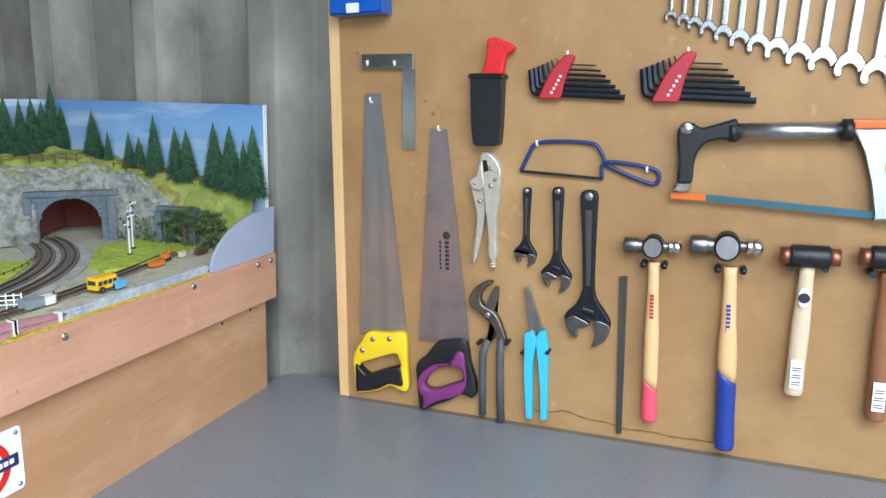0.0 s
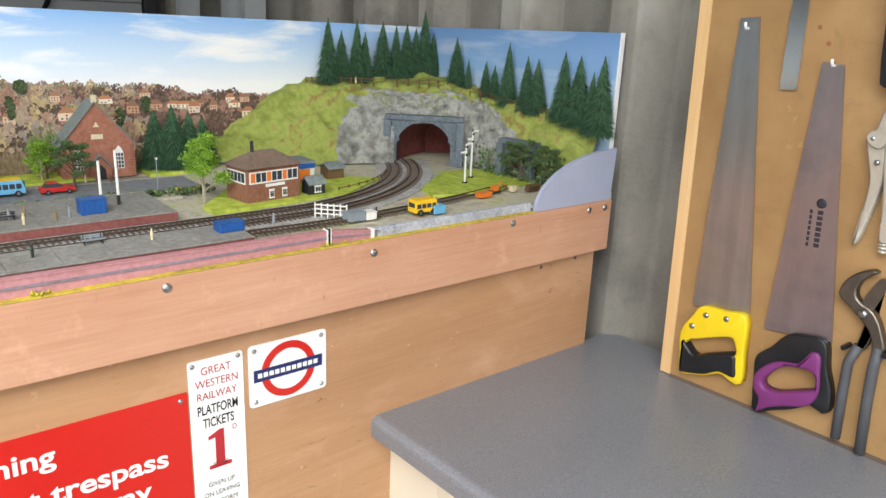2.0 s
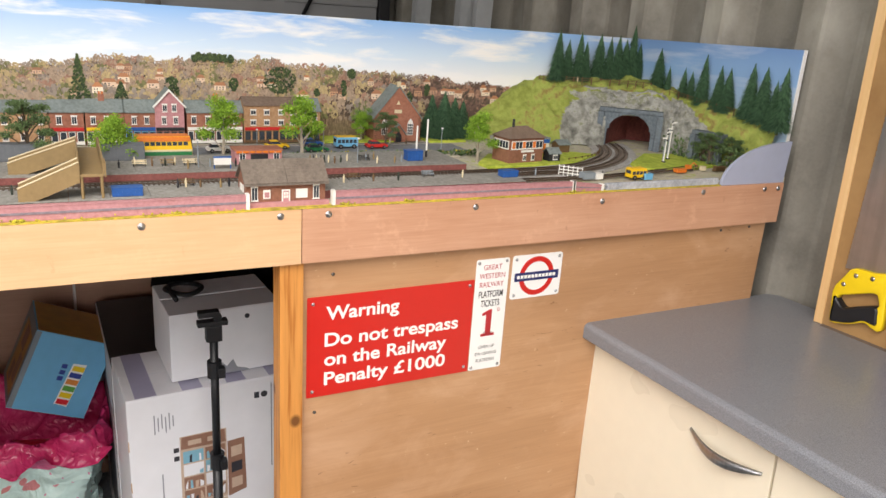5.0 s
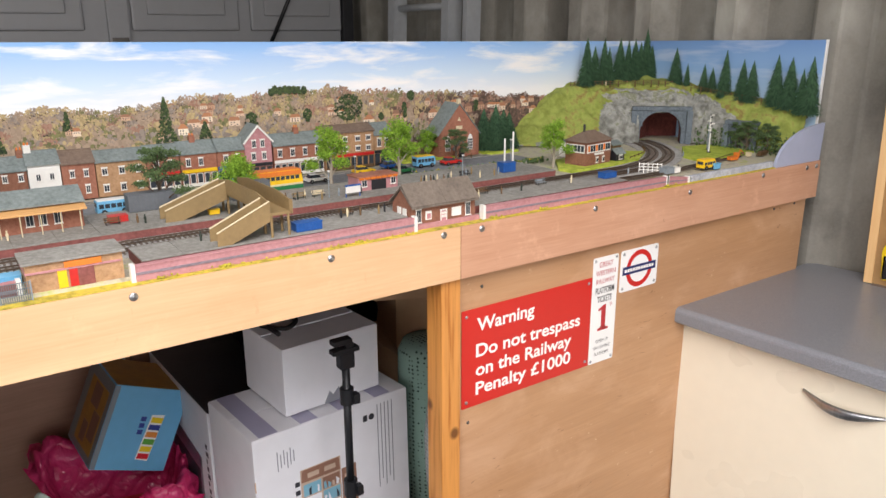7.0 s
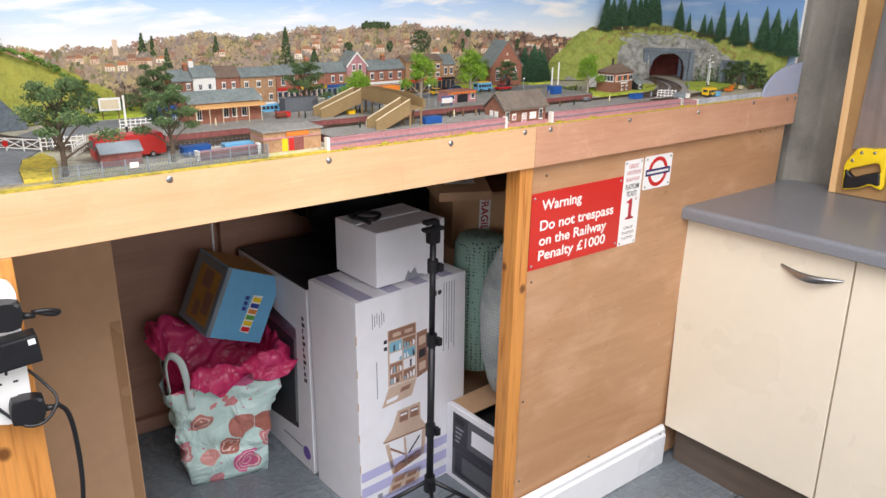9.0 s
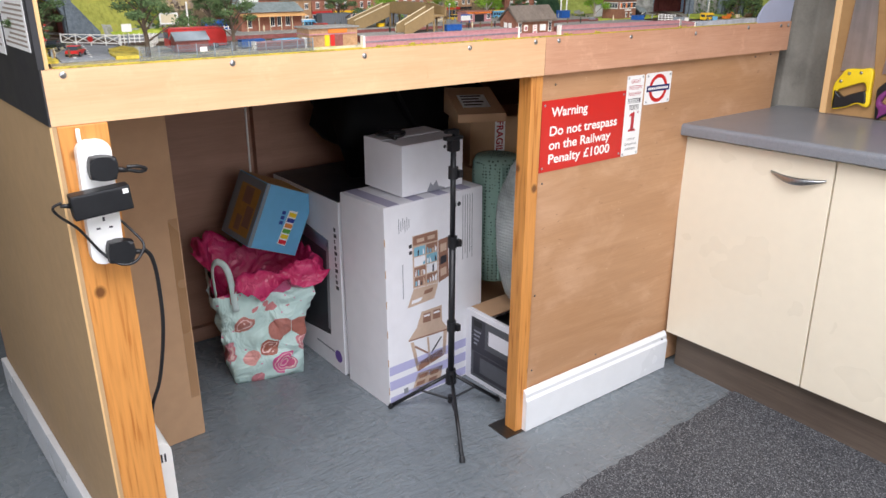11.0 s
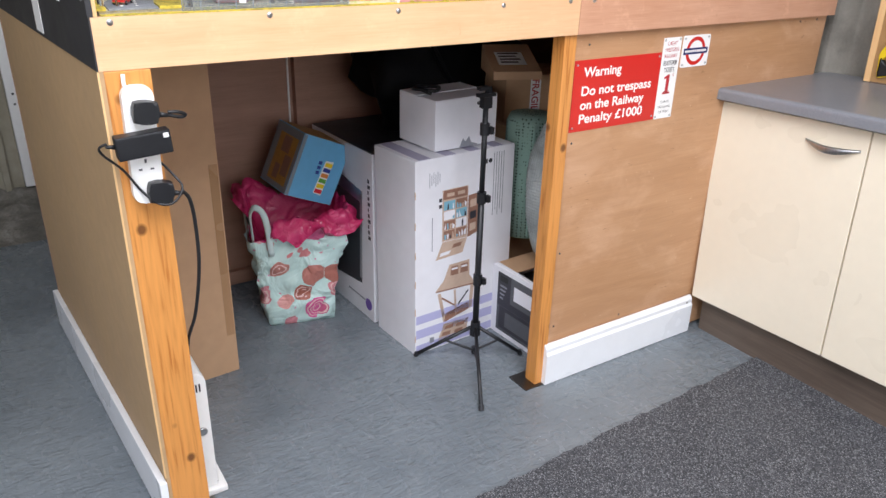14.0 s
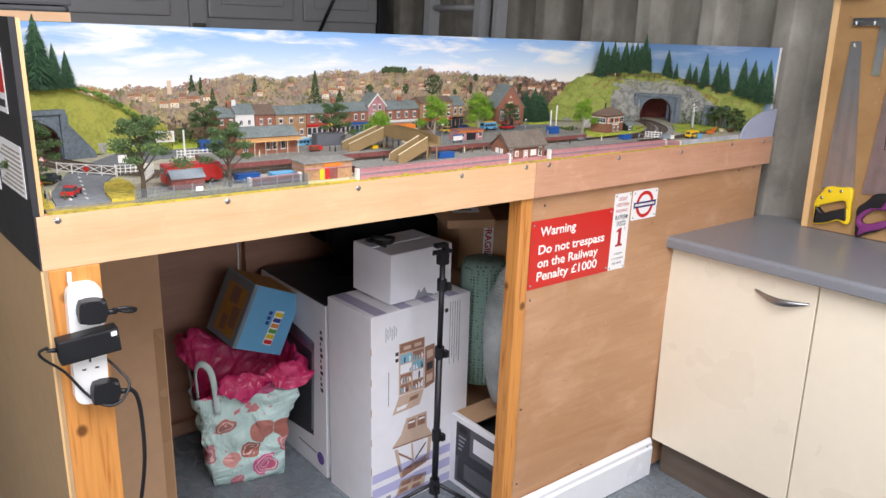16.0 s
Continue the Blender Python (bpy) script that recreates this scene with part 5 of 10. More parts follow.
base = print_shape(big, [(0.083, 0.342), (0.196, 0.347), (0.214, 0.398), (0.110, 0.403)], "print_tan", 1, "picture", "printed tan toy veranda")
print_shape(base, [(0.098, 0.352), (0.138, 0.354), (0.146, 0.366), (0.103, 0.364)], "carton_white", 2, "panel")
print_shape(base, [(0.150, 0.372), (0.186, 0.374), (0.193, 0.388), (0.156, 0.386)], "print_brown", 2, "panel")
for q in range(2):
    print_shape(big, [(0.094, 0.548 - 0.022 * q), (0.106, 0.548 - 0.022 * q), (0.106, 0.560 - 0.022 * q), (0.094, 0.560 - 0.022 * q)], "print_dark", 1, "small_picture")
top2 = print_shape(big, [(0.118, 0.257), (0.230, 0.250), (0.228, 0.312), (0.141, 0.312)], "print_tan", 1, "picture", "printed raised toy roof")
for y0 in (0.146, 0.188):
    print_shape(top2, [(y0, 0.270), (y0 + 0.034, 0.268), (y0 + 0.033, 0.302), (y0 + 0.003, 0.303)], "print_brown", 2, "pane")
    print_shape(top2, [(y0 + 0.004, 0.290), (y0 + 0.030, 0.289), (y0 + 0.030, 0.296), (y0 + 0.005, 0.297)], "carton_white", 3, "glint")
roof2 = print_shape(big, [(0.082, 0.222), (0.257, 0.213), (0.232, 0.250), (0.117, 0.257)], "print_tan", 1, "picture", "printed tan toy eaves")
print_shape(roof2, [(0.086, 0.219), (0.255, 0.210), (0.256, 0.215), (0.084, 0.224)], "print_brown", 2, "edge")
for q in ([(0.092, 0.212), (0.106, 0.212), (0.130, 0.100), (0.118, 0.095)], [(0.236, 0.212), (0.252, 0.212), (0.244, 0.120), (0.230, 0.118)], [(0.162, 0.210), (0.170, 0.210), (0.178, 0.106), (0.170, 0.106)]):
    print_shape(big, q, "print_tan", 1, "post_picture")
print_shape(big, [(0.108, 0.190), (0.112, 0.196), (0.168, 0.152), (0.166, 0.146)], "print_brown", 1, "post_picture")
print_shape(big, [(0.180, 0.150), (0.183, 0.144), (0.228, 0.190), (0.225, 0.196)], "print_dark", 1, "post_picture")
print_shape(big, [(0.122, 0.094), (0.232, 0.117), (0.228, 0.146), (0.128, 0.128)], "print_brown", 1, "floor_picture")
flap2 = print_shape(big, [(0.096, 0.028), (0.219, 0.023), (0.232, 0.080), (0.121, 0.088)], "print_tan", 1, "picture", "printed tan toy front flap")
for y0, z0 in ((0.112, 0.040), (0.166, 0.036), (0.124, 0.064), (0.174, 0.060)):
    print_shape(flap2, [(y0, z0), (y0 + 0.036, z0 - 0.001), (y0 + 0.040, z0 + 0.013), (y0 + 0.004, z0 + 0.014)], "print_brown", 2, "panel")
for i in range(6):
    print_front(big, 0.055 + 0.008 * i, 0.0575 + 0.008 * i, 0.606 + 0.006 * (i % 3), 0.654 - 0.008 * (i % 2), "print_grey", 1, "small_print")
print_front(big, 0.066, 0.069, 0.38, 0.50, "print_grey", 1, "small_print")
for i in range(5):
    print_front(big, 0.322 + 0.0105 * i, 0.3245 + 0.0105 * i, 0.455 + 0.02 * (i % 2), 0.682, "print_grey", 1, "small_print")
print_front(big, 0.282, 0.294, 0.648, 0.664, "print_dark", 1, "symbol")
part("symbol", cyl((0.0001, 0.306, 0.656), (0.0005, 0.306, 0.656), 0.008, 0.008, 16), M["print_dark"], big)
print_front(big, 0.06, 0.078, 0.03, 0.05, "print_grey", 2, "symbol")
for i in range(6):
    part("worn_edge", box(-0.0015, 0.0006, -0.0007, 0.0012, 0.05 + 0.105 * i, 0.075 + 0.105 * i), M["cardboard"], big, "scuffed brown edge")

# smaller white carton lying on it
small = carton("white_carton", "scuffed white carton with a torn edge on the big carton", pose(-1.205, 0.052, 0.704, 0, 0, 4), 0.255, 0.205, 0.165, gap=0.012)
bm = bmesh.new()
rng = random.Random(7)
add_prism(bm, [(0.10, 0.0), (0.115, 0.03), (0.125, 0.018), (0.14, 0.034), (0.15, 0.012), (0.17, 0.006), (0.18, 0.0)], 0.0002, 0.001, axis=0)
part("torn_patch", bm, M["print_grey"], small, "torn grey patch")
part("hole", cyl((0.0002, 0.175, 0.140), (0.0012, 0.175, 0.140), 0.006, 0.006, 12), M["print_dark"], small)
bm = bmesh.new()
add_tube(bm, smooth_path([(-0.17, 0.03, 0.183), (-0.13, 0.02, 0.19), (-0.09, 0.06, 0.187), (-0.12, 0.10, 0.19), (-0.17, 0.08, 0.186), (-0.15, 0.03, 0.192), (-0.07, 0.03, 0.186)], 6), 0.006, 8)
single("coiled_cable", bm, M["black_plastic"], "black cable coiled on the white carton", "cable", pose(-1.205, 0.052, 0.704, 0, 0, 4) @ Matrix.Translation((0, 0, -0.012)), smooth=True)

# white bin carton behind, its picture side to the gap
binbox = thing("bin_carton", "large white carton printed with a steel waste bin", "box", pose(-1.415, -0.068, 0, 0, 0, 2))
part("body", box(-0.47, 0, 0.001, 0.36, 0.0005, 0.655, 0.002), M["carton_white"], binbox)
part("top_flap", box(-0.468, -0.002, 0.003, 0.358, 0.6552, 0.658), M["print_dark"], binbox, "dark open top")


def print_side(c, x0, x1, z0, z1, mat, k=1, name="print", label="", pts=None):
    bm = bmesh.new()
    add_prism(bm, pts or [(x0, z0), (x1, z0), (x1, z1), (x0, z1)], 0.001 - 0.0004 * k, 0.0008, axis=1)
    return part(name, bm, M[mat], c, label)


pb = print_side(binbox, 0, 0, 0, 0, "print_dark", 1, "picture", "printed dark steel bin", [(-0.34, 0.10), (-0.09, 0.13), (-0.075, 0.50), (-0.29, 0.53), (-0.34, 0.45)])
print_side(pb, 0, 0, 0, 0, "print_grey", 2, "rim", "", [(-0.105, 0.15), (-0.088, 0.15), (-0.075, 0.49), (-0.092, 0.49)])
print_side(pb, 0, 0, 0, 0, "steel", 2, "lid", "", [(-0.29, 0.475), (-0.085, 0.455), (-0.076, 0.50), (-0.28, 0.525)])
for i in range(11):
    print_side(binbox, -0.036, -0.018 - 0.005 * (i % 3), 0.33 + 0.0215 * i, 0.344 + 0.0215 * i, "print_dark", 1, "brand_bar")
print_side(binbox, -0.20, -0.07, 0.065, 0.072, "print_grey", 1, "small_print")
part("seal", cyl((-0.042, 0.0008, 0.06), (-0.042, 0.0002, 0.06), 0.024, 0.024, 20), M["print_violet"], binbox, "violet round seal")

# black bag behind the cartons, enlarged and blackened to stand in for shade
bm = bmesh.new()
bmesh.ops.create_icosphere(bm, subdivisions=4, radius=0.5)
for v in bm.verts:
    n = noise.fractal(v.co * 3.0, 1.0, 2.0, 5)
    v.co = Vector((v.co.x * 0.34, v.co.y * 0.42, max(v.co.z, -0.48) * 0.42)) * (1 + 0.3 * n)
M["bag_shade_black"] = plain("bag_shade_black", rgb("08080a"), 0.7, scale=60, vary=0.2, bump=0.2, dist=0.002)
M["bag_shade_black"].node_tree.nodes["Principled BSDF"].inputs["Specular IOR Level"].default_value = 0.15
sack = thing("black_bag", "large black sack, enlarged to stand in for shade behind the cartons", "bag", pose(-1.72, 0.37, 0.885) @ Matrix.Diagonal((1.4, 1.5, 1.25, 1)))
part("sack", bm, M["bag_shade_black"], sack, "", True)
part("neck", cyl((0.0, -0.04, 0.14), (0.02, -0.06, 0.21), 0.03, 0.045, 14), M["bag_shade_black"], sack)
part("fold", tube(smooth_path([(0.14, -0.10, 0.10), (0.16, -0.06, 0.0), (0.15, 0.0, -0.10)], 6), 0.012, 8, flat=0.5), M["bag_shade_black"], sack)

# tall brown cardboard against the side
cb = thing("tall_cardboard_box", "tall brown cardboard box standing by the post", "box", pose(-1.355, -0.80, 0, 0, 0, 4))
part("body", box(-0.42, 0, -0.11, 0.20, 0.0005, 1.02, 0.003), M["cardboard"], cb)
part("flap", prism([(-0.11, 1.018), (0.20, 0.985), (0.195, 1.022), (-0.09, 1.05)], -0.006, -0.002, 0), M["cardboard"], cb)
part("tape", box(-0.001, 0.0008, 0.17, 0.196, 0.14, 0.72), M["tape"], cb)

# parcel marked FRAGILE high on the pile
fr = carton("parcel", "brown parcel with a red and white fragile label", pose(-1.345, 0.435, 0.7215, 0, 0, -16), 0.30, 0.22, 0.17, "cardboard")
lb = print_front(fr, 0.095, 0.135, 0.02, 0.16, "sign_white", 1, "label")
rd = writing("lettering", "FRAGILE", M["letter_red"], lb, Matrix(((0, 0, 1, 0.0008), (0, 1, 0, 0.102), (-1, 0, 0, 0.155), (0, 0, 0, 1))), 0.026, 0.13, 0.0004, 0.02)
pc = thing("parcel", "small brown parcel with a white paper label on top", "box", pose(-1.37, 0.47, 0.8925, 0, 0, -24))
part("body", prism([(-0.11, 0.0), (0.11, 0.0), (0.11, 0.028), (-0.11, 0.085)], -0.085, 0.085, 1), M["cardboard"], pc)
lab = part("label", add_box(bmesh.new(), -0.045, 0.060, -0.055, 0.045, 0.0002, 0.0008, m=Matrix.Translation((0, 0, 0.0565)) @ Matrix.Rotation(math.atan2(0.057, 0.22), 4, 'Y')), M["sign_white"], pc, "white address label")
for i in range(4):
    part("label_bar", add_box(bmesh.new(), -0.038 + 0.024 * i, -0.028 + 0.024 * i, -0.045, 0.030 - 0.012 * (i % 2), 0.0009, 0.0012, m=Matrix.Translation((0, 0, 0.0565)) @ Matrix.Rotation(math.atan2(0.057, 0.22), 4, 'Y')), M["ink"], lab)
single("parcel", box(-1.26, -1.05, 0.80, 1.05, 0.7205, 0.96, 0.002), M["cardboard"], "brown cardboard box behind the post", "box")
single("cardboard_box", box(-1.28, -1.02, 0.78, 1.08, 0.0005, 0.72, 0.002), M["cardboard"], "brown cardboard box standing behind the front panel", "box")
single("cardboard_box", box(-1.62, -1.30, 0.42, 0.80, 0.0005, 0.72, 0.002), M["cardboard"], "brown cardboard box at the back of the pile", "box")


def dotted_mat():
    n = Nodes("green_dotted_fabric", 0.85)
    v = n.add("ShaderNodeTexVoronoi", Scale=88.0, Randomness=0.25)
    n.link(n.coords(), v.inputs["Vector"])
    n.colour(n.ramp(v.outputs["Distance"], [(0.27, rgb("2f423c")), (0.33, rgb("84a094"))]))
    n.bump(n.noise(n.coords(), 300, 2), 0.3, 0.001)
    return n.mat


M["dotted"] = dotted_mat()
fabric = thing("fabric_roll", "roll of pale green dotted fabric standing upright", "roll", pose(-1.245, 0.475, 0.325))
part("roll", add_lathe(bmesh.new(), [(0.02, 0.0), (0.082, 0.005), (0.086, 0.2), (0.084, 0.425), (0.072, 0.45), (0.03, 0.455)], 28), M["dotted"], fabric, "", True)
part("seam", box(0.078, 0.089, -0.05, -0.046, 0.02, 0.43, 0.001), M["dotted"], fabric, "raised fabric edge")

def bubble_mat():
    n = Nodes("bubble_wrap", 0.22)
    c = n.add("ShaderNodeTexVoronoi", Scale=95.0, Randomness=0.15)
    n.link(n.coords(), c.inputs["Vector"])
    broad = n.noise(n.coords(), 9, 4)
    n.colour(n.ramp(broad, [(0.3, rgb("8f9694")), (0.7, rgb("b9bfbd"))]))
    n.bump(n.math('SUBTRACT', n.math('MULTIPLY', broad, 2.0), c.outputs["Distance"]), 1.0, 0.006)
    return n.mat


M["bubble"] = bubble_mat()
bm = bmesh.new()
bmesh.ops.create_icosphere(bm, subdivisions=4, radius=0.5)
for v in bm.verts:
    n = noise.fractal(v.co * 2.2, 1.0, 2.0, 4)
    v.co = Vector((v.co.x * 0.17, v.co.y * 0.17, v.co.z * 0.50)) * (1 + 0.12 * n)
single("bubble_wrap", bm, M["bubble"], "bundle of bubble wrap leaning on the pile", "packaging", pose(-1.08, 0.45, 0.545), smooth=True)

# microwave carton, open, behind the post
mw = thing("microwave_carton", "open white carton printed with a grey oven", "box", pose(-1.165, 0.288, 0, 0, 0, 3))
for b, nm in ((box(0, 0.285, 0, 0.004, 0.0005, 0.268), "side"), (box(0, 0.285, 0.29, 0.294, 0.0005, 0.268), "side"), (box(0, 0.004, 0.0045, 0.2895, 0.0005, 0.268), "side"), (box(0.281, 0.285, 0.0045, 0.2895, 0.0005, 0.268), "side"), (box(0.0045, 0.2805, 0.0045, 0.2895, 0.0005, 0.06), "base")):
    part(nm, b, M["carton_white"], mw)


def print_mw(x0, x1, z0, z1, mat, k, name, label=""):
    return part(name, box(x0, x1, -0.0004 * k, -0.0001, z0, z1), M[mat], mw, label)


M["print_slate"] = plain("print_slate", rgb("56585c"), 0.5, vary=0.1, bump=0)
print_mw(0.030, 0.282, 0.018, 0.250, "print_slate", 1, "field", "dark grey printed field")
panel = print_mw(0.030, 0.100, 0.120, 0.250, "print_dark", 2, "panel", "dark printed panel")
print_mw(0.042, 0.084, 0.218, 0.240, "letter_black", 3, "brand_bar", "black brand patch")
for i in range(4):
    print_mw(0.044, 0.080 - 0.006 * i, 0.196 - 0.016 * i, 0.203 - 0.016 * i, "print_grey", 3, "small_print")
print_mw(0.118, 0.282, 0.168, 0.222, "carton_white", 2, "pale_patch", "pale patch on the printed front")
print_mw(0.044, 0.276, 0.030, 0.118, "print_dark", 3, "oven_body", "printed black oven")
print_mw(0.078, 0.240, 0.044, 0.104, "print_slate", 4, "oven_glass")
print_mw(0.100, 0.276, 0.120, 0.146, "print_dark", 3, "control_strip")
for x in (0.252, 0.266):
    part("dial", cyl((x, -0.0016, 0.074), (x, -0.0021, 0.074), 0.005, 0.005, 14), M["print_grey"], mw)
part("flap", prism([(0.0, 0.268), (0.285, 0.268), (0.270, 0.272), (0.015, 0.276)], 0.004, 0.012, 1), M["carton_white"], mw)
part("flap", add_box(bmesh.new(), 0.002, 0.090, 0.006, 0.286, 0.0, 0.004, m=Matrix.Translation((0, 0, 0.266)) @ Matrix.Rotation(radians(7), 4, 'Y')), M["cardboard"], mw, "brown inside of the flap")
part("flap", add_box(bmesh.new(), 0.0, 0.080, 0.006, 0.286, 0.0, 0.004, m=Matrix.Translation((0.205, 0, 0.255)) @ Matrix.Rotation(radians(-8), 4, 'Y')), M["cardboard"], mw, "brown inside of the flap")
# dark block added for the shade inside the open carton
part("shade_block", box(0.006, 0.279, 0.006, 0.286, 0.062, 0.19), M["print_dark"], mw, "dark block standing in for shade inside the carton")


# gift bag
def bag_mat():
    """Mint paper with large printed cakes, rings, hearts and stripes."""
    n = Nodes("printed_gift_bag", 0.4)
    v0 = n.coords((1, 1, 1))
    wob = n.add("ShaderNodeTexNoise", Scale=16.0)
    n.link(v0, wob.inputs["Vector"])
    mixv = n.add("ShaderNodeVectorMath")
    mixv.operation = 'MULTIPLY_ADD'
    n.link(wob.outputs["Color"], mixv.inputs[0])
    mixv.inputs[1].default_value = (0.035, 0.035, 0.035)
    n.link(v0, mixv.inputs[2])
    v = mixv.outputs[0]
    vo = n.add("ShaderNodeTexVoronoi", Scale=11.5, Randomness=0.9)
    n.link(v, vo.inputs["Vector"])
    sep = n.add("ShaderNodeSeparateColor")
    n.link(vo.outputs["Color"], sep.inputs["Color"])
    size = n.math('ADD', n.math('MULTIPLY', sep.outputs["Green"], 0.2), 0.36)
    inside = n.math('LESS_THAN', vo.outputs["Distance"], size)
    cake = n.ramp(sep.outputs["Red"], [(0.0, rgb("e79aa4")), (0.22, rgb("c67a74")), (0.4, rgb("f0c0b4")), (0.6, rgb("e0629a")), (0.78, rgb("b06a58")), (1.0, rgb("e9a8a0"))])
    stripe = n.math('GREATER_THAN', n.math('SINE', n.math('MULTIPLY', vo.outputs["Distance"], 46.0)), 0.55)
    cake = n.mix(n.math('MULTIPLY', stripe, n.math('GREATER_THAN', sep.outputs["Blue"], 0.72)), cake, rgb("f3d2cb"))
    core = n.math('LESS_THAN', vo.outputs["Distance"], 0.11)
    small = n.add("ShaderNodeTexVoronoi", Scale=34.0)
    n.link(v, small.inputs["Vector"])
    hearts = n.math('LESS_THAN', small.outputs["Distance"], 0.14)
    base = n.mix(hearts, rgb("cfe9e2"), rgb("e08aa8"))
    col = n.mix(inside, base, cake)
    n.colour(n.mix(n.math('MULTIPLY', core, n.math('LESS_THAN', sep.outputs["Blue"], 0.5)), col, rgb("a93442")))
    n.bump(n.noise(v0, 9, 3, 0.5, 0.8), 0.8, 0.05)
    return n.mat


M["gift_bag"] = bag_mat()
def film_mat():
    """Thin pink film, sharply creased."""
    n = Nodes("pink_film", 0.24)
    v = n.coords()
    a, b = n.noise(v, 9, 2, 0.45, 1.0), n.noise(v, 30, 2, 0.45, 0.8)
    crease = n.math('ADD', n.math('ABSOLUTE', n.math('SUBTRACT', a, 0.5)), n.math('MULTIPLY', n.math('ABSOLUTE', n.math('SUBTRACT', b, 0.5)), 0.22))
    # pink darkens in the creases: fold shade put into the colour
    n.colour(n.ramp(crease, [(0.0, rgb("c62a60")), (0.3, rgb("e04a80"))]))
    n.bump(crease, 1.0, 0.045)
    return n.mat


M["pink_film"] = film_mat()
M["red_film"] = plain("red_film", rgb("b01420"), 0.3, scale=20, vary=0.15, bump=0.4, dist=0.008)
M["ribbon"] = plain("ribbon", rgb("cfe0dd"), 0.6, vary=0.05)
bag = thing("gift_bag", "pale green gift bag printed with cakes, pink film inside", "bag", pose(-1.66, -0.270, 0.0, 0, 0, 0))


def bag_shell():
    """Crumpled open-topped bag; foot at z 0, mouth at 0.37."""
    bm = bmesh.new()
    rings = []
    nz, per = 22, 48
    for i in range(nz + 1):
        k = i / nz
        hx, hy = 0.108 + 0.02 * k, 0.126 + 0.046 * k
        ring = []
        for j in range(per):
            a = math.tau * j / per
            cx, sy = math.cos(a), math.sin(a)
            q = 1 / max(abs(cx), abs(sy)) ** 0.86
            p = Vector((cx * q * hx, sy * q * hy, 0.37 * k + 0.0005))
            n = (abs(noise.fractal(p * 8.0, 0.9, 2.0, 4)) * 1.6 - 0.5) * (0.004 + 0.020 * min(1, k * 3))
            d = Vector((cx, sy, 0))
            ring.append(bm.verts.new(p + d * n + Vector((0, 0, 0.02 * math.sin(a * 2) * k))))
        rings.append(ring)
    for a, b in zip(rings, rings[1:]):
        for j in range(per):
            bm.faces.new((a[j], a[(j + 1) % per], b[(j + 1) % per], b[j]))
    bm.faces.new(rings[0])
    return bm


b = part("shell", bag_shell(), M["gift_bag"], bag, "cake-printed paper", True)
bag_turn = pose(0, 0, 0, 0, 0, -14)
b.matrix_basis = bag_turn


def film():
    """Pink film lining the bag; it spills out over the front corner and up at the back, and is tucked in below the handle."""
    bm = bmesh.new()
    rings = []
    per = 96
    out = [(0.70, 0.27), (0.86, 0.33), (0.97, 0.385), (1.03, 0.430), (1.11, 0.436), (1.18, 0.420), (1.23, 0.392), (1.25, 0.362)]
    tuck = [(0.70, 0.22), (0.80, 0.25), (0.86, 0.28), (0.90, 0.31), (0.92, 0.33), (0.93, 0.34), (0.935, 0.345), (0.94, 0.35)]
    for i in range(len(out)):
        ring = []
        for j in range(per):
            a = math.tau * j / per
            d = (math.degrees(a) + 180) % 360 - 180
            e = max(0.0, min(1.0, (d + 42) / 26)) if d > -100 else max(0.0, min(1.0, (-100 - d) / 30))
            e = e * e * (3 - 2 * e)
            cx, sy = math.cos(a), math.sin(a)
            q = 1 / max(abs(cx), abs(sy)) ** 0.75
            w = noise.noise(Vector((cx * 2.4, sy * 2.4, i * 0.30)))
            fold = abs(noise.noise(Vector((cx * 5.5, sy * 5.5, i * 0.25 + 5)))) * 2 - 0.5
            s = out[i][0] * e + tuck[i][0] * (1 - e)
            z = out[i][1] * e + tuck[i][1] * (1 - e)
            if d < -100 or d > 150:      # stands up at the back
                s, z = s * 0.94, z + 0.05 * i / 7
            k = s * (1 + (0.08 * w + 0.07 * fold) * (0.3 + i * 0.24) * (0.25 + 0.75 * e))
            ring.append(bm.verts.new((cx * q * 0.130 * k, sy * q * 0.175 * k, z + (0.06 * w + 0.025 * fold) * (0.3 + i * 0.14) * (0.3 + 0.7 * e))))
        rings.append(ring)
    for a, b in zip(rings, rings[1:]):
        for j in range(per):
            bm.faces.new((a[j], a[(j + 1) % per], b[(j + 1) % per], b[j]))
    return bm


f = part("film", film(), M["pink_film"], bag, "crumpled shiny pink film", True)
f.matrix_basis = bag_turn
part("filling", box(-0.09, 0.09, -0.105, 0.105, 0.05, 0.31, 0.03), M["red_film"], bag, "red wrapped present inside").matrix_basis = bag_turn
part("handle", tube(smooth_path([(0.045, -0.165, 0.27), (0.05, -0.172, 0.37), (0.055, -0.175, 0.44), (0.075, -0.165, 0.475), (0.10, -0.145, 0.46), (0.112, -0.135, 0.40), (0.115, -0.13, 0.30)], 6), 0.011, 8, flat=0.3), M["ribbon"], bag, "pale ribbon handle", True)

# blue gift carton tipped into the bag
M["toy_blue"] = plain("toy_blue", rgb("6fb4dd"), 0.4, scale=40, vary=0.06, bump=0.03)
M["toy_grey"] = plain("toy_grey", rgb("7f8890"), 0.45, scale=40, vary=0.08, bump=0.03)
M["toy_gold"] = plain("toy_gold", rgb("b8893c"), 0.45, scale=40, vary=0.2, bump=0.03)
M["toy_orange"] = plain("toy_orange", rgb("e08a3c"), 0.45, vary=0.1, bump=0)
toy = thing("toy_carton", "pale blue toy carton tipped into the gift bag", "box", pose(-1.601, -0.318, 0.497, -23.5, 2, 4) @ Matrix.Diagonal((1.06, 1.06, 1.06, 1)))
part("body", box(-0.190, 0, 0, 0.184, 0, 0.215, 0.0015), M["toy_blue"], toy)
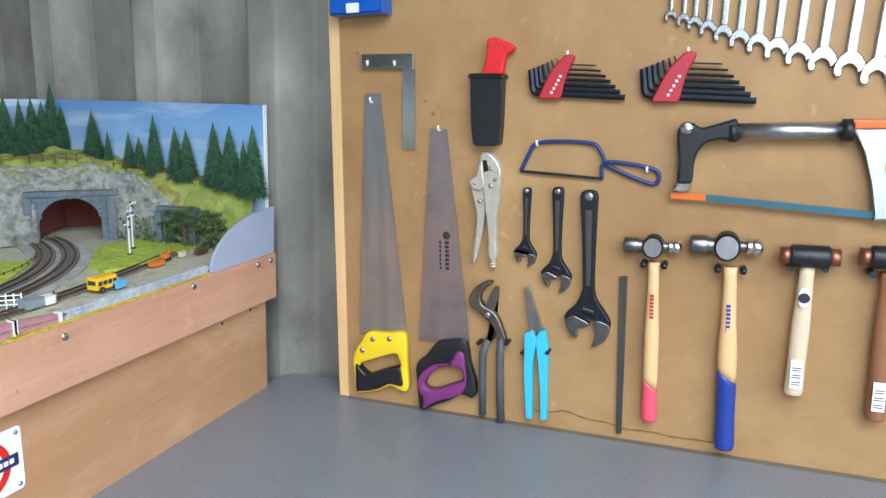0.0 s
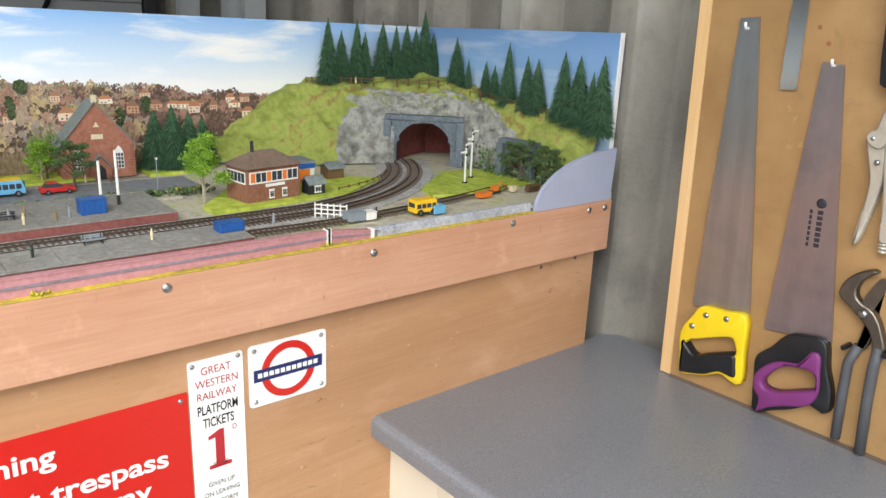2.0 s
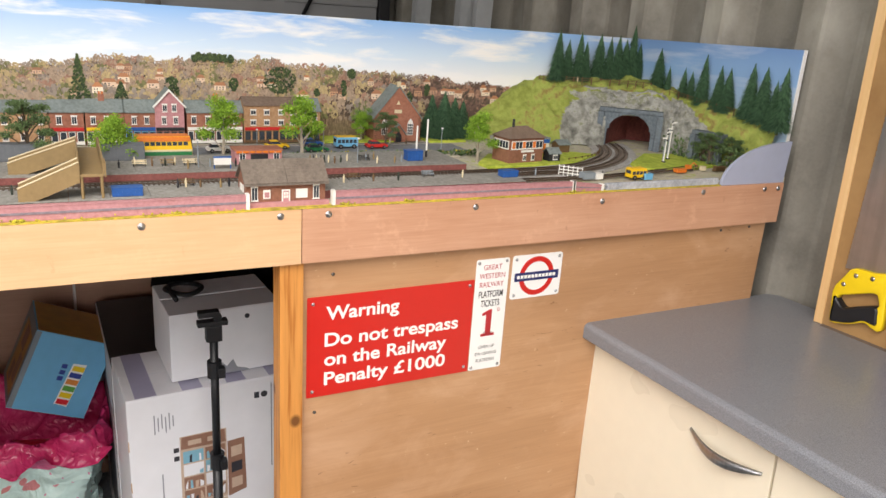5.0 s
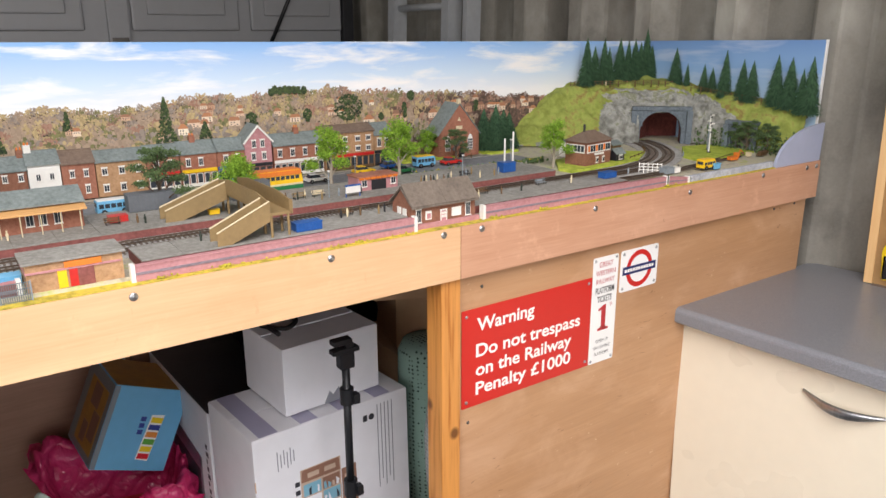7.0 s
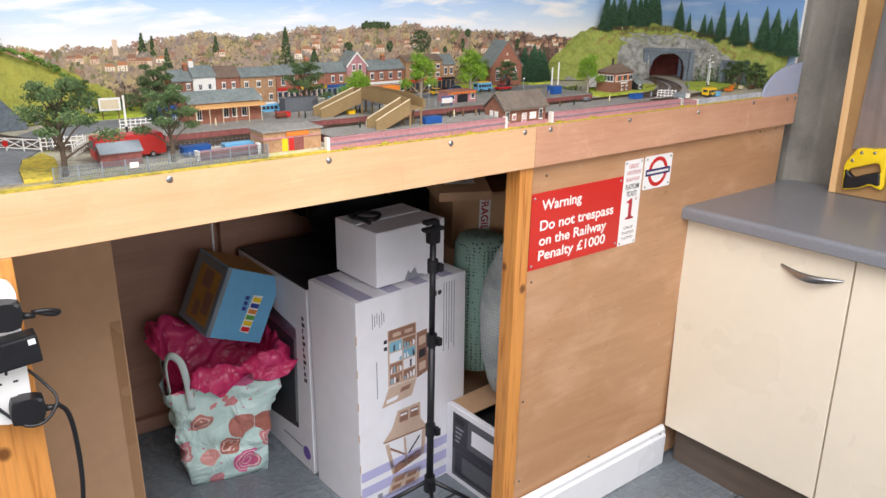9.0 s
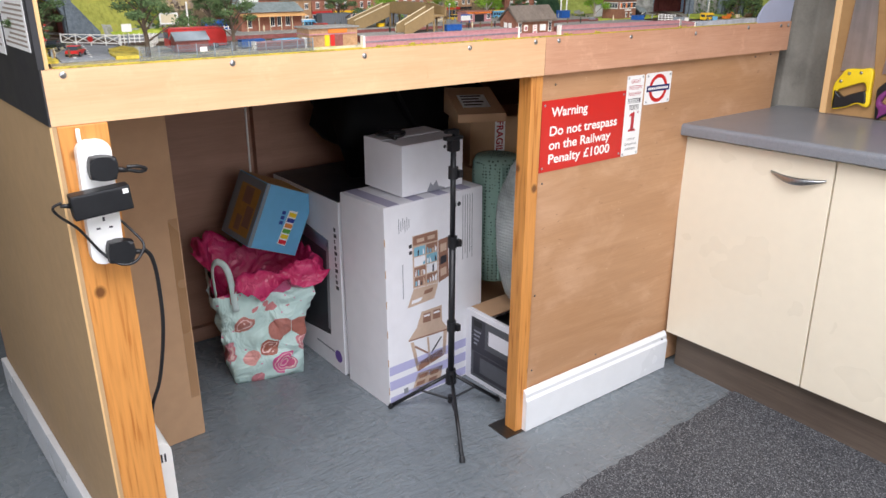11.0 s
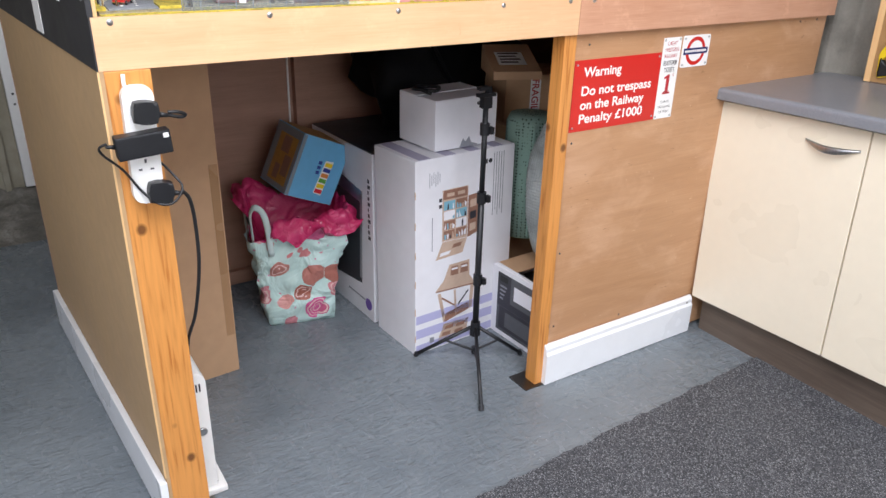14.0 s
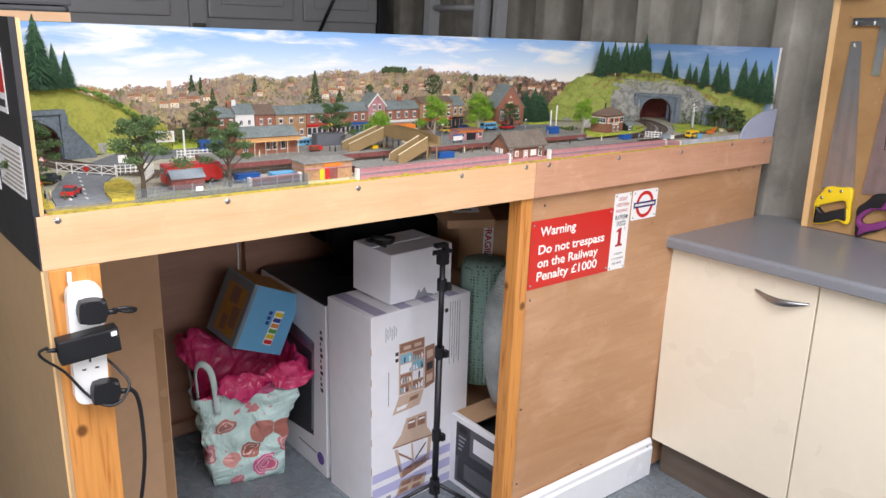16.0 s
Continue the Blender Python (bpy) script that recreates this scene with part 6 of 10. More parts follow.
part("side_print", box(-0.187, -0.003, -0.0006, -0.0001, 0.003, 0.212), M["toy_grey"], toy, "grey printed side")
sp = part("side_picture", box(-0.150, -0.022, -0.0012, -0.0007, 0.020, 0.185), M["toy_gold"], toy, "golden printed window")
for x0, x1, z0, z1 in ((-0.12, -0.085, 0.03, 0.08), (-0.075, -0.03, 0.05, 0.12), (-0.115, -0.06, 0.125, 0.18)):
    part("print", box(x0, x1, -0.0018, -0.0013, z0, z1), M["print_brown"], sp)
part("edge_fold", box(0.0001, 0.0006, 0.0, 0.012, 0.002, 0.213), M["toy_grey"], toy, "grey folded edge")
part("top_print", box(-0.187, -0.003, 0.003, 0.181, 0.2151, 0.2156), M["toy_gold"], toy, "golden printed top")
cols = ("red_plastic", "yellow", "toy_green", "toy_orange", "royal_paint", "yellow")
M["toy_green"] = plain("toy_green", rgb("5aa23e"), 0.45, vary=0.1, bump=0)
mark = part("brand_patch", prism([(0.100, 0.030), (0.132, 0.026), (0.140, 0.148), (0.108, 0.146)], 0.0002, 0.0007, 0), M["letter_white"], toy, "white patch behind the bright mark")
for i in range(6):
    z = 0.032 + 0.019 * i
    u = 0.103 + 0.0014 * i
    part("brand_bar", prism([(u, z), (u + 0.028, z - 0.001), (u + 0.029, z + 0.013), (u + 0.001, z + 0.014)], 0.0008, 0.0012, 0), M[cols[i]], toy)
for i in range(3):
    z = 0.095 + 0.017 * i
    part("brand_bar", box(0.0002, 0.0008, 0.084, 0.097, z, z + 0.012), M["royal_paint"], toy)

# tripod
tri = thing("light_stand", "slim black telescopic tripod stand, legs spread", "tripod")
TX, TY = -1.028, 0.118
part("column", cyl((TX, TY, 0.10), (TX, TY, 0.60), 0.0105, 0.0105, 16), M["black_plastic"], tri, "", True)
part("column", cyl((TX, TY, 0.60), (TX, TY, 0.88), 0.0085, 0.0085, 16), M["black_plastic"], tri, "", True)
for z in (0.595, 0.305, 0.815):
    c = part("collar", cyl((TX, TY, z - 0.018), (TX, TY, z + 0.018), 0.0150, 0.0150, 16), M["black_plastic"], tri)
    part("clamp", box(TX + 0.008, TX + 0.026, TY + 0.004, TY + 0.018, z - 0.012, z + 0.010, 0.002), M["black_plastic"], c)
part("hub", cyl((TX, TY, 0.095), (TX, TY, 0.145), 0.019, 0.016, 16), M["black_plastic"], tri)
part("head", box(TX - 0.012, TX + 0.012, TY - 0.016, TY + 0.016, 0.88, 0.915, 0.003), M["black_plastic"], tri)
part("clamp_jaw", box(TX - 0.010, TX + 0.012, TY - 0.032, TY + 0.028, 0.915, 0.925, 0.002), M["black_plastic"], tri)
part("clamp_jaw", box(TX - 0.010, TX + 0.012, TY - 0.030, TY + 0.012, 0.935, 0.946, 0.002), M["black_plastic"], tri)
part("clamp_spring", box(TX - 0.008, TX + 0.008, TY + 0.0, TY + 0.016, 0.925, 0.935), M["black_plastic"], tri)
for fx, fy in ((-0.775, -0.03), (-1.139, -0.045), (-0.966, 0.268)):
    lg = part("leg", tube([(TX + 0.05 * (fx - TX), TY + 0.05 * (fy - TY), 0.125), (fx, fy, 0.010)], 0.0065, 10), M["black_plastic"], tri, "", True)
    part("rubber_foot", cyl((fx, fy, 0.016), (fx + 0.03 * (fx - TX), fy + 0.03 * (fy - TY), 0.0005), 0.008, 0.009, 12), M["black_plastic"], lg)
    part("brace", tube([(TX, TY, 0.03), (TX + 0.5 * (fx - TX), TY + 0.5 * (fy - TY), 0.066)], 0.004, 8), M["black_plastic"], lg)
part("lower_hub", cyl((TX, TY, 0.02), (TX, TY, 0.045), 0.010, 0.010, 12), M["black_plastic"], tri)

# ---- extension lead on the post ----
PXF = FX + 0.002
st = thing("power_strip", "white four-socket extension block screwed to the post", "power strip", pose(PXF, -0.910, 0.975, -1.5, 0, 0))
outline = []
for cy_, cz_, a0 in ((0.010, 0.098, 0), (-0.010, 0.098, 90), (-0.010, -0.098, 180), (0.010, -0.098, 270)):
    for k in range(7):
        a = radians(a0 + 15 * k)
        outline.append((cy_ + 0.019 * math.cos(a), cz_ + 0.019 * math.sin(a)))
part("body", prism(outline, 0.0005, 0.026, 0, 0.004), M["white_plastic"], st, "", False)
for z in (-0.012, 0.02):
    for y, dz, w, h in ((0.0, 0.011, 0.004, 0.008), (-0.011, -0.006, 0.007, 0.0035), (0.011, -0.006, 0.007, 0.0035)):
        part("socket_slot", box(0.0258, 0.0264, y - w / 2, y + w / 2, z + dz - 0.028 - h / 2, z + dz - 0.028 + h / 2), M["print_dark"], st)


def plug(y, z, side):
    p = thing("mains_plug", "black moulded three-pin plug in the extension block", "plug", pose(PXF + 0.0265, y, z, -6, 0, 0), "plugs")
    body = []
    for k in range(16):
        a = math.tau * k / 16
        q = 1 / max(abs(math.cos(a)), abs(math.sin(a))) ** 0.7
        body.append((0.024 * q * math.cos(a), 0.022 * q * math.sin(a)))
    part("body", prism(body, 0.0005, 0.026, 0, 0.006), M["black_plastic"], p)
    part("strain_relief", tube([(0.013, 0.024 * side, -0.004), (0.013, 0.042 * side, -0.006)], [0.006, 0.004], 10), M["black_plastic"], p, "", True)
    return p


plug(-0.901, 1.045, 1)
plug(-0.893, 0.883, 1)
ad = thing("power_adaptor", "black rectangular power adaptor taped to the block", "adaptor", pose(PXF + 0.028, -0.913, 0.989, 4, 0, 0))
part("body", box(0, 0.032, -0.052, 0.05, -0.026, 0.02, 0.004), M["black_plastic"], ad)
part("label", box(0.0318, 0.0324, 0.036, 0.046, 0.006, 0.015), M["sign_white"], ad, "small white label")
part("strain_relief", tube([(0.015, -0.05, 0.0), (0.015, -0.068, 0.004)], [0.005, 0.003], 10), M["black_plastic"], ad, "", True)
C0 = PXF + 0.04
single("power_cable", tube(smooth_path([(C0, -0.978, 0.993), (C0 - 0.004, -0.992, 0.985), (C0 - 0.008, -0.985, 0.968), (C0 - 0.01, -0.955, 0.935), (C0 - 0.008, -0.925, 0.885), (C0 + 0.012, -0.900, 0.862), (C0 + 0.014, -0.872, 0.862), (C0 - 0.002, -0.85, 0.885), (C0 - 0.02, -0.862, 0.91), (C0 - 0.03, -0.88, 0.935)], 8), 0.0025, 8), M["black_plastic"], "thin black lead looping round the plugs", "cable", smooth=True)
single("power_cable", tube(smooth_path([(C0, -0.852, 0.879), (C0 - 0.004, -0.838, 0.855), (C0 - 0.008, -0.832, 0.80), (C0 - 0.012, -0.834, 0.70), (C0 - 0.03, -0.85, 0.58), (C0 - 0.07, -0.868, 0.48), (C0 - 0.12, -0.86, 0.33), (C0 - 0.13, -0.85, 0.12), (C0 - 0.12, -0.83, 0.006)], 8), 0.0040, 8), M["black_plastic"], "black mains lead hanging beside the post", "cable", smooth=True)
single("power_cable", tube(smooth_path([(C0, -0.860, 1.041), (C0 + 0.002, -0.842, 1.040), (C0 - 0.004, -0.826, 1.032), (C0 - 0.012, -0.835, 1.026), (C0 - 0.03, -0.86, 1.03)], 8), 0.0035, 8), M["black_plastic"], "short black lead from the upper plug", "cable", smooth=True)
single("power_cable", tube(smooth_path([(PXF + 0.01, -0.925, 1.085), (PXF + 0.012, -0.927, 1.098), (PXF + 0.004, -0.925, 1.112)], 6), 0.004, 8), M["white_plastic"], "white lead into the extension block", "cable", smooth=True)
single("power_cable", tube(smooth_path([(-0.80, -0.845, 0.0045), (-0.72, -0.76, 0.0045), (-0.63, -0.66, 0.0045), (-0.56, -0.58, 0.0045), (-0.50, -0.50, 0.0048), (-0.465, -0.46, 0.0125), (-0.40, -0.42, 0.0135), (-0.2, -0.5, 0.0135)], 8), 0.004, 8), M["black_plastic"], "black lead lying across the floor", "cable", smooth=True)

# white heater tucked behind the post
ht = thing("convector_heater", "slim white electric heater behind the post", "heater", pose(-0.865, -0.865, 0.0, 0, 0, 0))
pts = []
for k in range(9):
    a = radians(90 * k / 8)
    pts.append((0.012 + 0.022 * math.sin(a), 0.34 + 0.03 * math.cos(a)))
part("body", prism([(-0.02, 0.02), (-0.02, 0.365), (0.0, 0.372)] + pts + [(0.034, 0.02)], -0.10, 0.02, 0, 0.004), M["white_plastic"], ht)
part("foot", box(-0.09, 0.035, -0.05, 0.055, 0.0005, 0.018, 0.006), M["white_plastic"], ht)
for i in range(3):
    part("vent_slot", box(0.0195, 0.0208, 0.0 + 0.008 * i, 0.004 + 0.008 * i, 0.318, 0.34), M["print_dark"], ht)
part("dial", add_lathe(bmesh.new(), [(0.011, 0), (0.011, 0.004), (0.008, 0.005)], 20, Matrix.Translation((0.0205, 0.012, 0.20)) @ Euler((0, radians(90), 0)).to_matrix().to_4x4()), M["steel"], ht, "", True)
# metal shoes under the posts
for x0, x1, y0, y1 in ((FX - 0.09, FX - 0.0, 0.15, 0.236), (FX - 0.05, FX + 0.012, -0.93, -0.85)):
    single("base_plate", box(x0, x1, y0, y1, 0.0005, 0.0038), M["dark_steel"], "dark steel plate under the table post", "plate")

# ---- the model railway: ground, backdrop, hills ----
G = 1.228          # level of the model's streets and track bed


def mottled(name, stops, scale=60.0, rough=0.9, bump=0.5, dist=0.002, detail=6):
    n = Nodes(name, rough)
    v = n.coords(world_space=True)
    f = n.noise(v, scale, detail, 0.65)
    b = n.noise(v, scale * 0.15, 3)
    stops = [(q, shade(c, 1.55)) for q, c in stops]
    n.colour(n.ramp(n.math('ADD', n.math('MULTIPLY', f, 0.65), n.math('MULTIPLY', b, 0.35)), stops))
    n.bump(n.noise(v, scale * 4, 3), bump, dist)
    return n.mat


M["m_grass"] = mottled("model_grass", [(0.30, rgb("565a28")), (0.42, rgb("6c7432")), (0.54, rgb("7d8640")), (0.61, rgb("766a38")), (0.65, rgb("6a5832")), (0.70, rgb("7a843c"))], 46)
# yellower left-hill grass, paler because stronger light is put into the colour
M["m_grass_lit"] = mottled("model_lit_grass", [(0.30, rgb("6c6c2c")), (0.42, rgb("828438")), (0.54, rgb("949442")), (0.66, rgb("8f8638")), (0.72, rgb("8a7a40"))], 95, 0.9, 1.0, 0.004)
M["m_lime"] = mottled("model_lime_grass", [(0.35, rgb("6c7c26")), (0.5, rgb("8e9c34")), (0.65, rgb("aab04a"))], 60)
M["m_verge"] = mottled("model_verge", [(0.35, rgb("6a6428")), (0.5, rgb("a08f34")), (0.65, rgb("bda438"))], 90)
M["m_rock"] = mottled("model_rock", [(0.30, rgb("403f3c")), (0.42, rgb("66665f")), (0.54, rgb("8a8a84")), (0.60, rgb("6a6c54")), (0.68, rgb("92928c"))], 40, 0.85, 0.9, 0.004)
M["m_ballast"] = mottled("model_ballast", [(0.35, rgb("6c6a66")), (0.5, rgb("92908d")), (0.65, rgb("afada9"))], 220, 0.95)
M["m_earth"] = mottled("model_earth", [(0.35, rgb("7c7668")), (0.5, rgb("a29c8c")), (0.65, rgb("8e9650"))], 60)
M["m_tarmac"] = mottled("model_tarmac", [(0.35, rgb("595b5d")), (0.65, rgb("75787b"))], 120, 0.8, 0.2)
M["m_paving"] = mottled("model_paving", [(0.35, rgb("62605a")), (0.5, rgb("75736d")), (0.65, rgb("878580"))], 120, 0.8, 0.2)
M["m_sleeper"] = plain("model_sleeper", rgb("6a5f55"), 0.85, vary=0.2)
M["m_rail"] = metal("model_rail", rgb("8a7a6c"), 0.4)
M["m_pink"] = mottled("model_pink_brick", [(0.35, rgb("8e6264")), (0.65, rgb("a27678"))], 150, 0.85, 0.3)
M["m_edge_red"] = mottled("model_red_edge", [(0.35, rgb("5c332f")), (0.65, rgb("7c4a44"))], 150, 0.85, 0.3)
M["m_stone"] = mottled("model_stone_wall", [(0.35, rgb("7d8087")), (0.65, rgb("a9acb2"))], 130, 0.85, 0.5)
M["m_slate"] = mottled("model_slate", [(0.35, rgb("565e5c")), (0.65, rgb("747c7a"))], 160, 0.8, 0.4)
M["m_greytile"] = mottled("model_grey_tile", [(0.35, rgb("4f473f")), (0.65, rgb("6a6056"))], 160, 0.8, 0.4)
M["m_shed"] = plain("model_shed_grey", rgb("64686c"), 0.55, scale=150, vary=0.12)
M["m_darkroof"] = mottled("model_dark_roof", [(0.35, rgb("55463c")), (0.65, rgb("6d5d50"))], 160, 0.8, 0.4)
M["m_brick"] = mottled("model_red_brick", [(0.35, rgb("724636")), (0.65, rgb("8e614e"))], 180, 0.85, 0.3)
M["m_brick_dark"] = mottled("model_dark_brick", [(0.35, rgb("634030")), (0.65, rgb("7e5644"))], 180, 0.85, 0.3)
M["m_tanbrick"] = mottled("model_tan_brick", [(0.35, rgb("7f6044")), (0.65, rgb("a08060"))], 180, 0.85, 0.3)
M["m_white"] = plain("model_white", rgb("e9e7e0"), 0.6, scale=200, vary=0.06)
M["m_cream"] = plain("model_cream", rgb("d8c9a6"), 0.6, scale=200, vary=0.08)
M["m_glass"] = plain("model_window_pane", rgb("3b4148"), 0.15, scale=300, vary=0.3, bump=0)
M["m_black"] = plain("model_black", rgb("26262a"), 0.5, scale=200, vary=0.2)
M["m_blue"] = plain("model_blue", rgb("24579c"), 0.45, scale=150, vary=0.15)
M["m_skyblue"] = plain("model_sky_blue", rgb("6fb2d8"), 0.4, scale=150, vary=0.08)
M["m_red"] = plain("model_red", rgb("c22b26"), 0.4, scale=150, vary=0.12)
M["m_yellow"] = plain("model_yellow", rgb("eec11f"), 0.4, scale=150, vary=0.08)
M["m_green"] = plain("model_green", rgb("2d7a49"), 0.4, scale=150, vary=0.1)
M["m_orange"] = plain("model_orange", rgb("dc7a2b"), 0.5, scale=150, vary=0.12)
M["m_darkcar"] = plain("model_dark_green", rgb("2c352c"), 0.35, scale=150, vary=0.1)
M["m_greypaint"] = plain("model_grey_paint", rgb("8b949a"), 0.5, scale=150, vary=0.1)
M["m_brown"] = plain("model_brown", rgb("6b5236"), 0.7, scale=150, vary=0.2)
M["m_tanwood"] = plain("model_tan_wood", rgb("8e7750"), 0.75, scale=150, vary=0.15)
M["m_portal"] = mottled("model_portal_stone", [(0.35, rgb("454c52")), (0.65, rgb("626b72"))], 140, 0.8, 0.5)
M["m_bore"] = mottled("model_tunnel_brick", [(0.35, rgb("4b2420")), (0.65, rgb("6f3a33"))], 120, 0.85, 0.4)
M["m_darkbush"] = mottled("model_dark_bush", [(0.35, rgb("26371d")), (0.5, rgb("3f5527")), (0.65, rgb("6d7030"))], 90, 0.95, 1.0, 0.004)


def foliage(name, dark, light):
    """Leaf flock, each clump its own tone."""
    n = Nodes(name, 0.9)
    geo = n.add("ShaderNodeNewGeometry")
    n.colour(n.ramp(geo.outputs["Random Per Island"], [(0.0, dark), (1.0, light)]))
    return n.mat


M["leaf_fir"] = foliage("leaf_fir", rgb("26432d"), rgb("4f7350"))
M["leaf_lime"] = foliage("leaf_lime", rgb("5c8420"), rgb("97bb3a"))
M["leaf_mid"] = foliage("leaf_mid", rgb("4e7030"), rgb("88a54c"))
M["leaf_dark"] = foliage("leaf_dark", rgb("36482a"), rgb("6b8450"))
M["leaf_yellow"] = foliage("leaf_yellow", rgb("8a8426"), rgb("c9b93a"))
M["bark"] = plain("model_bark", rgb("5a4c3e"), 0.9, scale=200, vary=0.25)
M["bark_pale"] = plain("model_pale_bark", rgb("a49a8a"), 0.9, scale=200, vary=0.2)


def sky_mat(name, top, low, cloud, foot=rgb("fbfbfb")):
    n = Nodes(name, 0.42)
    geo = n.add("ShaderNodeNewGeometry").outputs["Position"]
    sep = n.add("ShaderNodeSeparateXYZ")
    n.link(geo, sep.inputs[0])
    h = n.math('DIVIDE', n.math('SUBTRACT', sep.outputs["Z"], 1.38), 0.16)
    base = n.ramp(h, [(0.0, foot), (0.4, low), (1.0, top)])
    c1 = n.noise(n.coords((3.2, 3.2, 17.0), True), 1.25, 6, 0.55, 0.3)
    m = n.ramp(c1, [(0.50, (0, 0, 0, 1)), (0.66, (cloud, cloud, cloud, 1))])
    n.colour(n.mix(m, base, rgb("fdfdfd")))
    return n.mat


M["sky_back"] = sky_mat("backdrop_sky", rgb("7db5f2"), rgb("d2e7fb"), 1.0)
M["sky_end"] = sky_mat("backdrop_end_sky", rgb("6b90c6"), rgb("8fb4de"), 0.3, rgb("b4d0ea"))
M["print_tree2"] = foliage("printed_evergreens", rgb("222f24"), rgb("55663a"))
M["print_wall"] = foliage("printed_walls", rgb("c89a78"), rgb("f8ead2"))
M["print_roof"] = foliage("printed_roofs", rgb("94705c"), rgb("c4875f"))

bd = thing("backdrop", "printed backdrop board of sky, autumn trees and town", "backdrop", kind="structure")
part("sheet", prism([(Y0 + 0.012, 1.186), (1.464, 1.186), (1.464, 1.518), (Y0 + 0.012, 1.534)], BX - 0.008, BX, 0), M["sky_back"], bd, "printed blue sky with white clouds")
part("sheet", prism([(BX + 0.0005, 1.186), (-0.826, 1.186), (-0.826, 1.525), (BX + 0.0005, 1.5185)], 1.455, 1.4635, 1), M["sky_end"], bd, "printed deep blue sky end sheet")
part("sheet_edge", box(-0.8259, -0.8225, 1.4545, 1.464, 1.217, 1.5255), M["sign_white"], bd, "white cut edge")
part("end_board", slanted(FX + 0.0005, BX, Y0 - 0.004, Y0 - 0.05, 0.010, 1.2175, 1.546), M["black_paint"], bd, "black painted end board")
part("end_lining", box(BX + 0.001, FX - 0.002, Y0 + 0.0075, Y0 + 0.0105, 1.2175, 1.54), M["sky_back"], bd, "sky lining of the end board")
part("edge_strip", box(FX - 0.004, FX + 0.0008, Y0 + 0.0065, Y0 + 0.013, 1.2175, 1.545), M["board_edge"], bd, "raw wood edge")
part("top_strip", box(BX - 0.03, BX - 0.0085, Y0 - 0.03, -0.742, 1.534, 1.556), M["fascia"], bd, "pale wooden strip")


SKY_Y = (-0.95, -0.73, -0.62, -0.52, -0.45, -0.35, -0.24, -0.15, -0.04, 0.10, 0.30, 0.44, 0.57, 0.70, 0.88, 1.0, 1.15)
SKY_Z = (1.372, 1.378, 1.373, 1.377, 1.383, 1.404, 1.396, 1.392, 1.412, 1.411, 1.416, 1.405, 1.396, 1.390, 1.374, 1.366, 1.360)


def skyline(y):
    """Height of the printed tree line along the sheet."""
    return float(np.interp(y, SKY_Y, SKY_Z)) + 0.003 * math.sin(y * 41 + 1)


def woods_mat():
    """The deep brown tangle behind the printed crowns."""
    n = Nodes("printed_woodland", 0.45)
    twig = n.noise(n.coords((1, 1, 0.4), True), 260, 5, 0.65)
    broad = n.noise(n.coords((1, 1, 1), True), 30, 4)
    col = n.ramp(twig, [(0.32, rgb("4a3c30")), (0.52, rgb("86705a")), (0.68, rgb("b39a7c"))])
    n.colour(n.mix(n.ramp(broad, [(0.4, (0, 0, 0, 1)), (0.62, (0.6, 0.6, 0.6, 1))]), col, rgb("6f6248")))
    return n.mat


M["woods"] = woods_mat()
bm = bmesh.new()
top, n = [], 420
for i in range(n + 1):
    y = -0.945 + 2.05 * i / n
    top.append((y, skyline(y) - 0.008 + 0.008 * noise.fractal(Vector((y * 22, 0, 0)), 0.7, 2.1, 5)))
add_prism(bm, [(-0.945, 1.23), (1.105, 1.23)] + list(reversed(top)), BX + 0.0003, BX + 0.0006, axis=0)
part("printed_wood", bm, M["woods"], bd, "printed hazy brown woodland")
TONES = {"tan": ("968370", "b7a08a"), "straw": ("a8946c", "c6b083"), "russet": ("957260", "ae8874"), "grey": ("84786e", "a3968a"), "olive": ("6a6a48", "8a885a"), "dark_shade": ("4e4238", "6c5c4e"), "plum": ("5c4840", "7c6458")}
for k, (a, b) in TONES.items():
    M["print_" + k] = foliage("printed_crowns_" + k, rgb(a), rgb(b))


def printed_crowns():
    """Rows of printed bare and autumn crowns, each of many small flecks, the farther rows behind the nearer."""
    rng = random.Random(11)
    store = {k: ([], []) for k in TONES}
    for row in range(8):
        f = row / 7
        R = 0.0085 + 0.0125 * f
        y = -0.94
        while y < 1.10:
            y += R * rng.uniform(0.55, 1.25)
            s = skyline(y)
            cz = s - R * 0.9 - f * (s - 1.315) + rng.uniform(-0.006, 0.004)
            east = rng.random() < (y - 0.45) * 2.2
            tone = rng.choice(("plum", "plum", "dark_shade", "russet") if east else ("tan", "tan", "straw", "russet", "grey", "tan", "olive", "straw"))
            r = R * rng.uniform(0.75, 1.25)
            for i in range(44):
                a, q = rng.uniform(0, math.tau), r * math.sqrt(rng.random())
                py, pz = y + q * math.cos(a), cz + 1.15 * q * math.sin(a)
                # lower flecks darker: the crowns' shade is put into the printed colour
                V, F = store["dark_shade" if pz < cz - 0.3 * r and rng.random() < 0.36 else tone]
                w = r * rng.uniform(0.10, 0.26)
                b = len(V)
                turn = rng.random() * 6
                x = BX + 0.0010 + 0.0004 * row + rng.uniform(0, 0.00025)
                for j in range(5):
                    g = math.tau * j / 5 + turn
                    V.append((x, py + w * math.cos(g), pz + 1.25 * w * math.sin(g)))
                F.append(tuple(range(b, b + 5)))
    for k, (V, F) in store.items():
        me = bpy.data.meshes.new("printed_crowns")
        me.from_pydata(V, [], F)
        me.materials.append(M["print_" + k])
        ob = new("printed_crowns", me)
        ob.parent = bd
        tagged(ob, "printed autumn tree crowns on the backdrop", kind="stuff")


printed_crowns()


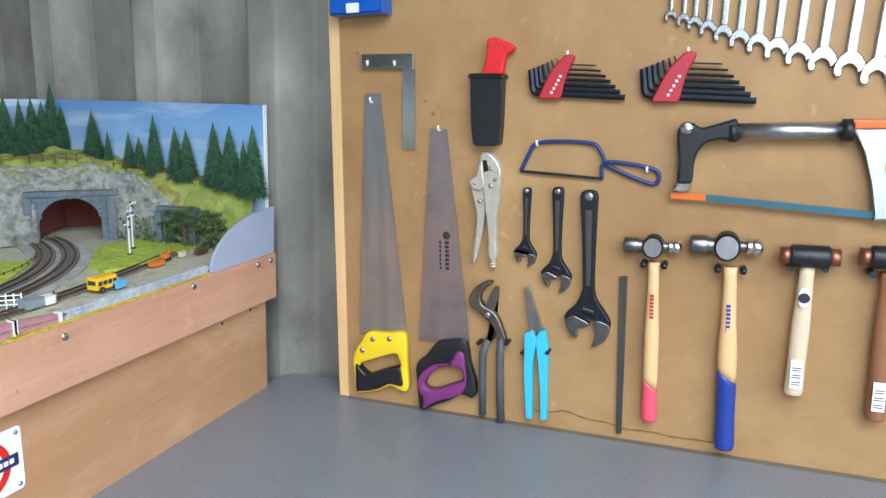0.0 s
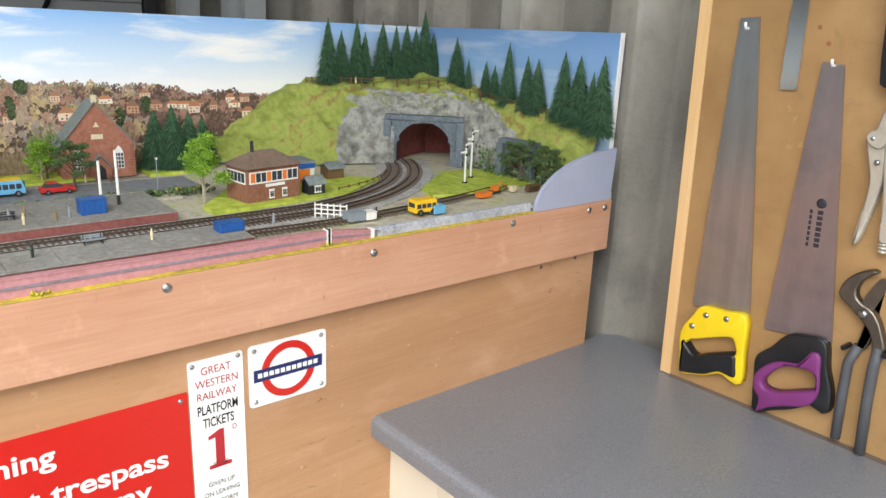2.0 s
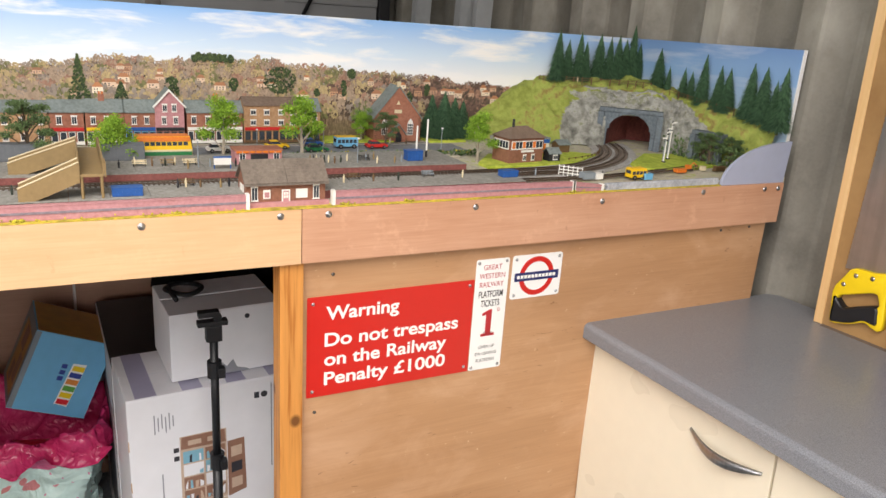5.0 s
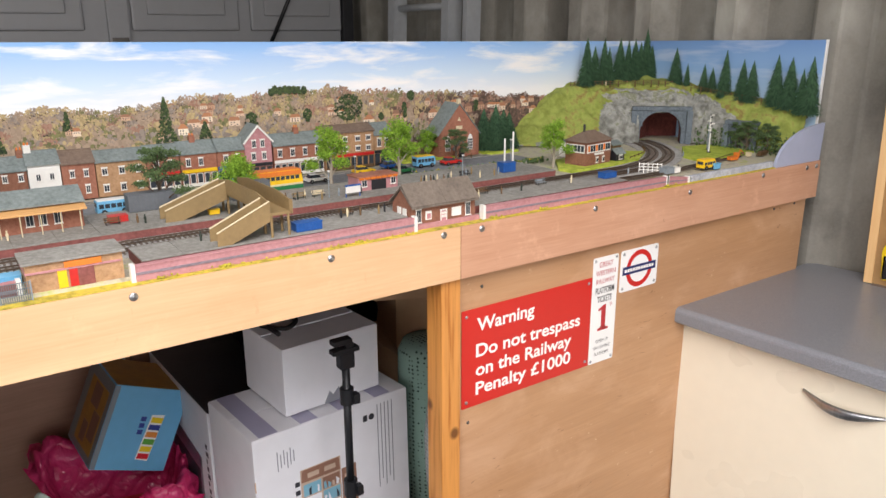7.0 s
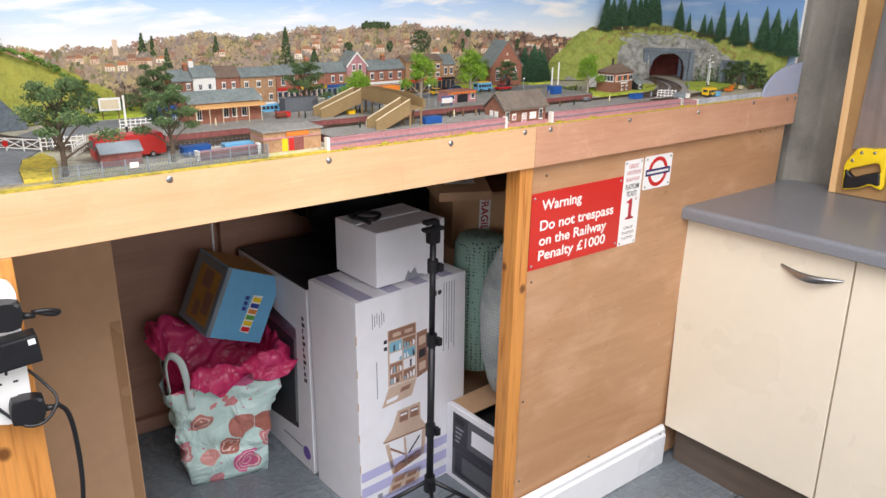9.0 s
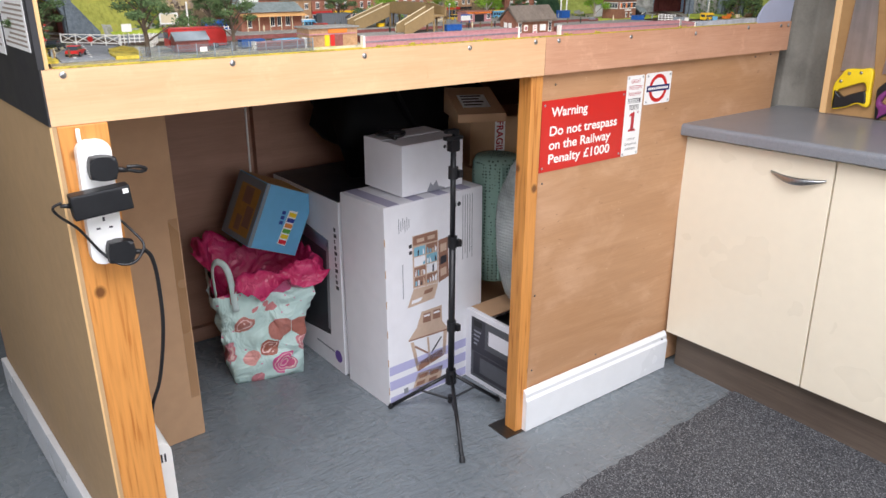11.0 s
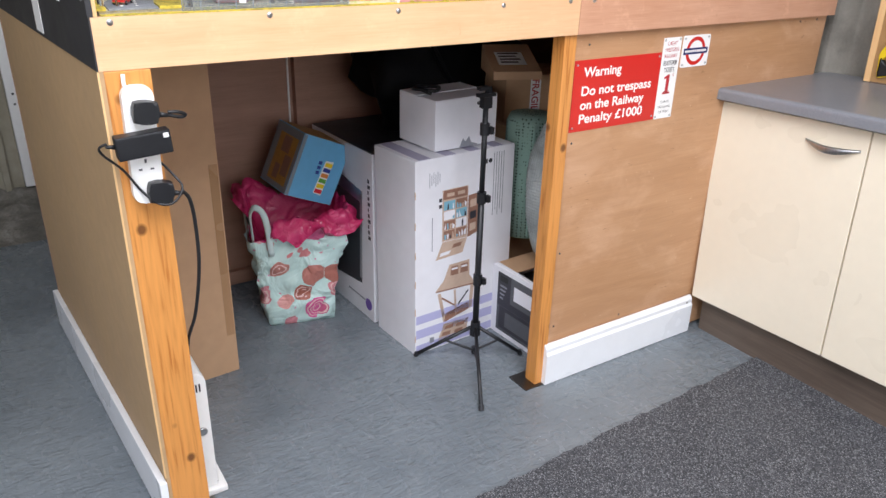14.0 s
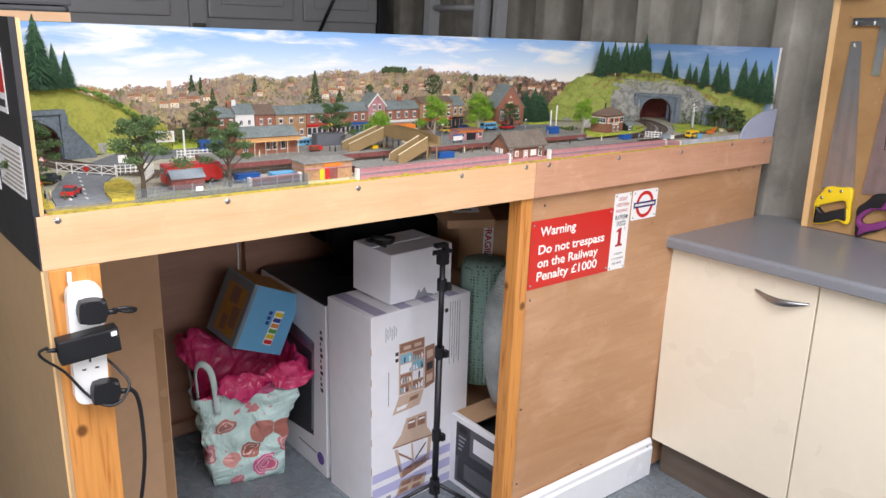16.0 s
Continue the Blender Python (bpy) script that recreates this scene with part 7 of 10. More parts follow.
def printed_evergreens():
    """Printed dark conifers and round crowns on the sheet: centre, half width, half height."""
    rng = random.Random(12)
    V, F = [], []
    spots = []
    for (y, z), size in zip([(-0.460, 1.384), (-0.436, 1.376), (-0.404, 1.343), (-0.086, 1.356), (-0.279, 1.376), (-0.002, 1.335), (0.081, 1.304)], ((8, 17), (6, 17), (10, 20), (22, 46), (7, 15), (14, 18), (16, 14))):
        spots.append((y, z, size[0] * 0.00125, size[1] * 0.00125, True))
    for (y, z), size in zip([(0.360, 1.368), (0.247, 1.356), (0.107, 1.346), (0.524, 1.352), (0.544, 1.389), (0.760, 1.351), (0.709, 1.328), (0.453, 1.340)], ((44, 34), (12, 16), (18, 26), (10, 22), (12, 12), (9, 16), (9, 18), (9, 9))):
        spots.append((y, z, size[0] * 0.00092, size[1] * 0.00092, False))
    for (y, z) in [(0.159, 1.415), (0.169, 1.419), (0.181, 1.416), (0.193, 1.418), (0.204, 1.417), (0.216, 1.416), (0.228, 1.416), (0.241, 1.415)]:
        spots.append((y, z, 0.007, 0.008, False))
    for y0, z0, a, b, cone in spots:
        for i in range(int(60 + 22000 * a * b * 10)):
            t = rng.uniform(-1, 1)
            w = a * ((1.05 - t) * 0.5 if cone else math.sqrt(max(0.0, 1 - t * t)))
            y, z = y0 + rng.uniform(-w, w), z0 + b * t
            q = rng.uniform(0.0012, 0.0034)
            c = len(V)
            turn = rng.random() * 6
            for j in range(5):
                g = math.tau * j / 5 + turn
                V.append((BX + 0.0046 + 0.0003 * rng.random(), y + q * math.cos(g), z + q * math.sin(g)))
            F.append(tuple(range(c, c + 5)))
    me = bpy.data.meshes.new("printed_evergreens")
    me.from_pydata(V, [], F)
    me.materials.append(M["print_tree2"])
    ob = new("printed_evergreens", me)
    ob.parent = bd
    tagged(ob, "printed dark evergreens", kind="stuff")


def printed_houses(n, seed):
    """Distant printed houses among the trees: fronts, tiled roofs and small dark windows."""
    rng = random.Random(seed)
    wall, roof, pane = ([], []), ([], []), ([], [])

    def quad(store, x, pts):
        V, F = store
        b = len(V)
        V.extend((x, p, q) for p, q in pts)
        F.append(tuple(range(b, b + 4)))
    for i in range(n):
        y = rng.uniform(-0.78, 1.0)
        top = skyline(y) - 0.020
        z = 1.315 + (top - 1.315) * rng.random() ** 0.8
        k = 1.45 - 0.85 * (z - 1.315) / 0.09
        w, h = rng.uniform(0.012, 0.026) * k, rng.uniform(0.007, 0.011) * k
        x = BX + 0.00130 + 0.0004 * max(0, min(6, int(7 * (skyline(y) - z) / (skyline(y) - 1.315)))) + 0.000004 * (i % 9)
        lean = rng.uniform(0.1, 0.35)
        quad(wall, x, [(y, z), (y + w, z), (y + w, z + h), (y, z + h)])
        quad(roof, x + 0.00004, [(y - 0.001, z + h), (y + w + 0.001, z + h), (y + w * (1 - lean), z + h * 1.75), (y + w * lean, z + h * 1.75)])
        for c in range(3):
            for r in range(2):
                if rng.random() < 0.75:
                    a, b = y + w * (0.16 + 0.27 * c), z + h * (0.15 + 0.42 * r)
                    quad(pane, x + 0.00005, [(a, b), (a + w * 0.11, b), (a + w * 0.11, b + h * 0.22), (a, b + h * 0.22)])
    for (ty, tz) in [(-0.521, 1.376)]:
        quad(wall, BX + 0.0042, [(ty - 0.006, tz - 0.02), (ty + 0.006, tz - 0.02), (ty + 0.0055, tz + 0.016), (ty - 0.0055, tz + 0.016)])
    for (V, F), mat, nm, lab in ((wall, "print_wall", "printed_walls", "printed distant house fronts"), (roof, "print_roof", "printed_roofs", "printed red tiled roofs"), (pane, "m_glass", "printed_panes", "printed small dark windows")):
        me = bpy.data.meshes.new(nm)
        me.from_pydata(V, [], F)
        me.materials.append(M[mat])
        ob = new(nm, me)
        ob.parent = bd
        tagged(ob, lab, kind="stuff")


printed_houses(58, 5)
printed_evergreens()

# base and streets
single("ground", box(BX + 0.001, -0.80, Y0 + 0.02, 1.446, 1.186, G - 0.003), M["m_earth"], "scatter-covered base of the model", "ground", kind="structure")
single("verge", box(-0.8095, FX - 0.001, Y0 + 0.02, 1.21, 1.2175, 1.2195), M["m_verge"], "yellow-green grass strip along the front board", "verge", kind="structure")
single("trackbed", box(-0.992, -0.893, -0.60, 0.80, G - 0.0029, G - 0.0005), M["m_ballast"], "grey ballast under the model tracks", "ballast", kind="structure")
single("road", box(-1.302, -1.19, -0.62, 0.78, G - 0.0029, G), M["m_tarmac"], "grey model high street", "road", kind="structure")
single("pavement", box(-1.320, -1.302, -0.45, 0.72, G - 0.0029, G + 0.002), M["m_paving"], "pale model pavement", "pavement", kind="structure")
pts = [(-0.795, -0.928), (-0.795, -0.838), (-0.86, -0.832), (-0.95, -0.815), (-1.0, -0.790), (-1.10, -0.74), (-1.20, -0.62), (-1.30, -0.62), (-1.30, -0.70), (-1.18, -0.80), (-1.10, -0.85), (-1.0, -0.885), (-0.90, -0.92)]
single("road", prism(pts, G - 0.0029, G + 0.0004, 2), M["m_tarmac"], "grey model lane running to the crossing", "road", kind="structure")
bm = bmesh.new()
for i in range(7):
    x = -0.83 - 0.04 * i
    add_box(bm, x - 0.014, x, -0.871 + 0.006 * i, -0.868 + 0.006 * i, G + 0.0005, G + 0.0009)
add_prism(bm, [(-0.83, -0.895), (-0.86, -0.892), (-0.86, -0.886), (-0.875, -0.893), (-0.86, -0.9), (-0.86, -0.897), (-0.83, -0.9)], G + 0.0005, G + 0.0009, 2)
single("road_marking", bm, M["m_white"], "white painted dashes and arrow on the lane", "road marking", kind="structure")
single("grass_patch", prism([(-0.795, -0.836), (-0.795, -0.790), (-0.86, -0.775), (-0.94, -0.765), (-0.99, -0.775), (-0.95, -0.812), (-0.87, -0.830)], G - 0.0029, G + 0.003, 2), M["m_verge"], "bright green verge beside the lane", "grass", kind="structure")
single("grass_patch", prism([(-0.795, -0.955), (-0.795, -0.932), (-0.93, -0.930), (-1.06, -0.90), (-1.1, -0.955), (-0.95, -0.965)], G - 0.0029, G + 0.003, 2), M["m_verge"], "bright green corner beside the lane", "grass", kind="structure")
single("grass_patch", prism([(-1.0, 0.72), (-1.045, 0.72), (-1.14, 0.80), (-1.16, 1.02), (-1.10, 1.10), (-1.02, 0.98), (-1.0, 0.86)], G - 0.0029, G + 0.004, 2), M["m_lime"], "bright green patch inside the curve", "grass", kind="structure")
single("grass_patch", prism([(-0.93, 1.10), (-0.99, 1.12), (-1.10, 1.26), (-1.08, 1.36), (-0.93, 1.35), (-0.90, 1.2)], G - 0.0029, G + 0.0025, 2), M["m_lime"], "green bank between the tunnel track and the wall", "grass", kind="structure")
single("grass_patch", box(-1.425, -1.335, 0.452, 0.632, G - 0.0029, G + 0.003), M["m_lime"], "bright green lawn beside the church", "grass", kind="structure")
single("grass_patch", box(-1.425, -1.33, 0.728, 0.84, G - 0.0029, G + 0.003), M["m_lime"], "bright green lawn under the poplars", "grass", kind="structure")
single("grass_patch", box(-1.425, -1.325, -0.78, -0.43, G - 0.0029, G + 0.006), M["m_lime"], "bright green field below the woods", "grass", kind="structure")
single("grass_patch", box(-1.19, -1.135, -0.6, 0.72, G - 0.0029, G + 0.001), M["m_earth"], "weedy strip behind the platform", "grass", kind="structure")

# platforms
def platform(x0, x1, y0, y1, label):
    p = thing("platform", label, "platform", kind="structure")
    part("core", box(x0 + 0.001, x1 - 0.001, y0, y1, G - 0.0028, G + 0.0115), M["m_edge_red"], p, "dark red brick face")
    n = max(1, round((y1 - y0) / 0.06))
    for i in range(n):
        a, b = y0 + (y1 - y0) * i / n, y0 + (y1 - y0) * (i + 1) / n
        part("slab", box(x0, x1, a + 0.0003, b - 0.0003, G + 0.0116, G + 0.0135, 0.0003, 1), M["m_paving"], p)
    return p


platform(-1.150, -0.992, -0.56, 0.66, "grey slab model platform with a red brick face")
platform(-0.893, -0.812, -0.30, 0.70, "narrow grey slab model platform")


M["m_band"] = mottled("model_grey_band", [(0.35, rgb("5f565c")), (0.65, rgb("7c7077"))], 140, 0.85, 0.3)


def brick_wall(y0, y1, x, h0, h1, mat="m_pink", label="pink brick retaining wall with a grey band"):
    w = thing("retaining_wall", label, "wall", kind="structure")
    z0 = 1.2197
    part("base", prism([(y0, z0), (y1, z0), (y1, z0 + h1 * 0.45), (y0, z0 + h0 * 0.45)], x - 0.008, x, 0), M[mat], w)
    part("band", prism([(y0, z0 + h0 * 0.45), (y1, z0 + h1 * 0.45), (y1, z0 + h1 * 0.62), (y0, z0 + h0 * 0.62)], x - 0.009, x + 0.001, 0), M["m_band"], w, "grey stone band")
    part("upper", prism([(y0, z0 + h0 * 0.62), (y1, z0 + h1 * 0.62), (y1, z0 + h1), (y0, z0 + h0)], x - 0.008, x, 0), M[mat], w)
    part("coping", prism([(y0, z0 + h0), (y1, z0 + h1), (y1, z0 + h1 + 0.0018), (y0, z0 + h0 + 0.0018)], x - 0.0095, x + 0.001, 0), M["m_pink"], w)
    for y, h in ((y0, h0), (y1, h1)):
        part("pier", box(x - 0.010, x + 0.002, y - 0.0028, y + 0.0028, z0, z0 + h + 0.004), M["m_white"], w, "pale pier")
    return w


brick_wall(0.288, 0.80, -0.788, 0.022, 0.019)
brick_wall(0.802, 0.875, -0.788, 0.019, 0.010)
brick_wall(-0.318, 0.140, -0.788, 0.021, 0.022)
brick_wall(-0.565, -0.452, -0.803, 0.020, 0.022, "m_edge_red", "low red brick wall beside the yard")
w = thing("stone_wall", "grey rubble stone wall along the front", "wall", kind="structure")
rng = random.Random(3)
for i in range(34):
    for j in range(3):
        y = 0.885 + i * 0.0095 + (j % 2) * 0.004
        part("stone", box(-0.796, -0.788 + rng.uniform(0, 0.0015), y, y + 0.0088, 1.2197 + j * 0.0048, 1.2241 + j * 0.0048), M["m_stone"], w)
M["m_fence"] = plain("model_fence", rgb("6a747a"), 0.6, vary=0.15)
fence = thing("mesh_fence", "grey wire mesh fence along the front of the yard", "fence")
for i in range(11):
    y = -0.795 + i * 0.0355
    part("post", box(-0.7930, -0.7914, y - 0.0008, y + 0.0008, 1.2195, 1.2465), M["m_greypaint"], fence)
bm = bmesh.new()
for i in range(142):
    y = -0.795 + i * 0.0025
    add_box(bm, -0.7923, -0.7919, y, y + 0.0009, 1.2195, 1.245)
for z in (1.2205, 1.228, 1.236, 1.2442):
    add_box(bm, -0.7925, -0.7917, -0.795, -0.44, z, z + 0.0008)
part("mesh", bm, M["m_fence"], fence, "fine grey wire mesh")
part("notice", box(-0.7912, -0.7908, -0.682, -0.668, 1.231, 1.240), M["m_white"], fence, "small white notice")

# the quarter-round grey board that ends the front
qd = [(1.212, 1.2175)]
for k in range(13):
    a = radians(90 * k / 12)
    qd.append((1.415 - 0.2 * math.cos(a), 1.2175 + 0.097 * math.sin(a)))
qd += [(1.424, 1.316), (1.419, 1.2175)]
M["pale_grey_blue"] = plain("pale_blue_board", rgb("a9afc4"), 0.5, scale=30, vary=0.06, world_space=True)
single("end_shield", prism(qd, FX - 0.012, FX - 0.004, 0), M["pale_grey_blue"], "pale blue-grey quarter-round board at the end", "board")


# ---- tracks ----
def track(pts, label):
    """Sleepers and two rails along points."""
    t = thing("model_track", label, "track", group="model tracks", kind="structure")
    ps = smooth_path(pts, 10)
    rails = [[], []]
    bm = bmesh.new()
    run = 0.0
    for a, b in zip(ps, ps[1:]):
        d = (b - a)
        L = d.length
        d.normalize()
        s = Vector((-d.y, d.x, 0))
        for k in (0, 1):
            rails[k].append(a + s * (0.00825 if k else -0.00825))
        while run < L:
            c = a + d * run
            m = Matrix.Translation((c.x, c.y, G + 0.0005)) @ Matrix.Rotation(math.atan2(d.y, d.x), 4, 'Z')
            add_box(bm, -0.0017, 0.0017, -0.0165, 0.0165, 0, 0.0013, m=m)
            run += 0.0085
        run -= L
    part("sleepers", bm, M["m_sleeper"], t)
    for k in (0, 1):
        bm = bmesh.new()
        for a, b in zip(rails[k], rails[k][1:]):
            d = b - a
            m = Matrix.Translation((a + b) / 2 + Vector((0, 0, G + 0.0031))) @ Matrix.Rotation(math.atan2(d.y, d.x), 4, 'Z')
            add_box(bm, -d.length / 2 - 0.0003, d.length / 2 + 0.0003, -0.0007, 0.0007, -0.0013, 0.0013, m=m)
        part("rail", bm, M["m_rail"], t)
    return t


def curve_points(x, extra):
    R = 0.49 + extra
    cx, cy = -0.941 - 0.49, 0.795
    out = [(x, y, 0) for y in (-0.60, -0.3, 0.0, 0.3, 0.55, 0.70)]
    for k in range(1, 11):
        a = radians(7.0 * k)
        out.append((cx + R * math.cos(a), cy + R * math.sin(a), 0))
    return out


bm = bmesh.new()
inner, outer = [], []
for k in range(22):
    a = radians(3.4 * k)
    inner.append((-1.431 + 0.435 * math.cos(a), 0.795 + 0.430 * math.sin(a)))
    outer.append((-1.431 + 0.545 * math.cos(a), 0.795 + 0.550 * math.sin(a)))
single("trackbed", prism(outer + list(reversed(inner)), G - 0.0028, G - 0.0004, 2), M["m_ballast"], "grey ballast curving into the tunnel", "ballast", kind="structure")
track(curve_points(-0.920, 0.021), "model track curving into the tunnel mouth")
track(curve_points(-0.962, -0.021), "model track curving into the tunnel mouth")
track([(-0.92, -0.60, 0), (-0.95, -0.66, 0), (-1.02, -0.74, 0), (-1.10, -0.81, 0), (-1.2, -0.865, 0), (-1.3, -0.89, 0)], "model track running to the crossing")
track([(-0.962, -0.60, 0), (-0.99, -0.65, 0), (-1.06, -0.72, 0), (-1.15, -0.785, 0), (-1.24, -0.83, 0), (-1.33, -0.86, 0)], "model track running to the crossing")
track([(-0.865, 0.72, 0), (-0.862, 0.85, 0), (-0.875, 1.0, 0), (-0.90, 1.15, 0), (-0.93, 1.28, 0)], "rusty model siding behind the stone wall")


# ---- hills ----
def hill(name, label, foot, crest, back, n=150, rows=30, seed=0.0, rock=None, cut=None, grass="m_grass"):
    """A landscape slope drawn between a foot line, a crest line and the board behind; rock(s) gives how rocky and steep it is there."""
    f, c, b = (smooth_path(q, 12) for q in (foot, crest, back))
    def at(path, s):
        k = s * (len(path) - 1)
        i = min(int(k), len(path) - 2)
        return path[i].lerp(path[i + 1], k - i)
    bm = bmesh.new()
    grid = []
    for i in range(n + 1):
        s = i / n
        F, C, B = at(f, s), at(c, s), at(b, s)
        r = rock(s) if rock else 0.0
        col = []
        for j in range(rows + 1):
            t = j / rows
            if t < 0.72:
                u = t / 0.72
                p = F.lerp(C, u)
                steep = u ** (0.42 + 0.2 * (1 - r)) if u > 0 else 0
                p.z = F.z + (C.z - F.z) * (u * (1 - r) * 0.55 + steep * (0.45 + 0.55 * r))
            else:
                u = (t - 0.72) / 0.28
                p = C.lerp(B, u)
            w = min(1.0, u * 4 if t < 0.72 else 1.0)
            nn = noise.fractal(p * 26 + Vector((seed, 0, 0)), 1.0, 2.0, 5)
            rr = noise.fractal(p * 55 + Vector((0, seed, 0)), 0.7, 2.0, 5)
            p = p + Vector((0.5 * nn * 0.016 + rr * 0.016 * r, -0.4 * nn * 0.012 - rr * 0.012 * r, nn * 0.010)) * w
            col.append(bm.verts.new(p))
        grid.append(col)
    for i in range(n):
        for j in range(rows):
            s, t = (i + 0.5) / n, (j + 0.5) / rows
            if cut and cut(s, t):
                continue
            fc = bm.faces.new((grid[i][j], grid[i + 1][j], grid[i + 1][j + 1], grid[i][j + 1]))
            r = rock(s) if rock else 0.0
            e = noise.noise(Vector((s * 22 + seed, t * 7, 0))) * 0.18
            top = 0.0 if not rock else max(0.0, min(0.60, (s - 0.30) * 4.2, (0.86 - s) * 3.2))
            fc.material_index = 1 if t + e < top else 0
    ob = single(name, bm, [M[grass], M["m_rock"], M["m_darkbush"]], label, "hill", kind="structure", smooth=True)
    return ob


# right-hand hill wraps from the back sheet round to the end sheet
hill("hill", "grassy model hill with grey rock round the tunnel mouth",
     [(-1.41, 0.87, G), (-1.345, 0.95, G), (-1.295, 1.04, G), (-1.270, 1.13, G), (-1.245, 1.19, G), (-1.17, 1.335, G), (-1.09, 1.365, G), (-0.99, 1.375, G), (-0.90, 1.385, G), (-0.835, 1.40, G)],
     [(-1.425, 0.885, G + 0.03), (-1.41, 0.95, 1.300), (-1.40, 1.025, 1.357), (-1.385, 1.11, 1.390), (-1.33, 1.22, 1.390), (-1.25, 1.385, 1.390), (-1.16, 1.415, 1.372), (-1.04, 1.422, 1.362), (-0.93, 1.428, 1.352), (-0.84, 1.435, 1.335)],
     [(-1.429, 0.88, G + 0.03), (-1.429, 0.95, 1.306), (-1.429, 1.03, 1.364), (-1.429, 1.13, 1.398), (-1.42, 1.30, 1.402), (-1.33, 1.453, 1.402), (-1.20, 1.453, 1.385), (-1.08, 1.453, 1.375), (-0.95, 1.453, 1.362), (-0.83, 1.453, 1.345)],
     rock=lambda s: max(0.0, min(1.0, min((s - 0.22) * 6, (0.84 - s) * 6))), cut=lambda s, t: 0.475 < s < 0.565 and t < 0.18, seed=2.0)
# left-hand hill in the corner
hill("hill", "steep grassy model hill with fir trees",
     [(-1.08, -0.962, G), (-1.18, -0.958, G), (-1.27, -0.948, G), (-1.285, -0.88, G), (-1.30, -0.78, G), (-1.34, -0.68, G), (-1.39, -0.58, G), (-1.42, -0.52, G)],
     [(-1.02, -0.964, 1.262), (-1.12, -0.962, 1.332), (-1.25, -0.957, 1.375), (-1.335, -0.89, 1.402), (-1.365, -0.81, 1.400), (-1.39, -0.72, 1.358), (-1.42, -0.62, 1.312), (-1.427, -0.53, 1.262)],
     [(-1.03, -0.965, 1.262), (-1.20, -0.965, 1.36), (-1.38, -0.965, 1.405), (-1.429, -0.93, 1.405), (-1.429, -0.82, 1.405), (-1.429, -0.72, 1.357), (-1.429, -0.61, 1.316), (-1.429, -0.52, 1.262)],
     cut=lambda s, t: 0.33 < s < 0.52 and t < 0.26, seed=9.0, grass="m_grass_lit")


def portal(label, m, w, h, bore, wing):
    """Stone tunnel mouth: local x is the way out, y across, z up."""
    p = thing("tunnel_portal", label, "tunnel", m, kind="structure")
    n = 16
    arch = [(-bore, 0.0)] + [(-bore * math.cos(math.pi * k / n), h * 0.38 + bore * 0.95 * math.sin(math.pi * k / n)) for k in range(n + 1)] + [(bore, 0.0)]
    outer = [(-w, 0.0), (-w, h), (w, h), (w, 0.0)]
    bm = bmesh.new()
    add_prism(bm, [(-w, 0.0), (-w, h), (0.0, h)] + [(q[0], q[1]) for q in reversed(arch) if q[0] <= 0.0001] , 0, 0.016, 0)
    add_prism(bm, [(w, h), (w, 0.0)] + [(q[0], q[1]) for q in reversed(arch) if q[0] >= -0.0001] + [(0.0, h)], 0, 0.016, 0)
    part("face", bm, M["m_portal"], p, "blue-grey stone face")
    k = 18
    for i in range(k):
        a0, a1 = math.pi * i / k + 0.01, math.pi * (i + 1) / k - 0.01
        q = [(-r * math.cos(a), h * 0.38 + r * 0.95 * math.sin(a)) for r, a in ((bore * 1.0, a0), (bore * 1.14, a0), (bore * 1.14, a1), (bore * 1.0, a1))]
        part("arch_stone", prism(q, 0.0165, 0.0195, 0), M["m_portal"], p)
    part("parapet", box(-0.002, 0.022, -w - 0.006, w + 0.006, h, h + 0.010, 0.001), M["m_portal"], p)
    for s in (-1, 1):
        part("pilaster", box(0.0165, 0.026, s * w - 0.008, s * w + 0.008, 0, h - 0.001, 0.001), M["m_portal"], p)
    for j in range(9):
        part("course", box(0.0162, 0.0172, -w + 0.009, -bore * 1.2 if j < 5 else -bore * 0.9, h * 0.1 * j + 0.002, h * 0.1 * j + 0.0095), M["m_portal"], p)
        part("course", box(0.0162, 0.0172, bore * 1.2 if j < 5 else bore * 0.9, w - 0.009, h * 0.1 * j + 0.002, h * 0.1 * j + 0.0095), M["m_portal"], p)
    bm = bmesh.new()
    rings = []
    for d in (0.0, -0.05, -0.10, -0.16):
        rings.append([bm.verts.new((d, q[0] + d * d * 2.0, q[1])) for q in arch])
    for a, b in zip(rings, rings[1:]):
        for i in range(len(arch) - 1):
            bm.faces.new((a[i], a[i + 1], b[i + 1], b[i]))
    bm.faces.new(rings[-1])
    part("bore", bm, M["m_bore"], p, "dark red brick tunnel lining")
    for y, L in wing:
        s = 1 if y > 0 else -1
        part("wing_wall", prism([(w, 0), (w + L * 0.55, 0), (w + L * 0.55, h * 0.12), (w, h * 0.92)], 0.0, 0.012, 0) if s > 0 else prism([(-w, 0), (-w - L * 0.55, 0), (-w - L * 0.55, h * 0.12), (-w, h * 0.92)], 0.0, 0.012, 0), M["m_portal"], p, "sloping stone wing wall")
    return p


portal("blue-grey stone tunnel mouth with a red brick lining", pose(-1.208, 1.290, G - 0.002, 0, 0, -42), 0.080, 0.098, 0.060, [])
portal("small blue-grey stone tunnel mouth behind the trees", pose(-0.986, 1.375, G - 0.002, 0, 0, -82), 0.040, 0.070, 0.028, [])
portal("dark stone tunnel mouth with a sloping wing wall", pose(-1.275, -0.880, G - 0.002, 0, 0, 8), 0.062, 0.106, 0.052, [(1, 0.125)])


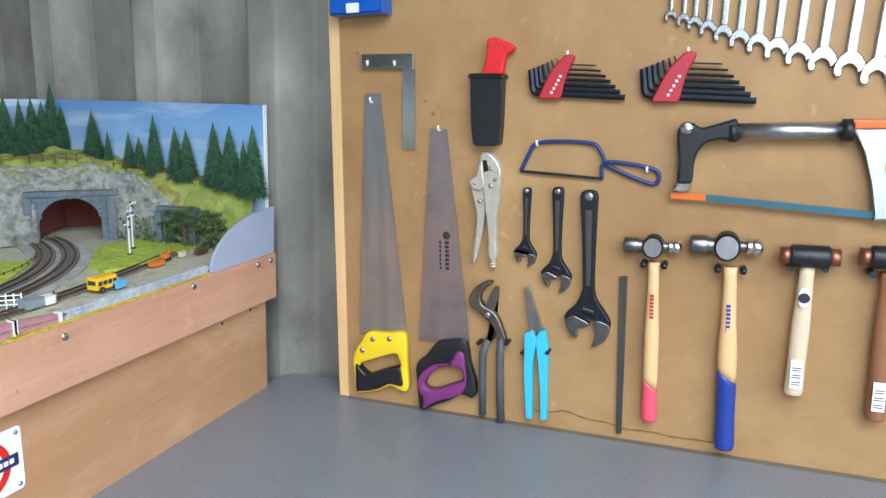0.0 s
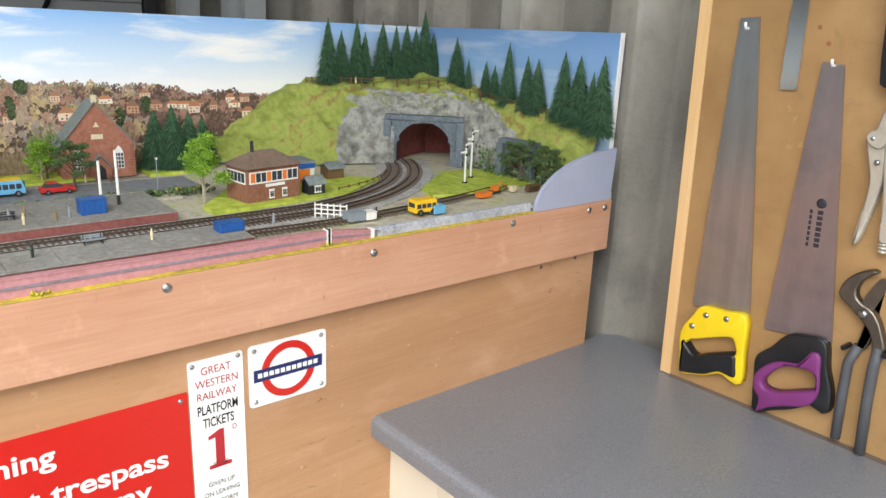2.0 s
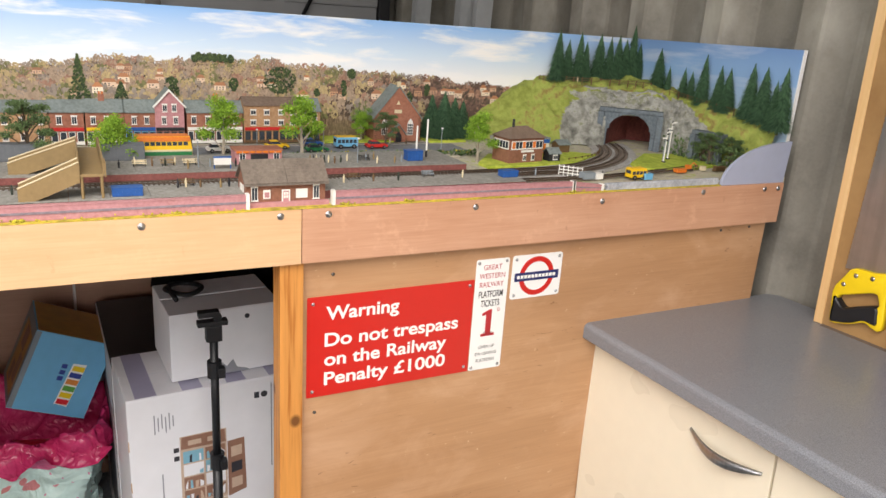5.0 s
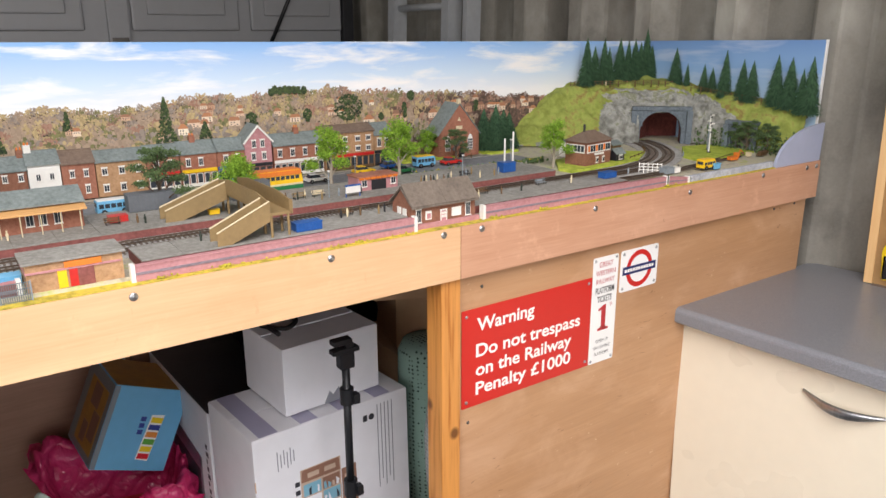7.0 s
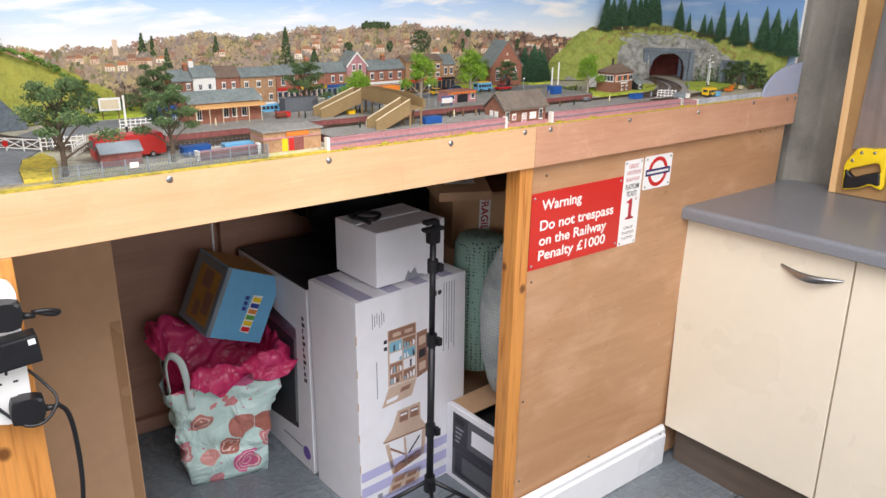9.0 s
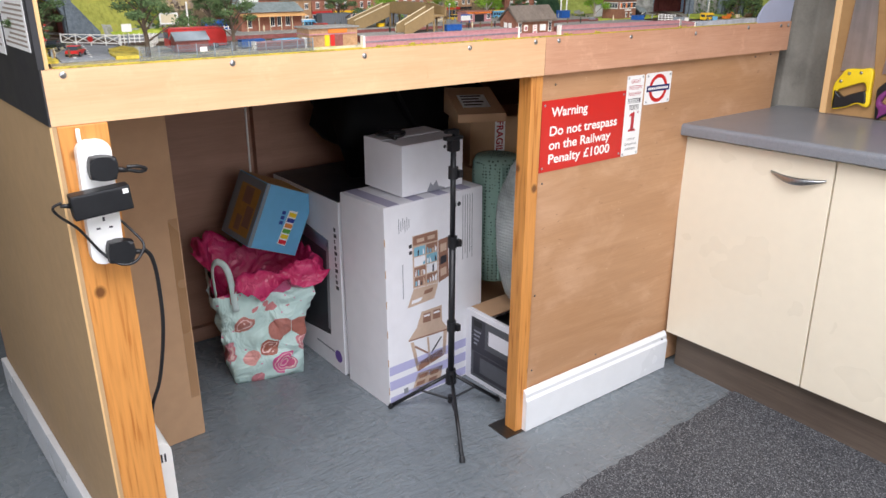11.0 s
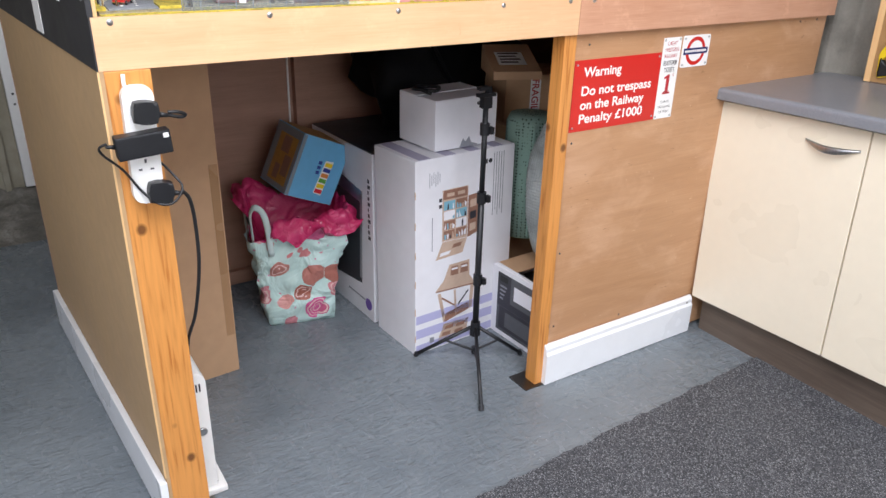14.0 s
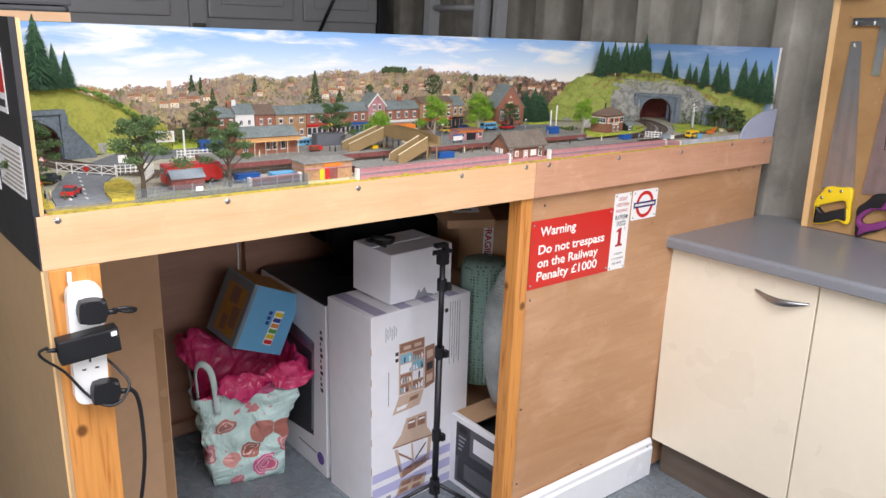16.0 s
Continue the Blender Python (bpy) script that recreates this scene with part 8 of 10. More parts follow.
# ---- trees ----
def fir_mesh(seed, tiers=34):
    """Crown of a conical fir: tiers of drooping needle sprays, unit height."""
    rng = random.Random(seed)
    V, F = [], []
    for i in range(tiers):
        k = i / (tiers - 1)
        z = 0.06 + 0.91 * k
        R = 0.225 * (1 - k) ** 0.78 + 0.012
        n = max(10, int(44 * (1 - k * 0.65)))
        for j in range(n):
            a = math.tau * (j + rng.random() * 0.7) / n + i
            r = R * rng.uniform(0.72, 1.15)
            w = 0.5 * math.tau * R / n + 0.008
            ca, sa = math.cos(a), math.sin(a)
            tip = (r * ca, r * sa, z - 0.055 * (1 - k * 0.6) + rng.uniform(-0.012, 0.012))
            lo = (r * 0.25 * ca - w * sa, r * 0.25 * sa + w * ca, z + 0.03)
            hi = (r * 0.25 * ca + w * sa, r * 0.25 * sa - w * ca, z + 0.03)
            top = (r * 0.15 * ca, r * 0.15 * sa, z + 0.06)
            b = len(V)
            V += [tip, lo, hi, top]
            F += [(b, b + 1, b + 3), (b, b + 3, b + 2), (b, b + 2, b + 1)]
    me = bpy.data.meshes.new("crown")
    me.from_pydata(V, [], F)
    me.materials.append(M["leaf_fir"])
    return me


def make_fir(seed):
    t = thing("fir_tree", "dark green conical model fir tree", "tree", group="model firs")
    part("trunk", cyl((0, 0, -0.03), (0, 0, 0.95), 0.018, 0.004, 7), M["bark"], t)
    c = new("crown", fir_mesh(seed))
    c.parent = t
    return t


def sized(x, y, z, s, turn=0.0, wide=1.0):
    return Matrix.Translation((x, y, z)) @ Matrix.Rotation(turn, 4, 'Z') @ Matrix.Diagonal((s * wide, s * wide, s, 1))


firs = [make_fir(s) for s in (1, 2, 3)]
fir_spots = []
for y, z in ((1.150, 1.527), (1.184, 1.502), (1.225, 1.526), (1.247, 1.500), (1.296, 1.524), (1.334, 1.518), (1.365, 1.522), (1.392, 1.512), (1.419, 1.553), (1.446, 1.503)):
    fir_spots.append((-1.385, y, 1.386, z - 1.386))
for x, z, base in ((-1.277, 1.496, 1.386), (-1.233, 1.451, 1.380), (-1.172, 1.451, 1.370), (-1.143, 1.443, 1.368), (-1.10, 1.492, 1.364), (-1.042, 1.468, 1.360), (-1.011, 1.464, 1.356), (-0.946, 1.423, 1.350), (-0.938, 1.482, 1.352), (-0.897, 1.476, 1.344), (-0.862, 1.448, 1.336), (-0.838, 1.479, 1.334)):
    fir_spots.append((x, 1.432, base - 0.008, z - base + 0.008))
for (y, z), base in zip([(-0.842, 1.546), (-0.808, 1.485), (-0.782, 1.468), (-0.873, 1.488), (-0.825, 1.466)], (1.392, 1.395, 1.395, 1.39, 1.393)):
    fir_spots.append((-1.35, y, base - 0.012, z - base + 0.012))
left_firs = len(fir_spots) - 5
for i, (x, y, z, h) in enumerate(fir_spots):
    src = firs[i % 3]
    m = sized(x, y, z, h, i * 1.3, (1.0 if i < left_firs else 1.2) + 0.15 * math.sin(i * 2.1))
    copy_thing(src, m)


def make_tree(seed, leaf, bark, label, clumps=330, spread=0.42, low=0.28, size=0.030, limbs=9, flat=0.8, tuft=(0.12, 0.19)):
    """Round-headed model tree of unit height: forked trunk and leaf flecks in uneven clumps."""
    rng = random.Random(seed)
    t = thing("broadleaf_tree", label, "tree", group="model broadleaf trees")
    bm = bmesh.new()
    add_tube(bm, [(0, 0, -0.02), (0.01, 0.0, 0.2), (-0.01, 0.015, 0.45), (0.0, 0.0, 0.7)], [0.035, 0.028, 0.02, 0.008], 7)
    heads = []
    for i in range(limbs):
        a = i * 2.4 + rng.uniform(-0.3, 0.3)
        z = low + 0.10 + 0.55 * (i / (limbs - 1))
        r = spread * (1.0 - 0.55 * (i / (limbs - 1))) * rng.uniform(0.55, 1.0)
        tip = Vector((r * math.cos(a), r * math.sin(a), z + 0.10))
        add_tube(bm, [(0, 0, z - 0.16), tuple(tip * 0.55 + Vector((0, 0, z * 0.4 - 0.02))), tuple(tip)], [0.014, 0.009, 0.004], 5)
        heads.append((tip, rng.uniform(*tuft)))
    heads.append((Vector((0, 0, 0.86)), 0.15))
    heads.append((Vector((0.03, -0.02, 0.66)), 0.2))
    part("trunk", bm, M[bark], t)
    V, F = [], []
    for i in range(clumps):
        c, R = heads[i % len(heads)]
        d = Vector((rng.gauss(0, 1), rng.gauss(0, 1), rng.gauss(0, 0.8))).normalized()
        d = Vector((d.x, d.y, d.z * flat)) * R * rng.uniform(0.25, 1.0)
        p = c + d
        s = size * rng.uniform(0.5, 1.2)
        q = [Vector((rng.gauss(0, 1), rng.gauss(0, 1), rng.gauss(0, 1))).normalized() * s for _ in range(4)]
        b = len(V)
        V += [tuple(p + v) for v in q]
        F += [(b, b + 1, b + 2), (b, b + 2, b + 3), (b, b + 3, b + 1), (b + 1, b + 3, b + 2)]
    me = bpy.data.meshes.new("crown")
    me.from_pydata(V, [], F)
    me.materials.append(M[leaf])
    c = new("crown", me)
    c.parent = t
    return t


lime = make_tree(21, "leaf_lime", "bark_pale", "bright lime green leafy model tree", 4600, 0.38, 0.22, 0.0215)
round_lime = make_tree(24, "leaf_lime", "bark_pale", "dense round lime green model tree", 6000, 0.40, 0.10, 0.024, 12, 0.9, (0.17, 0.24))
mid = make_tree(22, "leaf_mid", "bark", "mid green leafy model tree", 2600, 0.42, 0.28, 0.021)
dark = make_tree(23, "leaf_dark", "bark", "dark green spreading model tree", 6500, 0.50, 0.22, 0.0165, 14, 0.5, (0.11, 0.18))
spots = {lime: [(-1.08, 0.735, 0.108), (-1.155, 0.337, 0.128), (-1.161, 0.172, 0.124), (-1.36, 0.55, 0.07)],
         round_lime: [(-1.135, -0.040, 0.100)],
         mid: [(-1.37, 0.56, 0.075), (-0.96, 1.37, 0.07)],
         dark: [(-0.812, -0.775, 0.150), (-0.825, -0.600, 0.125), (-1.30, -0.475, 0.115), (-1.28, 0.585, 0.085), (-0.945, 1.335, 0.085), (-0.94, -0.935, 0.130), (-0.99, 1.36, 0.075), (-1.137, -0.185, 0.125), (-1.39, -0.62, 0.08), (-0.89, -0.945, 0.070), (-0.90, 1.36, 0.08)]}
for src, places in spots.items():
    for i, (x, y, h) in enumerate(places):
        if i > 0:
            copy_thing(src, sized(x, y, G - 0.001, h, 0.9 + i * 1.7))
    x, y, h = places[0]
    src.matrix_basis = sized(x, y, G - 0.001, h, 0.9)
# dark poplars beside the church
poplars = ((-1.39, 0.762, 0.115), (-1.375, 0.792, 0.125), (-1.385, 0.828, 0.110), (-1.40, 0.862, 0.10))
for i, (x, y, h) in enumerate(poplars):
    if i:
        copy_thing(firs[i % 3], sized(x, y, G - 0.001, h, i, 1.55))
firs[0].matrix_basis = sized(*poplars[0][:2], G - 0.001, poplars[0][2], 0.5, 1.55)
firs[1].matrix_basis = sized(-1.365, 0.79, G - 0.001, 0.10, 0.5, 1.5)
firs[2].matrix_basis = sized(-1.375, 0.845, G - 0.001, 0.085, 0.5, 1.5)


def bushes(name, label, mat, n, seed, place, scale=1.0):
    """Loose clumps of scatter."""
    rng = random.Random(seed)
    V, F = [], []
    for i in range(n):
        p = Vector(place(rng))
        s = rng.uniform(0.002, 0.0055) * scale
        b = len(V)
        for v in ((1, 0, 0), (-1, 0.2, 0), (0, 1, 0.1), (0, -1, 0), (0.1, 0, 1.0), (0, 0, -1)):
            V.append(tuple(p + Vector(v) * s * rng.uniform(0.7, 1.3)))
        F += [tuple(b + k for k in f) for f in ((0, 2, 4), (2, 1, 4), (1, 3, 4), (3, 0, 4), (2, 0, 5), (1, 2, 5), (3, 1, 5), (0, 3, 5))]
    me = bpy.data.meshes.new(name)
    me.from_pydata(V, [], F)
    me.materials.append(M[mat])
    return tagged(new(name, me), label, "bushes", kind="stuff")


bushes("hedge_scatter", "dark bushes at the foot of the hill", "leaf_dark", 420, 31, lambda r: (r.uniform(-1.12, -0.84), r.uniform(1.33, 1.40), G + r.random() ** 1.5 * 0.055))
bushes("hedge_scatter", "low green bushes along the verges", "leaf_mid", 260, 32, lambda r: (r.uniform(-1.18, -1.14), r.uniform(-0.5, 0.72), G + r.random() * 0.006))
bushes("hedge_scatter", "yellow-green tufts along the front strip", "leaf_yellow", 150, 33, lambda r: (r.uniform(-0.786, -0.781), r.choice((r.uniform(-0.29, -0.26), r.uniform(-0.2, -0.185), r.uniform(0.02, 0.035), r.uniform(0.30, 0.325), r.uniform(0.42, 0.44), r.uniform(0.78, 0.83), r.uniform(-0.25, 0.14))), 1.2195 + r.random() * 0.004), 0.5)
bushes("hedge_scatter", "dark hedge along the back of the platform", "leaf_dark", 420, 36, lambda r: (r.uniform(-1.165, -1.145), r.uniform(0.26, 0.78), G + r.random() * 0.011))
bushes("hedge_scatter", "flowering shrubs along the road", "leaf_yellow", 60, 37, lambda r: (r.uniform(-1.16, -1.14), r.uniform(0.26, 0.78), G + 0.004 + r.random() * 0.011), 0.6)
bushes("hedge_scatter", "heather and shrubs on the hill shoulder", "leaf_mid", 260, 38, lambda r: (lambda k: (-1.345 - 0.07 * k + r.uniform(-0.012, 0.012), -0.82 + 0.24 * k + r.uniform(-0.01, 0.01), 1.402 - 0.125 * k * k - 0.012))(r.random()), 0.9)
bushes("hedge_scatter", "green bushes by the lane", "leaf_lime", 160, 34, lambda r: (r.uniform(-1.08, -0.93), r.uniform(-0.965, -0.94), G + r.random() * 0.02))
bushes("hedge_scatter", "dark hedge below the shops", "leaf_dark", 260, 35, lambda r: (r.uniform(-1.40, -1.36), r.uniform(-0.75, -0.44), G + r.random() * 0.035))

# ---- buildings and traffic of the model ----
def window(parent, y, z, w, h, x=0.0, casing="m_white", bars=True):
    f = part("window", box(x + 0.0001, x + 0.0012, y - w / 2, y + w / 2, z, z + h), M[casing], parent)
    part("pane", box(x + 0.0012, x + 0.0015, y - w / 2 + 0.0012, y - 0.0004 if bars else y + w / 2 - 0.0012, z + 0.0012, z + h - 0.0012), M["m_glass"], f)
    if bars:
        part("pane", box(x + 0.0012, x + 0.0015, y + 0.0004, y + w / 2 - 0.0012, z + 0.0012, z + h - 0.0012), M["m_glass"], f)
    part("sill", box(x + 0.0001, x + 0.002, y - w / 2 - 0.001, y + w / 2 + 0.001, z - 0.0012, z), M[casing], f)
    if bars:
        part("lintel", box(x + 0.0001, x + 0.0016, y - w / 2 - 0.001, y + w / 2 + 0.001, z + h, z + h + 0.0022), M[casing], f)
    return f


def house(label, x, y0, y1, depth, h, wall, roof="ridge", roofmat="m_slate", rise=0.022, windows=(), door=None, shop=None, chimneys=(), over=0.002, m=None, z=G, name="model_building", category="building", side=True):
    """A model building; its front looks along +x at x, spanning y0 to y1."""
    W = y1 - y0
    b = thing(name, label, category, m if m is not None else pose(x, y0, z), "model buildings")
    if roof == "gable":     # gable end to the front
        part("wall_shell", prism([(0, 0), (W, 0), (W, h), (W / 2, h + rise), (0, h)], -depth, 0, 0), M[wall], b)
        for s in (0, 1):
            e = W + over if s else -over
            pts = [(e, h - 0.0005 - over * rise / (W / 2)), (W / 2, h + rise + 0.0002), (W / 2, h + rise + 0.0028), (e, h + 0.0022 - over * rise / (W / 2))]
            part("roof_slope", prism(pts, -depth - 0.001, over, 0), M[roofmat], b)
    elif roof == "hip":
        part("wall_shell", box(-depth, 0, 0, W, 0, h), M[wall], b)
        bm = bmesh.new()
        o = over + 0.002
        lo = [bm.verts.new(v) for v in ((o, -o, h), (o, W + o, h), (-depth - o, W + o, h), (-depth - o, -o, h))]
        k = min(W, depth) / 2
        hi = [bm.verts.new((-depth / 2, k, h + rise)), bm.verts.new((-depth / 2, W - k, h + rise))] if W > depth + 0.002 else [bm.verts.new((-depth / 2, W / 2 - 0.0005, h + rise)), bm.verts.new((-depth / 2, W / 2 + 0.0005, h + rise))]
        bm.faces.new(lo)
        bm.faces.new((lo[0], lo[1], hi[1], hi[0]))
        bm.faces.new((lo[1], lo[2], hi[1]))
        bm.faces.new((lo[2], lo[3], hi[0], hi[1]))
        bm.faces.new((lo[3], lo[0], hi[0]))
        part("roof", bm, M[roofmat], b)
    elif roof == "flat":
        part("wall_shell", box(-depth, 0, 0, W, 0, h), M[wall], b)
        part("roof", box(-depth - over, over, -over, W + over, h, h + 0.003), M[roofmat], b)
    else:                   # ridge along the street
        part("wall_shell", box(-depth, 0, 0, W, 0, h), M[wall], b)
        part("gable_wall", prism([(0.0, h), (-depth / 2, h + rise), (-depth, h)], 0.0, W, 1), M[wall], b)
        t = 0.0024
        part("roof_slope", prism([(over * 2, h - 0.001), (over * 2, h + t - 0.001), (-depth / 2, h + rise + t), (-depth / 2, h + rise)], -over, W + over, 1), M[roofmat], b)
        part("roof_slope", prism([(-depth - over * 2, h - 0.001), (-depth / 2, h + rise), (-depth / 2, h + rise + t), (-depth - over * 2, h + t - 0.001)], -over, W + over, 1), M[roofmat], b)
        part("ridge_tiles", box(-depth / 2 - 0.0015, -depth / 2 + 0.0015, -over, W + over, h + rise + t - 0.0012, h + rise + t + 0.001), M[roofmat], b)
    for u, v, w, hh in windows:
        window(b, u * W, v, w, hh)
    if door:
        part("door", box(0.0001, 0.001, door[0] * W - 0.005, door[0] * W + 0.005, 0.0, 0.026), M[door[1]], b)
    if shop:
        fascia, front = shop
        part("shop_sign", box(0.0001, 0.0032, 0.001, W - 0.001, 0.030, 0.037), M[fascia], b, "coloured shop sign")
        n = max(2, round(W / 0.016))
        for i in range(n):
            window(b, W * (i + 0.5) / n, 0.006, W / n - 0.003, 0.022, 0.0, front, False)
        part("stall_riser", box(0.0001, 0.002, 0.001, W - 0.001, 0.0, 0.0045), M[front], b)
    for u in chimneys:
        c = part("chimney", box(-depth / 2 - 0.005, -depth / 2 + 0.005, u * W - 0.006, u * W + 0.006, h + rise * 0.3, h + rise + 0.014), M[wall], b)
        for s in (-1, 1):
            part("chimney_pot", cyl((-depth / 2, u * W + 0.003 * s, h + rise + 0.014), (-depth / 2, u * W + 0.003 * s, h + rise + 0.019), 0.0018, 0.0015, 8), M["m_orange"], c)
    return b


M["m_canopy"] = plain("model_canopy", rgb("d9a66a"), 0.6, scale=150, vary=0.1)
SX = -1.36        # fronts of the high street
up = [(0.25, 0.052, 0.010, 0.015), (0.75, 0.052, 0.010, 0.015)]
two = [(u, v, 0.009, 0.013) for u in (0.22, 0.78) for v in (0.012, 0.048)]
house("red brick model house with slate roof", SX, -0.418, -0.370, 0.058, 0.068, "m_brick_dark", windows=two, shop=None, chimneys=(0.9,))
house("white rendered model house with slate roof", SX, -0.368, -0.312, 0.058, 0.076, "m_white", windows=[(0.3, 0.045, 0.009, 0.014), (0.72, 0.045, 0.009, 0.014), (0.3, 0.012, 0.009, 0.016)], chimneys=(0.12,), door=(0.72, "m_black"))
house("brown brick model house with red tile roof", SX, -0.310, -0.250, 0.058, 0.072, "m_brick", roofmat="m_darkroof", windows=[(0.3, 0.045, 0.009, 0.014), (0.72, 0.045, 0.009, 0.014), (0.72, 0.012, 0.009, 0.016)], door=(0.3, "m_white"))
house("tan brick model terrace with grey roof", SX, -0.248, -0.152, 0.058, 0.070, "m_tanbrick", windows=[(u, v, 0.011, 0.014) for u in (0.16, 0.5, 0.84) for v in (0.010, 0.044)], rise=0.018)
house("red brick model shop with red sign and white front", SX, -0.150, -0.084, 0.058, 0.070, "m_brick", windows=[(0.28, 0.044, 0.011, 0.017), (0.72, 0.044, 0.011, 0.017)], shop=("m_red", "m_white"), rise=0.020)
house("red brick model shop with yellow sign", SX, -0.081, -0.004, 0.058, 0.070, "m_brick", windows=[(0.2, 0.044, 0.010, 0.016), (0.55, 0.044, 0.010, 0.016)], shop=("m_yellow", "m_white"), chimneys=(0.45,))
house("red brick model shop with blue front", SX, -0.003, 0.062, 0.058, 0.070, "m_brick", windows=[(0.3, 0.044, 0.010, 0.016), (0.7, 0.044, 0.010, 0.016)], shop=("m_blue", "m_skyblue"))
gabled = house("pink brick model shop with white gable", SX + 0.004, 0.060, 0.122, 0.058, 0.084, "m_pink", roof="gable", rise=0.036, windows=[(0.34, 0.072, 0.010, 0.016), (0.66, 0.072, 0.010, 0.016), (0.3, 0.044, 0.010, 0.016), (0.7, 0.044, 0.010, 0.016)], shop=("m_black", "m_brown"))
bm = bmesh.new()
for s in (-1, 1):
    add_prism(bm, [(0.031 + s * 0.034, 0.080), (0.031, 0.117), (0.031, 0.1225), (0.031 + s * 0.036, 0.0835)], 0.0023, 0.0042, 0)
part("bargeboard", bm, M["m_white"], gabled, "white bargeboards")
house("red brick model shop with white front", SX, 0.128, 0.253, 0.058, 0.070, "m_brick", windows=[(u, 0.044, 0.011, 0.017) for u in (0.12, 0.37, 0.62, 0.87)], shop=("m_white", "m_white"), chimneys=(0.55,))
house("tall brown brick model shops with flat roof", SX + 0.005, 0.256, 0.388, 0.058, 0.088, "m_tanbrick", roof="ridge", rise=0.014, roofmat="m_darkroof", windows=[(u, v, 0.013, 0.011) for u in (0.16, 0.40, 0.66, 0.88) for v in (0.042, 0.066)], shop=("m_red", "m_brown"))
house("narrow slate-roofed model shop with black front", SX, 0.392, 0.442, 0.058, 0.074, "m_tanbrick", rise=0.026, windows=[(0.28, 0.046, 0.011, 0.020), (0.72, 0.046, 0.011, 0.020)], shop=("m_black", "m_black"))
# church
CW = 0.126
ch = house("red brick model church with steep slate roof", -1.352, 0.582, 0.582 + CW, 0.070, 0.062, "m_brick", roof="gable", rise=0.076, over=0.004, windows=(), m=pose(-1.352, 0.582, G, 0, 0, -4), name="model_church", category="church")
for u in (0.028, CW - 0.028):
    q = [(u - 0.008, 0.016), (u + 0.008, 0.016), (u + 0.008, 0.044), (u + 0.005, 0.053), (u, 0.059), (u - 0.005, 0.053), (u - 0.008, 0.044)]
    f = part("lancet_window", prism(q, 0.0001, 0.001, 0), M["m_white"], ch, "pale pointed window")
    for k in (-1, 0, 1):
        for r in range(4):
            a, b = u + k * 0.0050, 0.0175 + 0.0072 * r
            part("pane", box(0.001, 0.0014, a - 0.0019, a + 0.0019, b, b + 0.0058), M["m_glass"], f)
mid = CW / 2
porch = part("porch", prism([(mid - 0.018, 0), (mid + 0.018, 0), (mid + 0.018, 0.020), (mid, 0.042), (mid - 0.018, 0.020)], 0.0, 0.012, 0), M["m_brick"], ch)
part("porch_roof", prism([(mid - 0.021, 0.018), (mid, 0.044), (mid + 0.021, 0.018), (mid + 0.021, 0.021), (mid, 0.047), (mid - 0.021, 0.021)], -0.001, 0.014, 0), M["m_slate"], ch)
part("door", prism([(mid - 0.008, 0), (mid + 0.008, 0), (mid + 0.008, 0.018), (mid, 0.027), (mid - 0.008, 0.018)], 0.0121, 0.013, 0), M["m_black"], porch)
part("name_stone", box(0.0001, 0.0012, mid - 0.010, mid + 0.010, 0.072, 0.081), M["m_cream"], ch)
part("gable_window", prism([(mid - 0.005, 0.094), (mid + 0.005, 0.094), (mid, 0.104)], 0.0001, 0.0012, 0), M["m_cream"], ch)
part("finial", box(-0.008, 0.002, mid - 0.004, mid + 0.004, 0.138, 0.151), M["m_cream"], ch, "small stone finial")
for i in range(11):
    for s in (-1, 1):
        part("quoin", box(0.0001, 0.0010, mid + s * (CW / 2 - 0.004) - 0.004, mid + s * (CW / 2 - 0.004) + 0.004, 0.002 + 0.0055 * i, 0.0055 + 0.0055 * i), M["m_brick_dark"], ch)
# signal box
sb = house("brick model signal box with a glazed upper floor", -1.045, 0.790, 0.893, 0.062, 0.062, "m_brick_dark", roof="hip", roofmat="m_darkroof", rise=0.024, over=0.003, windows=[(0.45, 0.010, 0.009, 0.012), (0.70, 0.010, 0.009, 0.012)], name="signal_box", category="signal box", m=pose(-1.02, 0.785, G - 0.001, 0, 0, 8))
part("window_band", box(0.0002, 0.0016, 0.004, 0.099, 0.036, 0.056), M["m_white"], sb, "white window band")
# every third pane orange: the lit window look is put into the colour
for i in range(9):
    part("pane", box(0.0016, 0.002, 0.006 + 0.0103 * i, 0.0145 + 0.0103 * i, 0.039, 0.054), M["m_glass"] if i % 3 else M["m_orange"], sb)
part("side_window_band", box(-0.058, -0.004, -0.0016, -0.0002, 0.036, 0.056), M["m_white"], sb, "white window band")
for i in range(5):
    part("pane", box(-0.056 + 0.0105 * i, -0.0475 + 0.0105 * i, -0.002, -0.0016, 0.039, 0.054), M["m_glass"], sb)
part("name_board", box(0.0002, 0.002, 0.035, 0.072, 0.029, 0.034), M["m_white"], sb, "white name board")
part("stove_pipe", cyl((-0.03, 0.03, 0.07), (-0.03, 0.03, 0.102), 0.003, 0.003, 8), M["m_black"], sb)
house("small dark lamp hut with a white window", -1.03, 0.903, 0.935, 0.025, 0.022, "m_black", rise=0.010, windows=[(0.55, 0.008, 0.012, 0.010)], name="lamp_hut", category="hut")
gs = house("low model garage with blue and white boards", -1.13, 0.86, 0.97, 0.06, 0.040, "m_white", roof="flat", roofmat="m_slate", name="goods_garage", category="garage")
part("doorway", box(0.0002, 0.0012, 0.055, 0.100, 0.0, 0.028), M["m_orange"], gs, "open orange doorway")
part("sign_board", box(0.0002, 0.003, 0.0, 0.11, 0.030, 0.039), M["m_blue"], gs, "long blue sign board")
